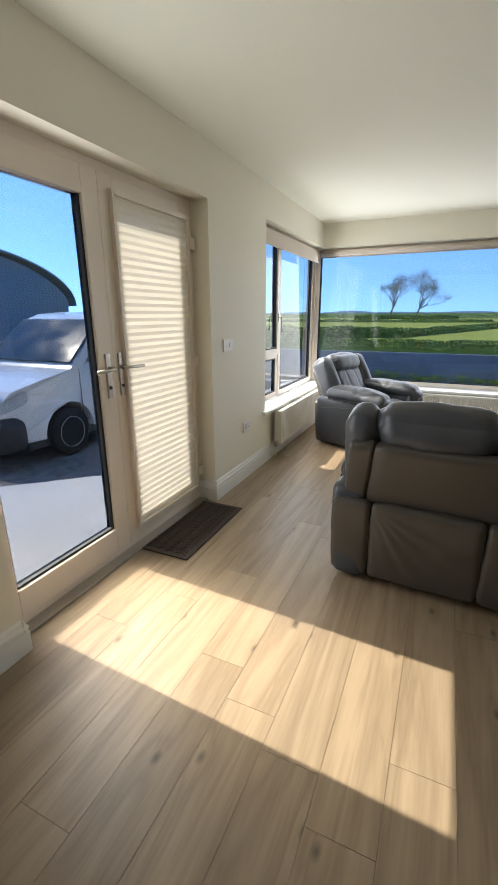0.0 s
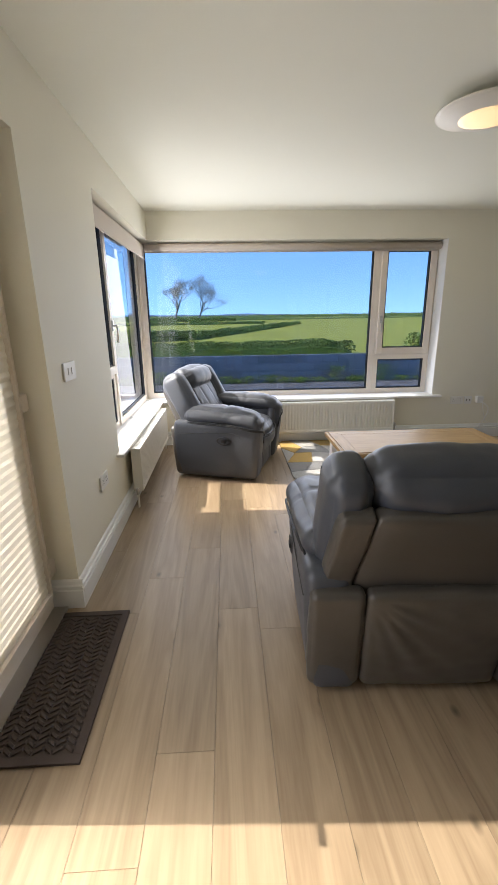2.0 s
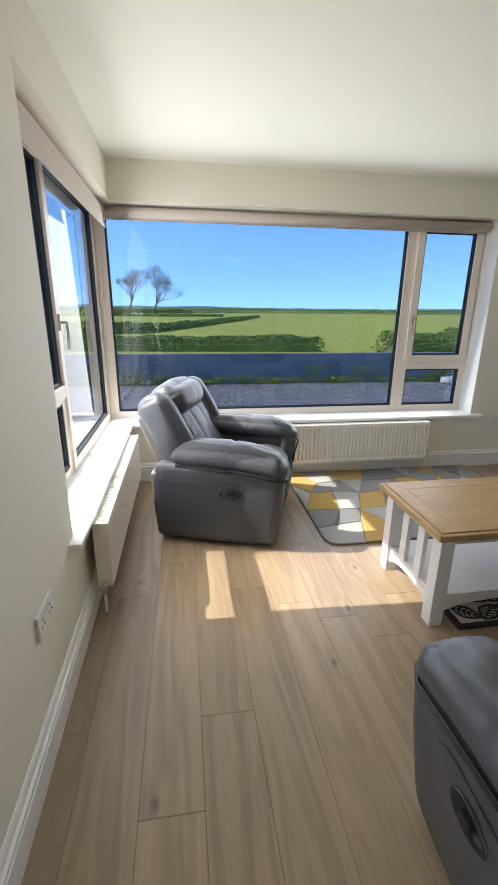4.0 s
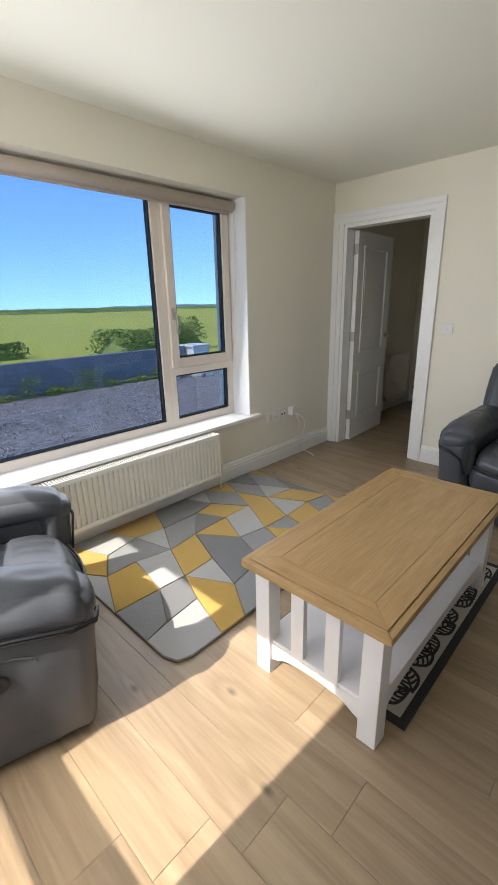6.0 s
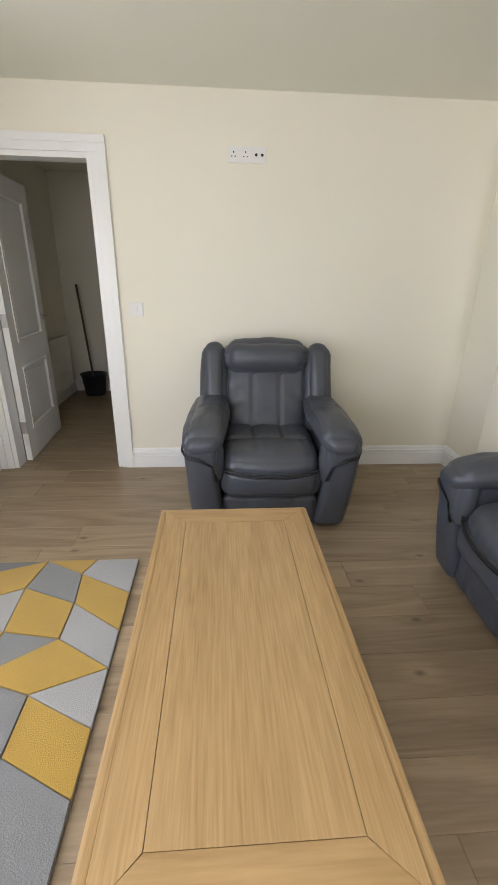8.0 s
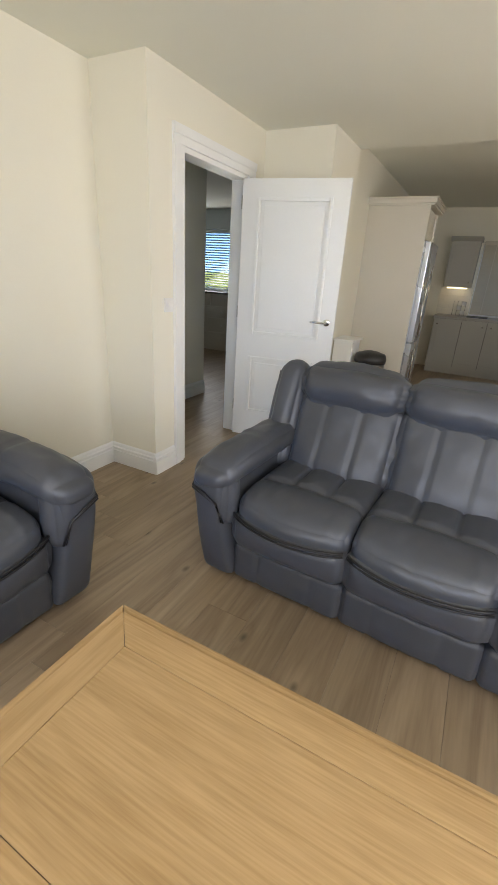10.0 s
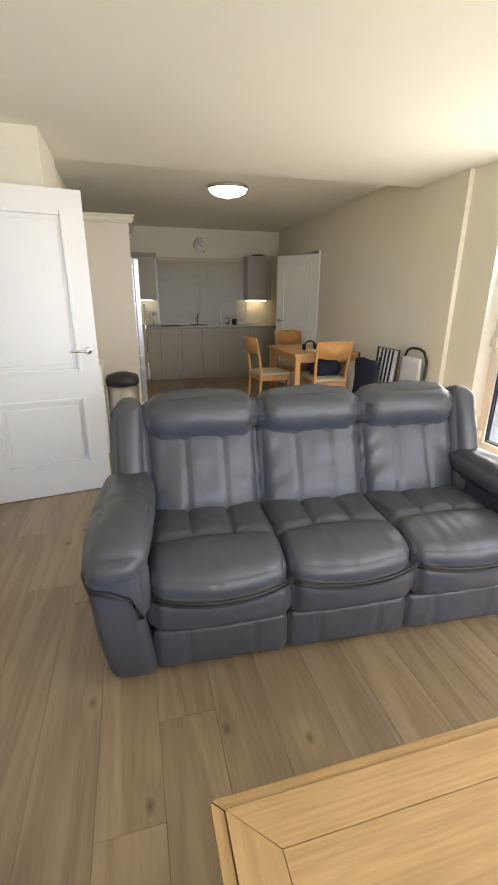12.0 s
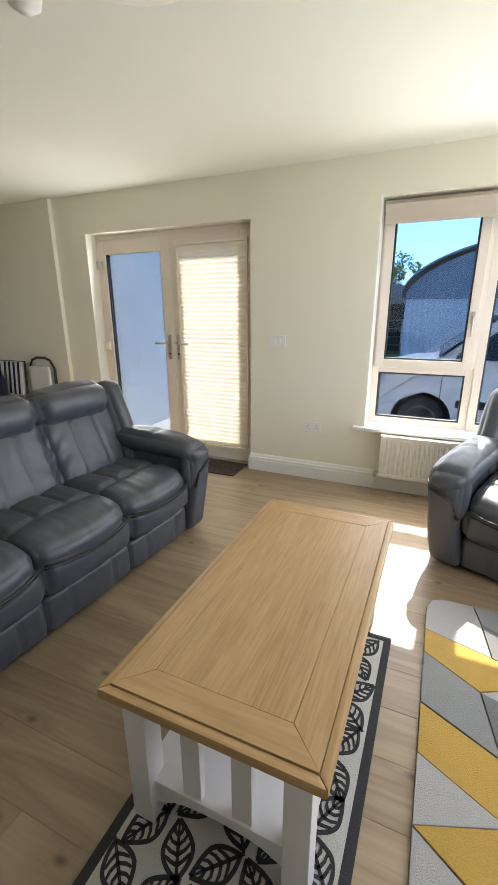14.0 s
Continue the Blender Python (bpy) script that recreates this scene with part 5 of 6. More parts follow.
sk_ = thing("kitchen_sink", "steel sink with a mixer tap in the worktop", "sink")
boxes("drainer", [(-0.45, 0.35, YK + 0.10, YK + 0.50, 0.898, 0.906)], M_STEEL, sk_, bevel=0.003)
boxes("bowl", [(0.0, 0.30, YK + 0.14, YK + 0.46, 0.900, 0.909)], M_DARK, sk_)
rod("tap", [(0.12, YK + 0.08, 0.90), (0.12, YK + 0.08, 1.06), (0.12, YK + 0.11, 1.09), (0.12, YK + 0.2, 1.06)], 0.011, M_CHROME, sk_, "chrome mixer tap")
rod("tap_lever", [(0.12, YK + 0.08, 1.0), (0.17, YK + 0.09, 1.03)], 0.006, M_CHROME, sk_)
hb = thing("hob", "black glass hob on the worktop", "hob")
boxes("glass_top", [(0.50, 0.80, YK + 0.1, YK + 0.5, 0.90, 0.908)], M_DARK, hb, bevel=0.002)
for k, (x, hgt, r_) in enumerate(((-0.28, 0.30, 0.008), (-0.55, 0.10, 0.04), (-0.42, 0.12, 0.03))):
    b_ = thing(("soap_pump", "mug", "tumbler")[k], ("tall clear washing-up bottle by the sink", "dark mug on the worktop", "small glass on the worktop")[k], ("bottle", "mug", "glass")[k])
    lathe("body", [(0, 0), (r_ * 1.6, 0), (r_ * 1.7, hgt * 0.55), (r_ * 0.8, hgt * 0.7), (r_ * 0.8, hgt), (0, hgt)] if k == 0 else [(0, 0), (r_, 0), (r_ * 1.1, hgt), (r_ * 0.95, hgt), (r_ * 0.85, 0.01), (0, 0.01)], (M_PLASTIC, M_DARK, M_CHROME)[k], b_, n=16, centre=(x, YK + 0.16, 0.90))
ut = thing("dish_rack", "wire rack with white cups on the worktop", "dish rack")
for k in range(4):
    rod("wire", [(0.86 + 0.06 * k, YK + 0.15, 0.9), (0.86 + 0.06 * k, YK + 0.15, 1.12)], 0.003, M_CHROME, ut, n=5)
for k in range(3):
    lathe("cup", [(0, 0), (0.03, 0), (0.036, 0.06), (0.03, 0.06), (0.026, 0.008), (0, 0.008)], M_PLASTIC, ut, n=14, centre=(0.89 + 0.06 * (k % 2), YK + 0.18, 0.92 + 0.07 * k))
bx = thing("tray_stack", "dark tray lying on top of the wall cabinet", "tray")
boxes("tray", [(-1.10, -0.86, YK + 0.08, YK + 0.26, 2.062, 2.085), (-1.06, -0.90, YK + 0.10, YK + 0.24, 2.086, 2.10)], M_DARK, bx, bevel=0.004)

# tall fridge housing
fh = thing("fridge_housing", "tall cream kitchen housing round the fridge", "tall cabinet")
box("side_panel", (1.25, XKE, -1.00, -0.975, 0, 2.07), M_CREAM, fh, bevel=0.002)
box("side_panel", (1.25, XKE, -1.66, -1.635, 0, 2.07), M_CREAM, fh, bevel=0.002)
box("bridge_cupboard", (1.29, XKE, -1.635, -1.0, 1.77, 2.07), M_CAB, fh)
for y0, y1 in ((-1.632, -1.32), (-1.316, -1.003)):
    box("cupboard_door", (1.27, 1.289, y0, y1, 1.78, 2.06), M_CREAM, fh, bevel=0.003)
boxes("cornice", [(1.215, XKE, -1.70, -0.945, 2.07, 2.085), (1.20, XKE, -1.715, -0.93, 2.085, 2.125), (1.185, XKE, -1.73, -0.915, 2.125, 2.14)], M_CREAM, fh, bevel=0.004)
fr_ = thing("fridge", "tall silver fridge freezer in its housing", "fridge")
box("body", (1.24, 1.82, -1.63, -1.005, 0.02, 1.75), M_FRIDGE, fr_)
box("upper_door", (1.185, 1.238, -1.63, -1.005, 0.74, 1.75), M_FRIDGE, fr_, bevel=0.01)
box("lower_door", (1.185, 1.238, -1.63, -1.005, 0.04, 0.73), M_FRIDGE, fr_, bevel=0.01)
rod("door_handle", [(1.15, -1.04, 0.80), (1.15, -1.04, 1.3)], 0.009, M_CHROME, fr_)
rod("door_handle", [(1.15, -1.04, 0.35), (1.15, -1.04, 0.68)], 0.009, M_CHROME, fr_)

# pedal bin, small white unit
pb_ = thing("pedal_bin", "steel pedal bin with a black lid", "bin")
lathe("body", [(0, 0), (0.14, 0), (0.14, 0.60), (0, 0.60)], M_STEEL, pb_, n=28, centre=(1.42, -0.14, 0.02))
lathe("lid", [(0, 0.62), (0.146, 0.62), (0.15, 0.66), (0.135, 0.70), (0.06, 0.725), (0, 0.73)], M_DARK, pb_, "black plastic lid", n=28, centre=(1.42, -0.14, 0))
lathe("base_ring", [(0, 0), (0.145, 0), (0.145, 0.03), (0, 0.03)], M_DARK, pb_, n=28, centre=(1.42, -0.14, 0))
wu = thing("low_white_unit", "low white unit beside the pedal bin", "cabinet")
box("body", (1.58, 1.76, -0.30, -0.02, 0, 0.80), M_WHITE, wu, bevel=0.004)
box("top", (1.56, 1.765, -0.32, 0.0, 0.80, 0.82), M_WHITE, wu, bevel=0.004)

# kitchen ceiling lamp
kl = thing("kitchen_ceiling_lamp", "round frosted glass ceiling lamp, lit", "ceiling lamp")
kc = (0.18, -1.20, ZK)
lathe("rim", [(0.0, -0.02), (0.215, -0.02), (0.225, -0.035), (0.225, 0.0), (0, 0)], M_STEEL, kl, n=40, centre=kc)
lathe("glass_bowl", [(0.0, -0.10), (0.07, -0.097), (0.14, -0.08), (0.19, -0.055), (0.21, -0.025), (0, -0.02)], glow_mat("frosted_bowl", (1.0, 0.93, 0.76), 0.30), kl, "lit frosted glass bowl", n=40, centre=kc)
lathe("finial", [(0, -0.135), (0.012, -0.13), (0.014, -0.115), (0.006, -0.10), (0, -0.098)], M_STEEL, kl, n=14, centre=kc)

# dining table and chairs
dt = thing("dining_table", "beech dining table by the kitchen wall", "dining table")
tx0, tx1, ty0, ty1 = -1.36, -0.50, -1.86, -0.78
box("tabletop", (tx0, tx1, ty0, ty1, 0.725, 0.75), M_BEECH, dt, bevel=0.006)
boxes("apron", [(tx0 + 0.05, tx1 - 0.05, ty0 + 0.05, ty0 + 0.07, 0.645, 0.724), (tx0 + 0.05, tx1 - 0.05, ty1 - 0.07, ty1 - 0.05, 0.645, 0.724), (tx0 + 0.05, tx0 + 0.07, ty0 + 0.07, ty1 - 0.07, 0.645, 0.724), (tx1 - 0.07, tx1 - 0.05, ty0 + 0.07, ty1 - 0.07, 0.645, 0.724)], M_BEECH, dt)
for x in (tx0 + 0.03, tx1 - 0.09):
    for y in (ty0 + 0.03, ty1 - 0.09):
        box("leg", (x, x + 0.06, y, y + 0.06, 0, 0.724), M_BEECH, dt, bevel=0.004)


M_SEATPAD = mat("cream_seat_fabric", (0.55, 0.47, 0.36), 0.9, grain=200, vary=0.08, bump=0.2)


def dining_chair():
    """Front towards +y."""
    e = thing("dining_chair", "beech dining chair with a curved solid backrest", "chair", group="chairs round the dining table")
    for s in (-1, 1):
        rod("rear_leg", [(s * 0.19, -0.235, 0), (s * 0.19, -0.20, 0.25), (s * 0.19, -0.19, 0.45), (s * 0.195, -0.215, 0.65), (s * 0.20, -0.27, 0.90)], [0.017, 0.019, 0.02, 0.018, 0.015], M_BEECH, e)
        box("front_leg", (s * 0.19 - 0.018, s * 0.19 + 0.018, 0.17, 0.206, 0, 0.43), M_BEECH, e, bevel=0.004)
    boxes("seat_rail", [(-0.19, 0.19, 0.178, 0.198, 0.37, 0.43), (-0.20, -0.18, -0.19, 0.18, 0.37, 0.43), (0.18, 0.20, -0.19, 0.18, 0.37, 0.43), (-0.19, 0.19, -0.20, -0.18, 0.37, 0.43)], M_BEECH, e)
    cushion("seat_pad", (0.42, 0.42, 0.05), (0, 0, 0.452), M_SEATPAD, e, r=0.02, puff=0.012, n=8)
    bm = bmesh.new()
    n = 12
    for t_ in (0, 1):
        for k in range(n + 1):
            u = 2 * k / n - 1
            for z in (0.0, 1.0):
                zz = (0.70 + 0.03 * u * u) + z * (0.20 + 0.015 * (1 - u * u) - 0.03 * u * u)
                bm.verts.new((u * 0.215, -0.285 + 0.045 * u * u - (zz - 0.7) * 0.25 + 0.016 * t_ + 0.01, zz))
    bm.verts.ensure_lookup_table()
    vid = lambda t_, k, z: bm.verts[t_ * 2 * (n + 1) + 2 * k + z]
    for k in range(n):
        for t_ in (0, 1):
            bm.faces.new((vid(t_, k, 0), vid(t_, k + 1, 0), vid(t_, k + 1, 1), vid(t_, k, 1)))
        for z in (0, 1):
            bm.faces.new((vid(0, k, z), vid(0, k + 1, z), vid(1, k + 1, z), vid(1, k, z)))
    for k in (0, n):
        bm.faces.new((vid(0, k, 0), vid(0, k, 1), vid(1, k, 1), vid(1, k, 0)))
    link("backrest", bm, M_BEECH, e, smooth=True)
    return e


ch = dining_chair()
ch.matrix_world = pose(-0.93, -0.86, 0, 0, 0, 176)
copy_thing(ch, pose(-0.40, -1.42, 0, 0, 0, 96))
copy_thing(ch, pose(-0.98, -2.02, 0, 0, 0, 4))
dk = thing("dark_bag", "dark blue bag resting on a chair seat", "bag")
cushion("bag_body", (0.34, 0.26, 0.20), (-0.93, -0.90, 0.58), mat("navy_cloth", (0.015, 0.02, 0.045), 0.9, grain=200, bump=0.2), dk, r=0.08, puff=0.03, n=10, wrinkle=0.02)
hp_ = thing("headphones", "black headphones lying on the dining table", "headphones")
rod("headband", [(-0.86 + 0.075 * math.cos(a), -1.20 + 0.05 * math.sin(a) * 0.3, 0.79 + 0.07 * math.sin(a)) for a in [k * math.pi / 12 for k in range(13)]], 0.009, M_DARK, hp_)
for s in (-1, 1):
    cushion("ear_cup", (0.035, 0.07, 0.075), (-0.86 + s * 0.075, -1.20, 0.788), M_DARK, hp_, r=0.016, puff=0.004, n=6, wrinkle=0)
bk_ = thing("paper_pad", "white paper pad on the dining table", "notepad")
boxes("pages", [(-0.95, -0.78, -1.12, -0.98, 0.75, 0.768)], M_PLASTIC, bk_, bevel=0.002)

# folded chairs and bags against the wall
M_NAVY = mat("navy_canvas", (0.012, 0.018, 0.045), 0.85, grain=300, vary=0.1, bump=0.2)
M_STRIPE = mat("white_canvas", (0.72, 0.72, 0.70), 0.85, grain=300, vary=0.04, bump=0.2)
fc = thing("folding_chair", "folded deckchair with navy and white striped canvas", "folding chair")
for k in range(9):
    box("stripe", (-1.30 + 0.001 * k, -1.275 + 0.001 * k, -0.30 + 0.035 * k, -0.265 + 0.035 * k, 0.52, 0.86), M_NAVY if k % 2 else M_STRIPE, fc, rot=(0, -6, 0), about=(-1.29, 0, 0.5))
rod("frame_tube", [(-1.26, -0.33, 0.0), (-1.31, -0.33, 0.87), (-1.31, 0.06, 0.87), (-1.26, 0.06, 0.0)], 0.011, M_DARK, fc)
fc2 = thing("folding_chair", "folded navy canvas camping chair", "folding chair")
cushion("canvas", (0.05, 0.42, 0.46), (-1.19, -0.36, 0.50), M_NAVY, fc2, r=0.02, puff=0.01, n=8, wrinkle=0.01)
for y in (-0.58, -0.14):
    rod("frame_tube", [(-1.12, y, 0.0), (-1.19, y, 0.40), (-1.22, y, 0.78)], 0.011, M_DARK, fc2)
fc3 = thing("folding_chair", "folded black tube chair with a pale grey seat", "folding chair")
cushion("seat_panel", (0.03, 0.30, 0.60), (-1.36, 0.20, 0.52), M_STRIPE, fc3, r=0.012, puff=0.004, n=8, wrinkle=0.002)
rod("frame_tube", [(-1.385, 0.02, 0.0), (-1.40, 0.02, 0.80), (-1.40, 0.07, 0.88), (-1.40, 0.14, 0.905), (-1.40, 0.26, 0.905), (-1.40, 0.33, 0.88), (-1.40, 0.38, 0.80), (-1.385, 0.38, 0.0)], 0.013, M_DARK, fc3)
wbx = thing("white_box", "white cardboard box by the dining table", "box")
box("carton", (-1.38, -1.18, -0.74, -0.60, 0, 0.66), M_PLASTIC, wbx, bevel=0.003)

# hall: mop and bucket
mb = thing("mop_bucket", "black mop bucket on the hall floor", "bucket")
lathe("pail", [(0, 0), (0.11, 0), (0.145, 0.24), (0.155, 0.245), (0.155, 0.255), (0.138, 0.25), (0.105, 0.012), (0, 0.012)], M_DARK, mb, n=24, centre=(4.86, 5.20, 0))
mp_ = thing("mop", "mop with a dark handle standing in the bucket", "mop")
rod("handle", [(4.86, 5.20, 0.10), (4.93, 5.30, 1.25)], 0.012, mat("dark_wood_stick", (0.10, 0.075, 0.05), 0.6), mp_)
lathe("head", [(0, 0), (0.06, 0), (0.07, 0.05), (0.02, 0.09), (0, 0.09)], M_STRIPE, mp_, n=14, centre=(4.86, 5.20, 0.02))
rp = thing("dustpan", "small red dustpan beside the bucket", "dustpan")
boxes("pan", [(4.86, 5.0, 4.86, 5.0, 0, 0.012), (4.86, 5.0, 4.99, 5.0, 0.012, 0.10)], mat("red_plastic", (0.35, 0.02, 0.02), 0.4), rp, bevel=0.003)

# bedroom chest of drawers
cd = thing("chest_of_drawers", "cream chest of drawers with a dark top", "chest of drawers")
box("carcass", (4.42, 5.38, -3.08, -2.66, 0.06, 0.98), M_CREAM, cd)
box("top", (4.40, 5.40, -3.09, -2.64, 0.98, 1.005), mat("dark_oak", (0.10, 0.075, 0.055), 0.5), cd, bevel=0.004)
box("plinth", (4.43, 5.37, -3.08, -2.67, 0, 0.06), M_CREAM, cd)
for z0, z1, k in ((0.08, 0.32, 1), (0.33, 0.57, 1), (0.58, 0.77, 1), (0.78, 0.965, 2)):
    for j in range(k):
        a, b = 4.44 + 0.46 * j if k > 1 else 4.44, 4.44 + 0.46 * (j + 1) - 0.01 if k > 1 else 5.36
        d_ = box("drawer", (a, b, -2.66, -2.64, z0, z1), M_CREAM, cd, bevel=0.004)
        for xx in ((a + b) / 2 - 0.25, (a + b) / 2 + 0.25) if k == 1 else ((a + b) / 2,):
            lathe("pull", [(0, 0), (0.006, 0), (0.014, 0.02), (0, 0.024)], M_STEEL, d_, n=10).matrix_basis = pose(xx, -2.64, (z0 + z1) / 2, -90, 0, 0)

# ---- outside ----
GZ = -0.41
M_GRASS = mat("meadow_grass", (0.42, 0.42, 0.045), 0.9, grain=2.2, vary=0.32, stain=0.05, stain_amt=0.25, bump=0.3, bump_dist=0.05)
M_GRAVEL = mat("grey_gravel", (0.21, 0.20, 0.195), 0.9, grain=11, vary=0.95, stain=1.2, stain_amt=0.18, bump=0.9, bump_dist=0.03)
M_STONES = mat("gravel_stone", (0.24, 0.23, 0.223), 0.85, grain=30, vary=0.2, bump=0.0, island=0.75)
M_CONCRETE = mat("pale_concrete", (0.68, 0.66, 0.62), 0.8, grain=90, vary=0.06, stain=1.5, stain_amt=0.10, bump=0.1)
M_BLOCK = mat("concrete_block", (0.26, 0.27, 0.285), 0.9, grain=70, vary=0.14, stain=3.0, stain_amt=0.14, bump=0.4, bump_dist=0.006, island=-0.16)
M_MORTAR = mat("mortar", (0.225, 0.238, 0.262), 0.9, grain=60, vary=0.1)
M_HEDGE = mat("hedge_leaf", (0.20, 0.27, 0.06), 0.7, grain=8, vary=0.2, stain=0.5, stain_amt=0.2, bump=0.0, island=0.55)
M_WEED = mat("weed_leaf", (0.22, 0.31, 0.04), 0.7, grain=8, vary=0.2, bump=0.0, island=0.5)
M_SPRING = mat("spring_leaf", (0.22, 0.30, 0.06), 0.7, grain=8, vary=0.2, bump=0.0, island=0.5)
M_BARK = mat("grey_bark", (0.27, 0.235, 0.205), 0.9, grain=20, vary=0.2, bump=0.4)
M_RENDER = mat("pale_house_render", (0.78, 0.77, 0.72), 0.85, grain=120, vary=0.03, stain=1.0, stain_amt=0.05, bump=0.2)

# one sheet of ground to the horizon, gently rolling far off
bm = bmesh.new()
rad = [0, 6, 12, 18, 25, 35, 50, 70, 100, 140, 200, 300, 450, 700, 1100, 1800, 3000, 4500]
prev = None
for r in rad:
    ring = []
    for k in range(72):
        a = 2 * math.pi * k / 72
        x, y = r * math.cos(a), r * math.sin(a)
        z = GZ - 0.02 + (0.0 if r < 20 else 0.0045 * min(r, 300) * noise.noise(Vector((x * 0.011, y * 0.011, 0.3))))
        if r > 250:
            z = min(z, 0.2) - 0.002 * (r - 250) * 0.2
        ring.append(bm.verts.new((x, y, z)))
    if prev:
        for k in range(72):
            bm.faces.new((prev[k], prev[(k + 1) % 72], ring[(k + 1) % 72], ring[k]) if r > 6 else (prev[0], ring[k], ring[(k + 1) % 72]) if k < 72 else ())
    prev = ring if r else [bm.verts.new((0, 0, GZ - 0.02))] * 72
bmesh.ops.delete(bm, geom=[v for v in bm.verts if not v.link_faces], context="VERTS")
tagged(link("ground", bm, M_GRASS, smooth=True), "bright green pasture running to the horizon", "ground", kind="structure")
# gravel yard round the house
bm = bmesh.new()
gn, gx0, gx1, gy0, gy1 = 60, -16.0, 9.0, -12.0, 12.42
vs = [[bm.verts.new((gx0 + (gx1 - gx0) * i / gn, gy0 + (gy1 - gy0) * j / gn, GZ + 0.004 + 0.012 * noise.noise(Vector((i * 0.7, j * 0.7, 0))))) for j in range(gn + 1)] for i in range(gn + 1)]
for i in range(gn):
    for j in range(gn):
        bm.faces.new((vs[i][j], vs[i + 1][j], vs[i + 1][j + 1], vs[i][j + 1]))
tagged(link("pavement_gravel", bm, M_GRAVEL, smooth=True), "grey gravel yard round the house", "gravel", kind="structure")
# loose stones near the window
rs = random.Random(2)
bm = bmesh.new()
for k in range(9000):
    x, y, s = rs.uniform(-3.0, 6.5), rs.uniform(7.0, 12.2), rs.uniform(0.012, 0.034)
    vv = [bm.verts.new((x + s * rs.uniform(0.6, 1.1) * a, y + s * rs.uniform(0.6, 1.1) * b, GZ + 0.004 + c * s * 0.8)) for a, b, c in ((1, 0, 0), (0, 1, 0), (-1, 0, 0), (0, -1, 0), (0, 0, 1))]
    for q in range(4):
        bm.faces.new((vv[q], vv[(q + 1) % 4], vv[4]))
tagged(link("gravel_stones", bm, M_STONES), "loose grey gravel stones", "gravel", kind="stuff")
# concrete patio
prism("patio_slab", [(-1.83, 3.3), (-2.35, 3.3), (-2.95, 2.79), (-3.50, 2.27), (-4.6, 1.2), (-4.6, 0.55), (-1.83, 0.55)], GZ - 0.05, -0.12, M_CONCRETE, axis="z", bevel=0.01)
tagged(bpy.data.objects["patio_slab"], "pale concrete patio outside the doors", "patio", kind="structure")
tagged(boxes("house_plinth", [(XO + 0.002, 7.0, YO - 0.12, YO - 0.002, GZ - 0.1, -0.001), (XO, XO + 0.10, 0.55, YO - 0.122, GZ - 0.1, -0.001)], M_RENDER), "rendered base of the house wall", "house wall", kind="structure")

# wing of the house beyond the patio
wg = thing("house_wing", "pale rendered house wing beside the patio", "house")
boxes("wall", [(-7.5, -4.2, -4.5, 0.55, GZ, 2.75), (-4.2, -3.2, -4.5, 0.55, GZ, 0.9), (-4.2, -3.2, -4.5, 0.55, 2.0, 2.75), (-3.2, XO - 0.003, -4.5, 0.55, GZ, 2.75)], M_RENDER, wg)
w_ = boxes("window", [(-4.2, -4.13, 0.42, 0.48, 0.9, 2.0), (-3.27, -3.2, 0.42, 0.48, 0.9, 2.0), (-4.13, -3.27, 0.42, 0.48, 0.9, 0.97), (-4.13, -3.27, 0.42, 0.48, 1.93, 2.0), (-4.13, -3.27, 0.42, 0.48, 1.5, 1.56)], M_WHITE, wg)
for k in range(24):
    box("slat", (-4.12, -3.28, 0.40, 0.42, 0.98 + 0.04 * k, 1.005 + 0.04 * k), mat("blue_slat", (0.30, 0.36, 0.46), 0.5) if k == 0 else bpy.data.materials["blue_slat"], w_)

# block boundary wall
bw = thing("boundary_wall", "grey concrete block boundary wall along the yard", "garden wall")
boxes("mortar_core", [(-22.0, 6.5, 12.509, 12.62, GZ - 0.1, 0.335)], M_MORTAR, bw)
blk = bpy.data.meshes.new("block")
bm = bmesh.new()
add_box(bm, 0.005, 0.435, 0, 0.14, 0.005, 0.21)
bmesh.ops.bevel(bm, geom=list(bm.edges), offset=0.006, segments=1, affect="EDGES")
bm.to_mesh(blk)
bm.free()
blk.materials.append(M_BLOCK)
r3 = random.Random(8)
for row in range(4):
    z = GZ - 0.115 + row * 0.215
    for k in range(64):
        x = -21.9 + 0.445 * k + (0.22 if row % 2 else 0)
        if x < 6.1:
            ob = new("block", blk)
            ob.parent = bw
            ob.location = (x, 12.50 + r3.uniform(-0.004, 0.004), z)
pr = thing("gate_pier", "low white rendered pier at the end of the boundary wall", "pier")
boxes("pier", [(6.55, 7.1, 12.2, 12.75, GZ, 0.30)], M_RENDER, pr, bevel=0.02)
box("cap", (6.5, 7.15, 12.15, 12.8, 0.30, 0.36), M_CONCRETE, pr, bevel=0.015)
rk = thing("rubble_stones", "heap of pale stones beside the pier", "stones")
for k in range(6):
    cushion("stone", (r3.uniform(0.2, 0.45), r3.uniform(0.2, 0.4), r3.uniform(0.12, 0.25)), (6.0 + r3.uniform(-0.5, 0.6), 11.85 + r3.uniform(-0.2, 0.2), GZ + 0.09), M_CONCRETE, rk, r=0.05, puff=0.02, n=5, wrinkle=0.05, seed=k)


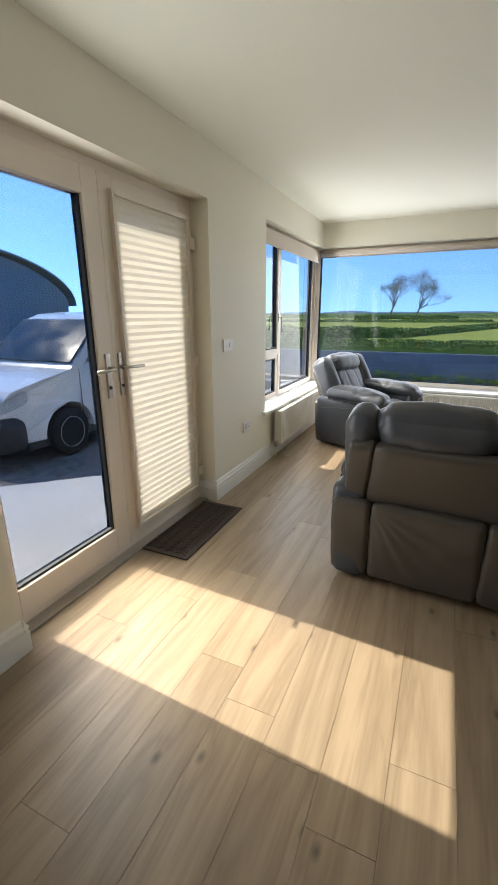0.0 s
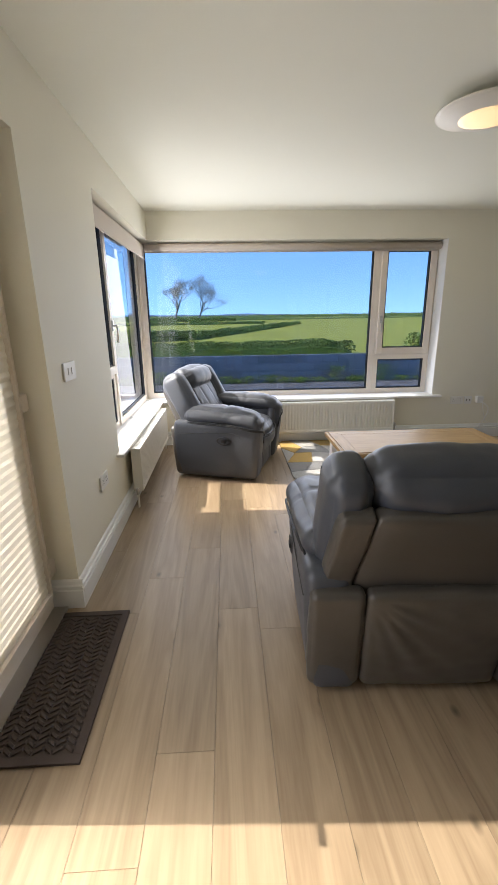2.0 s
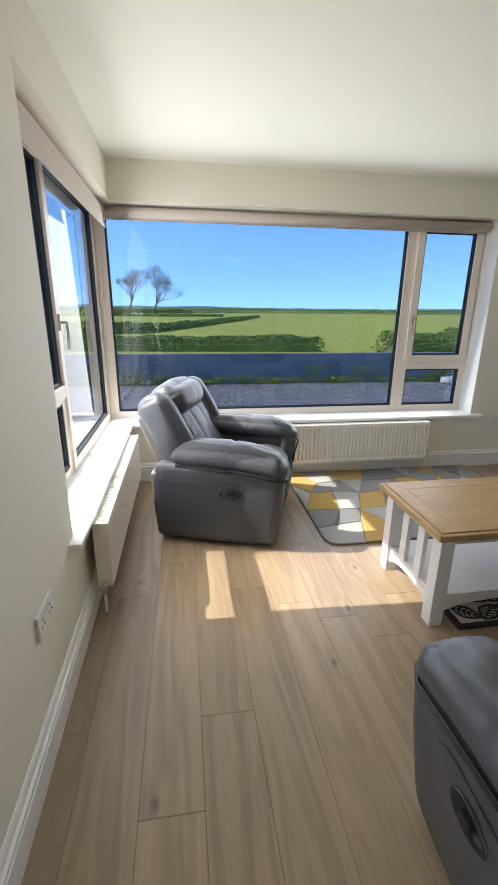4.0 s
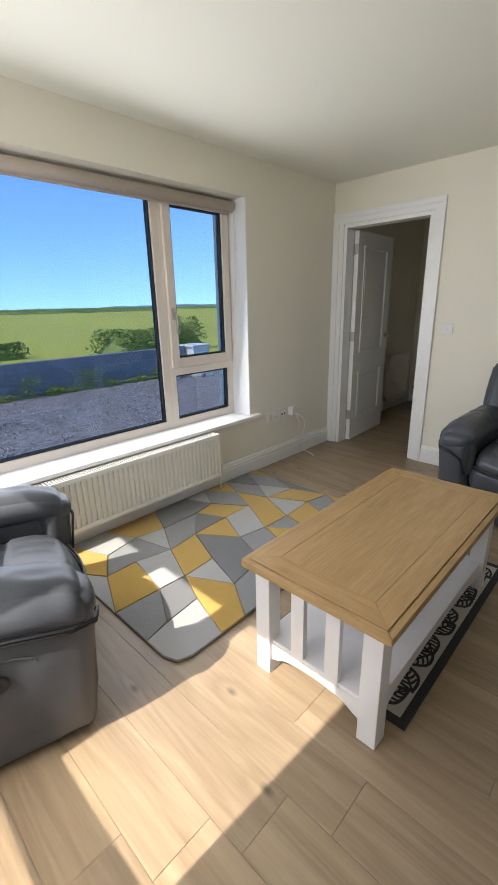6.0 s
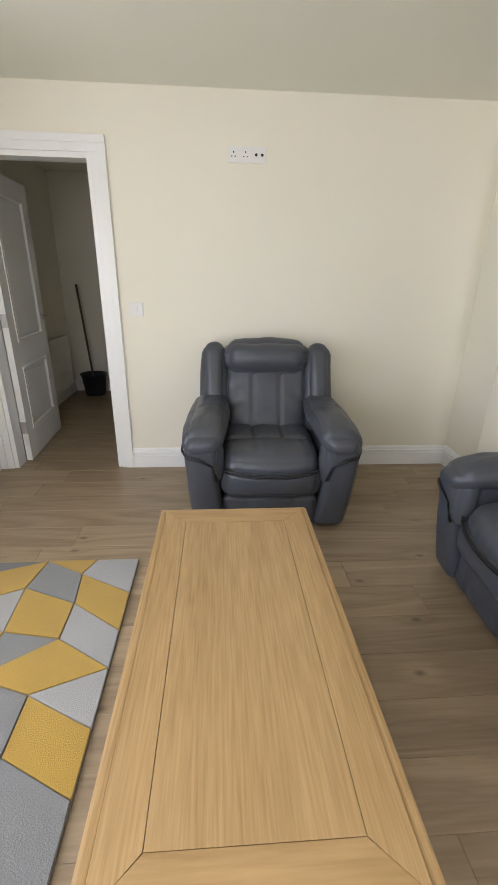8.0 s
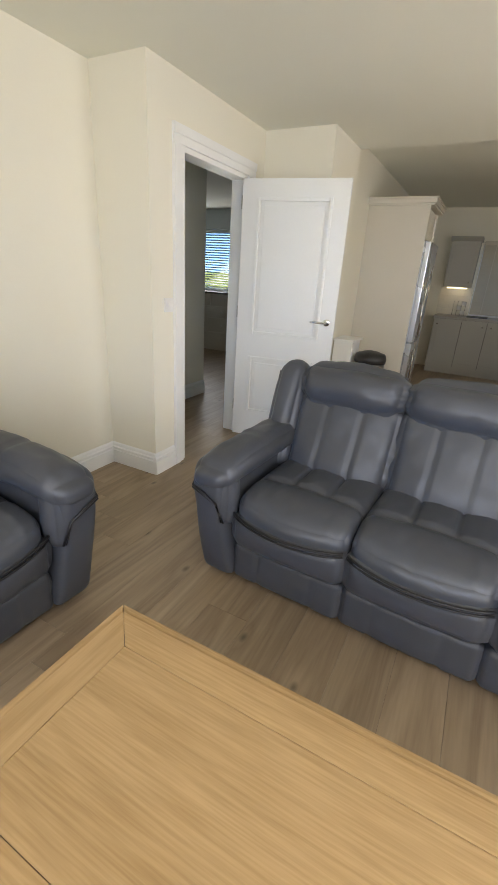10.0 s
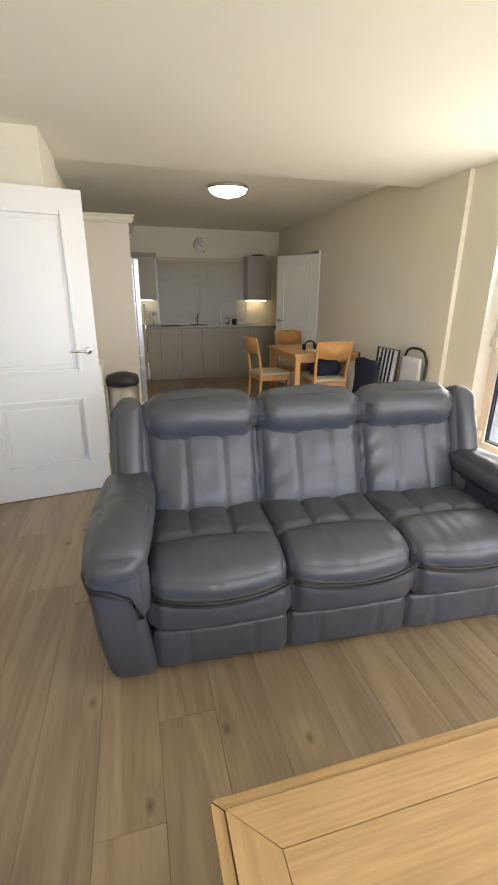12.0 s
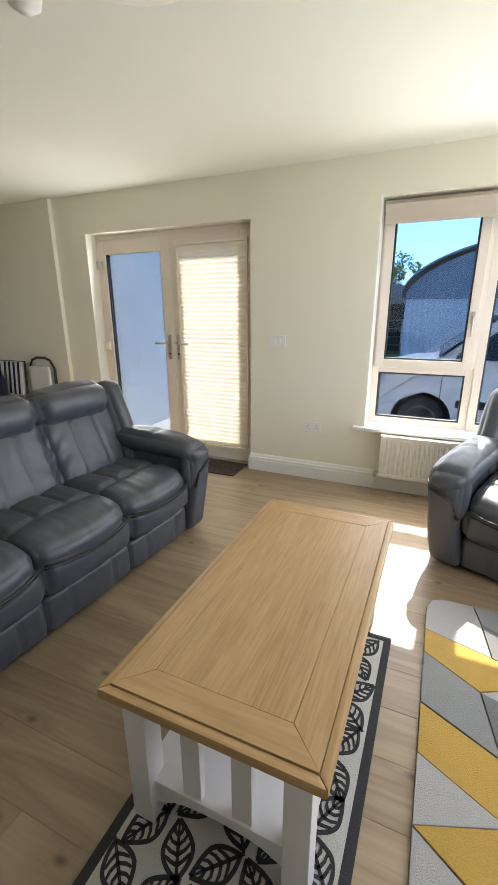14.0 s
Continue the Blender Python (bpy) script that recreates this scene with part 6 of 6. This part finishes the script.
def leaves(bm, rnd, n, place, size):
    """Small pointed leaf blades; place() gives each one its point."""
    for _ in range(n):
        c = Vector(place())
        u = Vector((rnd.gauss(0, 1), rnd.gauss(0, 1), rnd.gauss(0, 0.7))).normalized()
        w = u.cross(Vector((rnd.gauss(0, 1), rnd.gauss(0, 1), rnd.gauss(0, 1)))).normalized()
        s = size * rnd.uniform(0.6, 1.3)
        bm.faces.new([bm.verts.new(p) for p in (c - u * s, c + w * s * 0.45, c + u * s, c - w * s * 0.45)])


def hedge(name, label, a, b, h, w, n, size, seed, material=M_HEDGE, z0=None, gap=0.0):
    """A hedge from a to b: an uneven woody mass clothed in leaves."""
    rnd = random.Random(seed)
    a, b = Vector((*a, 0)), Vector((*b, 0))
    d = b - a
    side = Vector((-d.y, d.x, 0)).normalized()
    base = GZ if z0 is None else z0

    def top(u):
        return h * (0.78 + 0.30 * noise.noise(Vector((u * d.length * 0.30 + seed * 7, 0, 0))) + 0.16 * noise.noise(Vector((u * d.length * 1.3, seed, 0))))

    def place():
        while True:
            u = rnd.random()
            if gap and noise.noise(Vector((u * d.length * 0.11, seed * 3.3, 0))) > gap:
                continue
            hh = top(u)
            v = rnd.random() ** 0.6
            sgn = rnd.choice((-1, 1))
            wid = w * 0.5 * (1 - 0.55 * v ** 3) * rnd.uniform(0.5, 1.08)
            p = a + d * u + side * sgn * wid
            return (p.x, p.y, base + hh * v)
    bm = bmesh.new()
    leaves(bm, rnd, n, place, size)
    m = max(8, int(d.length / (h * 0.8)))
    rings = []
    for k in range(m + 1):
        u = k / m
        p = a + d * u
        hh = top(u) * 0.86 * (1 if 0 < k < m else 0.1)
        rings.append([bm.verts.new((p.x + side.x * s * w * q, p.y + side.y * s * w * q, base - 0.05 + hh * z)) for s, q, z in ((-1, 0.42, 0.0), (-1, 0.42, 0.6), (-1, 0.2, 1.0), (1, 0.2, 1.0), (1, 0.42, 0.6), (1, 0.42, 0.0))])
    for r0, r1 in zip(rings, rings[1:]):
        for q in range(5):
            bm.faces.new((r0[q], r0[q + 1], r1[q + 1], r1[q]))
    return tagged(link(name, bm, material), label, "hedge", kind="stuff")


hedge("hedge", "clipped green hedge beyond the block wall", (-22, 23.0), (5.3, 21.2), 0.80, 1.1, 15000, 0.075, 1)
hedge("hedge", "rough field hedge running uphill", (-4, 36), (-16, 30), 0.9, 1.6, 5000, 0.14, 2)
hedge("hedge", "rough field hedge running uphill", (-4, 36), (14, 92), 0.65, 1.8, 5000, 0.2, 3)
hedge("hedge", "rough field hedge", (-60, 46), (-6, 40), 0.8, 1.8, 6000, 0.18, 4)
hedge("hedge", "far field hedge", (-75, 95), (8, 100), 0.8, 2.2, 6000, 0.25, 5)
hedge("hedge", "hedge below the bare trees", (-30, 158), (2, 150), 1.6, 4.0, 4000, 0.4, 6)
hedge("hedge", "low bushes by the yard end", (6.5, 17.0), (11.5, 18.5), 1.35, 1.8, 5000, 0.07, 7, M_SPRING)
for k, (y, hh) in enumerate(((210, 1.6), (300, 2.0), (420, 2.6), (620, 3.6))):
    hedge("far_hedgerow", "far hedgerow on the flat pasture", (-y * 1.1, y), (y * 1.2, y * 1.04), hh, 6, 3500, hh * 0.28, 20 + k, z0=-0.6 - y * 0.0012, gap=0.18)
hedge("far_hedgerow", "far tree line", (-900, 900), (1100, 960), 6.0, 20, 4000, 1.8, 31, z0=-1.4)

# weeds along the wall
r5 = random.Random(5)
for k in range(26):
    x = -3.5 + 0.38 * k + r5.uniform(-0.2, 0.2)
    hh = r5.choice((0.12, 0.18, 0.20, 0.28, 0.50)) * r5.uniform(0.7, 1.2)
    bm = bmesh.new()
    leaves(bm, r5, int(90 + 250 * hh), lambda: (x + r5.gauss(0, 0.10 + 0.1 * hh), 12.38 + r5.gauss(0, 0.05), GZ + hh * r5.random() ** 0.8), 0.030)
    for q in range(3):
        xx = x + r5.uniform(-0.06, 0.06)
        vv = [bm.verts.new(p) for p in ((xx - 0.004, 12.38, GZ), (xx + 0.004, 12.38, GZ), (xx, 12.385, GZ + hh))]
        bm.faces.new(vv)
    tagged(link("weed_clump", bm, M_WEED), "yellow-green weeds at the foot of the wall", "weed", group="weeds along the wall")


def bare_tree(at, h, seed, lean=0.0):
    e = thing("bare_tree", "leafless tree on the skyline", "tree", group="bare trees on the skyline")
    rnd = random.Random(seed)
    bm = bmesh.new()
    trunk = bmesh.new()

    def limb(b, p, d, length, r, depth):
        n = 3
        q = p
        pts = [(p, r)]
        for k in range(n):
            d = (d + Vector((rnd.gauss(0, 0.13), rnd.gauss(0, 0.13), rnd.gauss(0.04, 0.08)))).normalized()
            q = q + d * length / n
            pts.append((q, r * (1 - 0.22 * (k + 1) / n)))
        sides = 6 if depth < 2 else 3
        rings = []
        for pt, rr in pts:
            u = d.cross(Vector((0.3, 0.9, 0.1))).normalized()
            w = d.cross(u)
            rings.append([b.verts.new(pt + rr * (math.cos(2 * math.pi * k / sides) * u + math.sin(2 * math.pi * k / sides) * w)) for k in range(sides)])
        for a, c in zip(rings, rings[1:]):
            for k in range(sides):
                b.faces.new((a[k], a[(k + 1) % sides], c[(k + 1) % sides], c[k]))
        if depth < 8:
            for _ in range(5 if not depth else 3 if depth in (2, 4, 6) else 2):
                t = rnd.uniform(0.55, 1.0)
                base = p.lerp(q, t) if t < 0.95 else q
                dd = (d + Vector((rnd.gauss(0, 0.44), rnd.gauss(0, 0.44), rnd.gauss(0.10, 0.18)))).normalized()
                limb(bm, base if depth else q, dd, length * rnd.uniform(0.70, 0.90), max(0.014, pts[-1][1] * 0.66), depth + 1)

    limb(trunk, Vector((0, 0, -0.3)), Vector((lean, 0, 1)).normalized(), h * 0.17, h * 0.018, 0)
    link("trunk", trunk, M_BARK, e, smooth=True)
    link("crown", bm, M_BARK, e, "fine bare branches")
    e.matrix_world = pose(*at)
    return e


bare_tree((-18.6, 158, -0.2), 23.0, 3, -0.05)
bare_tree((-10.3, 156, -0.2), 22.0, 8, 0.05)


def leafy_tree(at, h, seed):
    e = thing("leafy_tree", "spring-green tree behind the farm sheds", "tree", group="trees behind the sheds")
    rnd = random.Random(seed)
    rod("trunk", [(0, 0, -0.2), (0.05, 0, h * 0.25), (0.0, 0.1, h * 0.5)], [h * 0.035, h * 0.028, h * 0.015], M_BARK, e)
    for k in range(5):
        a = k * 1.3
        rod("limb", [(0, 0, h * (0.25 + 0.04 * k)), (math.cos(a) * h * 0.15, math.sin(a) * h * 0.15, h * 0.5), (math.cos(a) * h * 0.24, math.sin(a) * h * 0.24, h * 0.68)], [h * 0.015, h * 0.010, h * 0.004], M_BARK, e)
    cl = [(rnd.gauss(0, h * 0.17), rnd.gauss(0, h * 0.17), h * rnd.uniform(0.42, 0.92), h * rnd.uniform(0.07, 0.14)) for _ in range(26)]

    def place():
        c = rnd.choice(cl)
        d = Vector((rnd.gauss(0, 1), rnd.gauss(0, 1), rnd.gauss(0, 1))).normalized() * c[3] * rnd.uniform(0.6, 1.05)
        return (c[0] + d.x, c[1] + d.y, c[2] + d.z)
    bm = bmesh.new()
    leaves(bm, rnd, 4200, place, h * 0.020)
    link("crown", bm, M_SPRING, e, "loose spring-green crown")
    e.matrix_world = pose(*at)
    return e


for k in range(5):
    leafy_tree((-34 - 2.5 * (k % 2), -6.0 + 3.2 * k, GZ), 4.6 + 0.5 * (k % 3), 40 + k)
leafy_tree((-24, 19.5, GZ), 4.6, 50)

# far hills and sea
# distance haze is put into the hills' blue colour
M_HILL = mat("haze_blue_hill", (0.20, 0.27, 0.36), 1.0, grain=0.01, vary=0.1, stain=0.002, stain_amt=0.1, bump=0.0)
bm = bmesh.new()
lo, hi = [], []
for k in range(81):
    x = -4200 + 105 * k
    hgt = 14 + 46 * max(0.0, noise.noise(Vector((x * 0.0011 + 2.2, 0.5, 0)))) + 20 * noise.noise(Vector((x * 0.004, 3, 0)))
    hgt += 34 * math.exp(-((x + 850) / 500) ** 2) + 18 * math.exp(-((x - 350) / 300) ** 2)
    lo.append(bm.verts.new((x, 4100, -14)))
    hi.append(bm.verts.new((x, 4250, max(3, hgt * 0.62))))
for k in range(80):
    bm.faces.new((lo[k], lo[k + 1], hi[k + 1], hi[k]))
tagged(link("backdrop_hills", bm, M_HILL, smooth=True), "low hills on the horizon, painted blue for haze", "hills", kind="structure")


# van
M_VAN = mat("white_van_paint", (0.80, 0.81, 0.82), 0.25, grain=20, vary=0.01, stain=2, stain_amt=0.03, bump=0.0, coat=0.5)
M_VGLASS = mat("dark_tinted_glass", (0.03, 0.05, 0.075), 0.08, grain=10, vary=0.05, bump=0.0, spec=0.25)
M_TYRE = mat("black_tyre", (0.018, 0.018, 0.018), 0.85, grain=60, bump=0.3)
M_TRIM = mat("black_bumper_plastic", (0.028, 0.029, 0.031), 0.6, grain=60, bump=0.1)


def van():
    """Nose at y = 0, length towards +y, near side at x = 0, far side at x = -1.8, wheels on z = 0."""
    e = thing("van", "white small panel van parked on the gravel", "van")
    prof = [(0.02, 0.30), (-0.02, 0.55), (0.04, 0.78), (0.18, 0.93), (0.55, 1.03), (1.00, 1.10), (1.72, 1.68), (1.95, 1.77), (2.4, 1.81), (4.05, 1.80), (4.25, 1.72), (4.36, 1.2), (4.38, 0.30)]
    arch = [(u * 0.39, 0.31 + 0.39 * v) for u, v in [(math.cos(a), math.sin(a)) for a in [math.pi * k / 12 for k in range(13)]]]
    low = [(3.65 + a, max(0.30, z)) for a, z in arch] + [(0.90 + a, max(0.30, z)) for a, z in arch]
    outline = prof + low
    bm = bmesh.new()

    def inx(z, y):
        t = max(0.0, z - 1.05)
        nose = max(0.0, 0.35 - y) * 0.45
        return 0.03 + 0.17 * t + nose
    near = [bm.verts.new((-inx(z, y), y, z)) for y, z in outline]
    far = [bm.verts.new((-1.8 + inx(z, y), y, z)) for y, z in outline]
    bm.faces.new(near[::-1])
    bm.faces.new(far)
    m = len(outline)
    for k in range(m):
        bm.faces.new((near[k], near[(k + 1) % m], far[(k + 1) % m], far[k]))
    bmesh.ops.triangulate(bm, faces=[f for f in bm.faces if len(f.verts) > 4])
    body = link("body", bm, M_VAN, e)
    mod = body.modifiers.new("soft", "BEVEL")
    mod.width, mod.segments, mod.limit_method, mod.angle_limit = 0.045, 3, "ANGLE", radians(35)
    # windscreen
    bm = bmesh.new()
    vs = [bm.verts.new(p) for p in ((-0.09, 1.06, 1.17), (-1.71, 1.06, 1.17), (-1.62, 1.70, 1.685), (-0.18, 1.70, 1.685))]
    f = bm.faces.new(vs)
    ex = bmesh.ops.extrude_face_region(bm, geom=[f])
    bmesh.ops.translate(bm, verts=[v for v in ex["geom"] if isinstance(v, bmesh.types.BMVert)], vec=(0, -0.014, 0.016))
    link("windscreen", bm, M_VGLASS, e)
    rod("wiper", [(-0.35, 1.06, 1.19), (-1.2, 1.10, 1.21)], 0.012, M_TRIM, e)
    for s, x in ((1, 0.0), (-1, -1.8)):
        bm = bmesh.new()
        q = [(1.28, 1.16), (1.80, 1.60), (2.35, 1.62), (2.35, 1.14)]
        vv = [bm.verts.new((x - s * (inx(z, y) - 0.006), y, z)) for y, z in q]
        f = bm.faces.new(vv)
        ex = bmesh.ops.extrude_face_region(bm, geom=[f])
        bmesh.ops.translate(bm, verts=[v for v in ex["geom"] if isinstance(v, bmesh.types.BMVert)], vec=(-s * 0.02, 0, 0))
        link("side_window", bm, M_VGLASS, e)
        cushion("door_mirror", (0.16, 0.12, 0.18), (x + s * 0.10, 1.32, 1.16), M_TRIM, e, r=0.05, puff=0.01, n=8, wrinkle=0)
        rod("door_seam", [(x - s * 0.026, 1.12, 0.40), (x - s * 0.026, 1.12, 1.10)], 0.005, M_TRIM, e, n=5)
        rod("door_seam", [(x - s * 0.026, 2.40, 0.40), (x - s * 0.026, 2.40, 1.10)], 0.005, M_TRIM, e, n=5)
        boxes("side_rub_strip", [(x - s * 0.03 - 0.012, x - s * 0.03 + 0.012, 1.32, 3.22, 0.52, 0.62)], M_TRIM, e, bevel=0.006)
        box("door_handle", (x - s * 0.03 - 0.015, x - s * 0.03 + 0.015, 2.15, 2.32, 0.95, 0.99), M_TRIM, e, bevel=0.006)
        hl = cushion("headlight", (0.30, 0.42, 0.17), (x - s * 0.24, 0.22, 0.80), glass_mat("lamp_lens", (0.85, 0.9, 0.95), 0.05) if s > 0 else bpy.data.materials["lamp_lens"], e, "clear headlight", r=0.07, puff=0.01, n=8, wrinkle=0, rot=(22, 0, -s * 28))
        lathe("reflector", [(0, 0), (0.05, 0.01), (0.07, 0.05), (0, 0.05)], M_CHROME, hl, n=16).matrix_basis = pose(x - s * 0.24, 0.24, 0.80, 100, 0, 0)
        for y in (0.90, 3.65):
            t = lathe("wheel", [(0.19, -0.10), (0.285, -0.10), (0.31, -0.075), (0.312, 0.0), (0.31, 0.075), (0.285, 0.10), (0.19, 0.10)], M_TYRE, e, n=36)
            t.matrix_basis = pose(x - s * 0.12, y, 0.312, 0, s * 90, 0)
            lathe("rim", [(0, 0.06), (0.055, 0.075), (0.10, 0.06), (0.15, 0.075), (0.185, 0.085), (0.195, 0.11), (0.20, 0.10), (0.20, 0.05), (0, 0.05)], M_STEEL, t, "grey steel rim", n=32)
            for k in range(10):
                a = 2 * math.pi * k / 10
                lathe("rim_hole", [(0, 0.060), (0.018, 0.060), (0.018, 0.072), (0, 0.072)], M_DARK, t, n=8, centre=(0.125 * math.cos(a), 0.125 * math.sin(a), 0.0))
    cushion("bumper", (1.78, 0.36, 0.38), (-0.9, 0.10, 0.44), M_TRIM, e, r=0.10, puff=0.03, n=12, wrinkle=0)
    boxes("grille", [(-1.35, -0.45, -0.10, -0.04, 0.62, 0.72)], M_TRIM, e, bevel=0.01)
    box("number_plate", (-1.16, -0.64, -0.125, -0.105, 0.44, 0.55), M_PLASTIC, e, bevel=0.004)
    boxes("underbody", [(-1.7, -0.1, 0.3, 4.2, 0.20, 0.32)], M_TRIM, e)
    e.matrix_world = pose(-4.28, 2.97, GZ + 0.004, 0, 0, 0)
    return e


van()

# round-roofed farm shed
M_TIN = mat("blue_grey_corrugated_iron", (0.22, 0.27, 0.33), 0.55, grain=6, vary=0.15, stain=0.7, stain_amt=0.2, bump=0.1)
M_TINPALE = mat("pale_corrugated_iron", (0.66, 0.68, 0.68), 0.55, grain=6, vary=0.12, stain=0.8, stain_amt=0.15, bump=0.1)
M_RUST = mat("rusty_grey_roof", (0.30, 0.25, 0.22), 0.7, grain=3, vary=0.2, stain=0.6, stain_amt=0.3, bump=0.1)


def corrugated(name, y0, y1, x, zlo, ztop, material, parent, pitch=0.16, side=1):
    """A ribbed sheet facing +x; ztop(y) gives its upper edge."""
    bm = bmesh.new()
    n = int((y1 - y0) / pitch * 4)
    lo, hi = [], []
    for k in range(n + 1):
        y = y0 + (y1 - y0) * k / n
        dx = 0.035 * math.sin(2 * math.pi * (y - y0) / pitch)
        lo.append(bm.verts.new((x + dx, y, zlo)))
        hi.append(bm.verts.new((x + dx, y, ztop(y))))
    for k in range(n):
        bm.faces.new((lo[k], lo[k + 1], hi[k + 1], hi[k]))
    return link(name, bm, material, parent, smooth=True)


sh = thing("farm_shed", "large round-roofed blue-grey corrugated iron shed", "shed")
yc, hw, ez, rise, sx = 8.0, 5.3, 1.70, 1.85, -14.0


def arc(y):
    return ez + rise * math.sqrt(max(0.0, 1 - ((y - yc) / hw) ** 2)) ** 1.15


corrugated("gable_sheet", yc - hw + 0.05, yc + hw - 0.05, sx, ez - 0.05, lambda y: arc(y) - 0.02, M_TIN, sh)
corrugated("lower_sheet", yc - hw + 0.05, yc - 1.4, sx - 0.02, GZ, lambda y: ez, M_TINPALE, sh)
corrugated("lower_sheet", yc + 0.8, yc + hw - 0.05, sx - 0.02, GZ, lambda y: ez, M_TIN, sh)
# solid black box stands in for the shade inside the shed
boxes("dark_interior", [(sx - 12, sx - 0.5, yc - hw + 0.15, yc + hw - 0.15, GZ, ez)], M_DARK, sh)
bm = bmesh.new()
rings = []
for xx in (sx + 0.25, sx - 12):
    for off in (0.0, 0.06):
        rings.append([bm.verts.new((xx, yc - (hw + 0.1) * math.cos(math.pi * k / 40), ez + off + (rise + 0.03) * math.sin(math.pi * k / 40))) for k in range(41)])
for a, b in ((0, 2), (1, 3), (0, 1), (2, 3)):
    for k in range(40):
        bm.faces.new((rings[a][k], rings[a][k + 1], rings[b][k + 1], rings[b][k]))
link("roof", bm, M_TIN, sh, smooth=False)
s2 = thing("old_shed", "old open shed with a rusty curved roof", "shed")
bm = bmesh.new()
rings = [[bm.verts.new((xx, 1.0 - 2.3 * math.cos(math.pi * k / 24), 1.55 + 0.85 * math.sin(math.pi * k / 24))) for k in range(25)] for xx in (-17.5, -24)]
for k in range(24):
    bm.faces.new((rings[0][k], rings[0][k + 1], rings[1][k + 1], rings[1][k]))
bm.faces.new(rings[0])
link("roof", bm, M_RUST, s2)
# the open bay's shade is a filled black box
boxes("dark_bay", [(-24, -18.0, -1.2, 3.2, GZ, 1.55)], M_DARK, s2)
for y in (-1.25, 1.0, 2.6):
    box("post", (-17.7, -17.55, y, y + 0.15, GZ, 1.55), M_BARK, s2)
gt = thing("field_gate", "grey tubular steel gate before the old shed", "gate")
for z in (0.0, 0.3, 0.6, 0.9, 1.2):
    rod("rail", [(-15.5, -1.6, GZ + 0.15 + z), (-15.5, 2.6, GZ + 0.15 + z)], 0.03, M_STEEL, gt, n=6)
for y in (-1.6, 0.5, 2.6):
    rod("upright", [(-15.5, y, GZ), (-15.5, y, GZ + 1.4)], 0.03, M_STEEL, gt, n=6)

# ---- floor planks ----
PW, PL = 0.192, 1.285
_planks = {}


def plank(x, y0, y1):
    key = round(y1 - y0, 4)
    if key not in _planks:
        bm = bmesh.new()
        add_box(bm, 0.0004, PW - 0.0004, 0.0004, key - 0.0004, -0.012, 0.0)
        ed = [q for q in bm.edges if all(v.co.z > -0.001 for v in q.verts)]
        bmesh.ops.bevel(bm, geom=ed, offset=0.0007, segments=1, affect="EDGES")
        me = bpy.data.meshes.new("plank")
        bm.to_mesh(me)
        bm.free()
        me.materials.append(M_FLOOR)
        _planks[key] = me
    ob = new("plank", _planks[key])
    ob.location = (x, y0, 0)
    ob.parent = FLOOR


rnd = random.Random(11)
x = XO + 0.27
col = 0
while x < 6.0:
    lo, hi = (YK, 5.34) if x < XE else (-3.1, 5.5)
    y = lo - rnd.choice((0.0, 0.43, 0.86)) - 0.15 * (col % 3)
    while y < hi:
        a, b = max(y, lo), min(y + PL, hi)
        if b - a > 0.05 and not (x > XE and 1.35 < (a + b) / 2 < 3.9):
            plank(x, a, b)
        y += PL
    x += PW
    col += 1
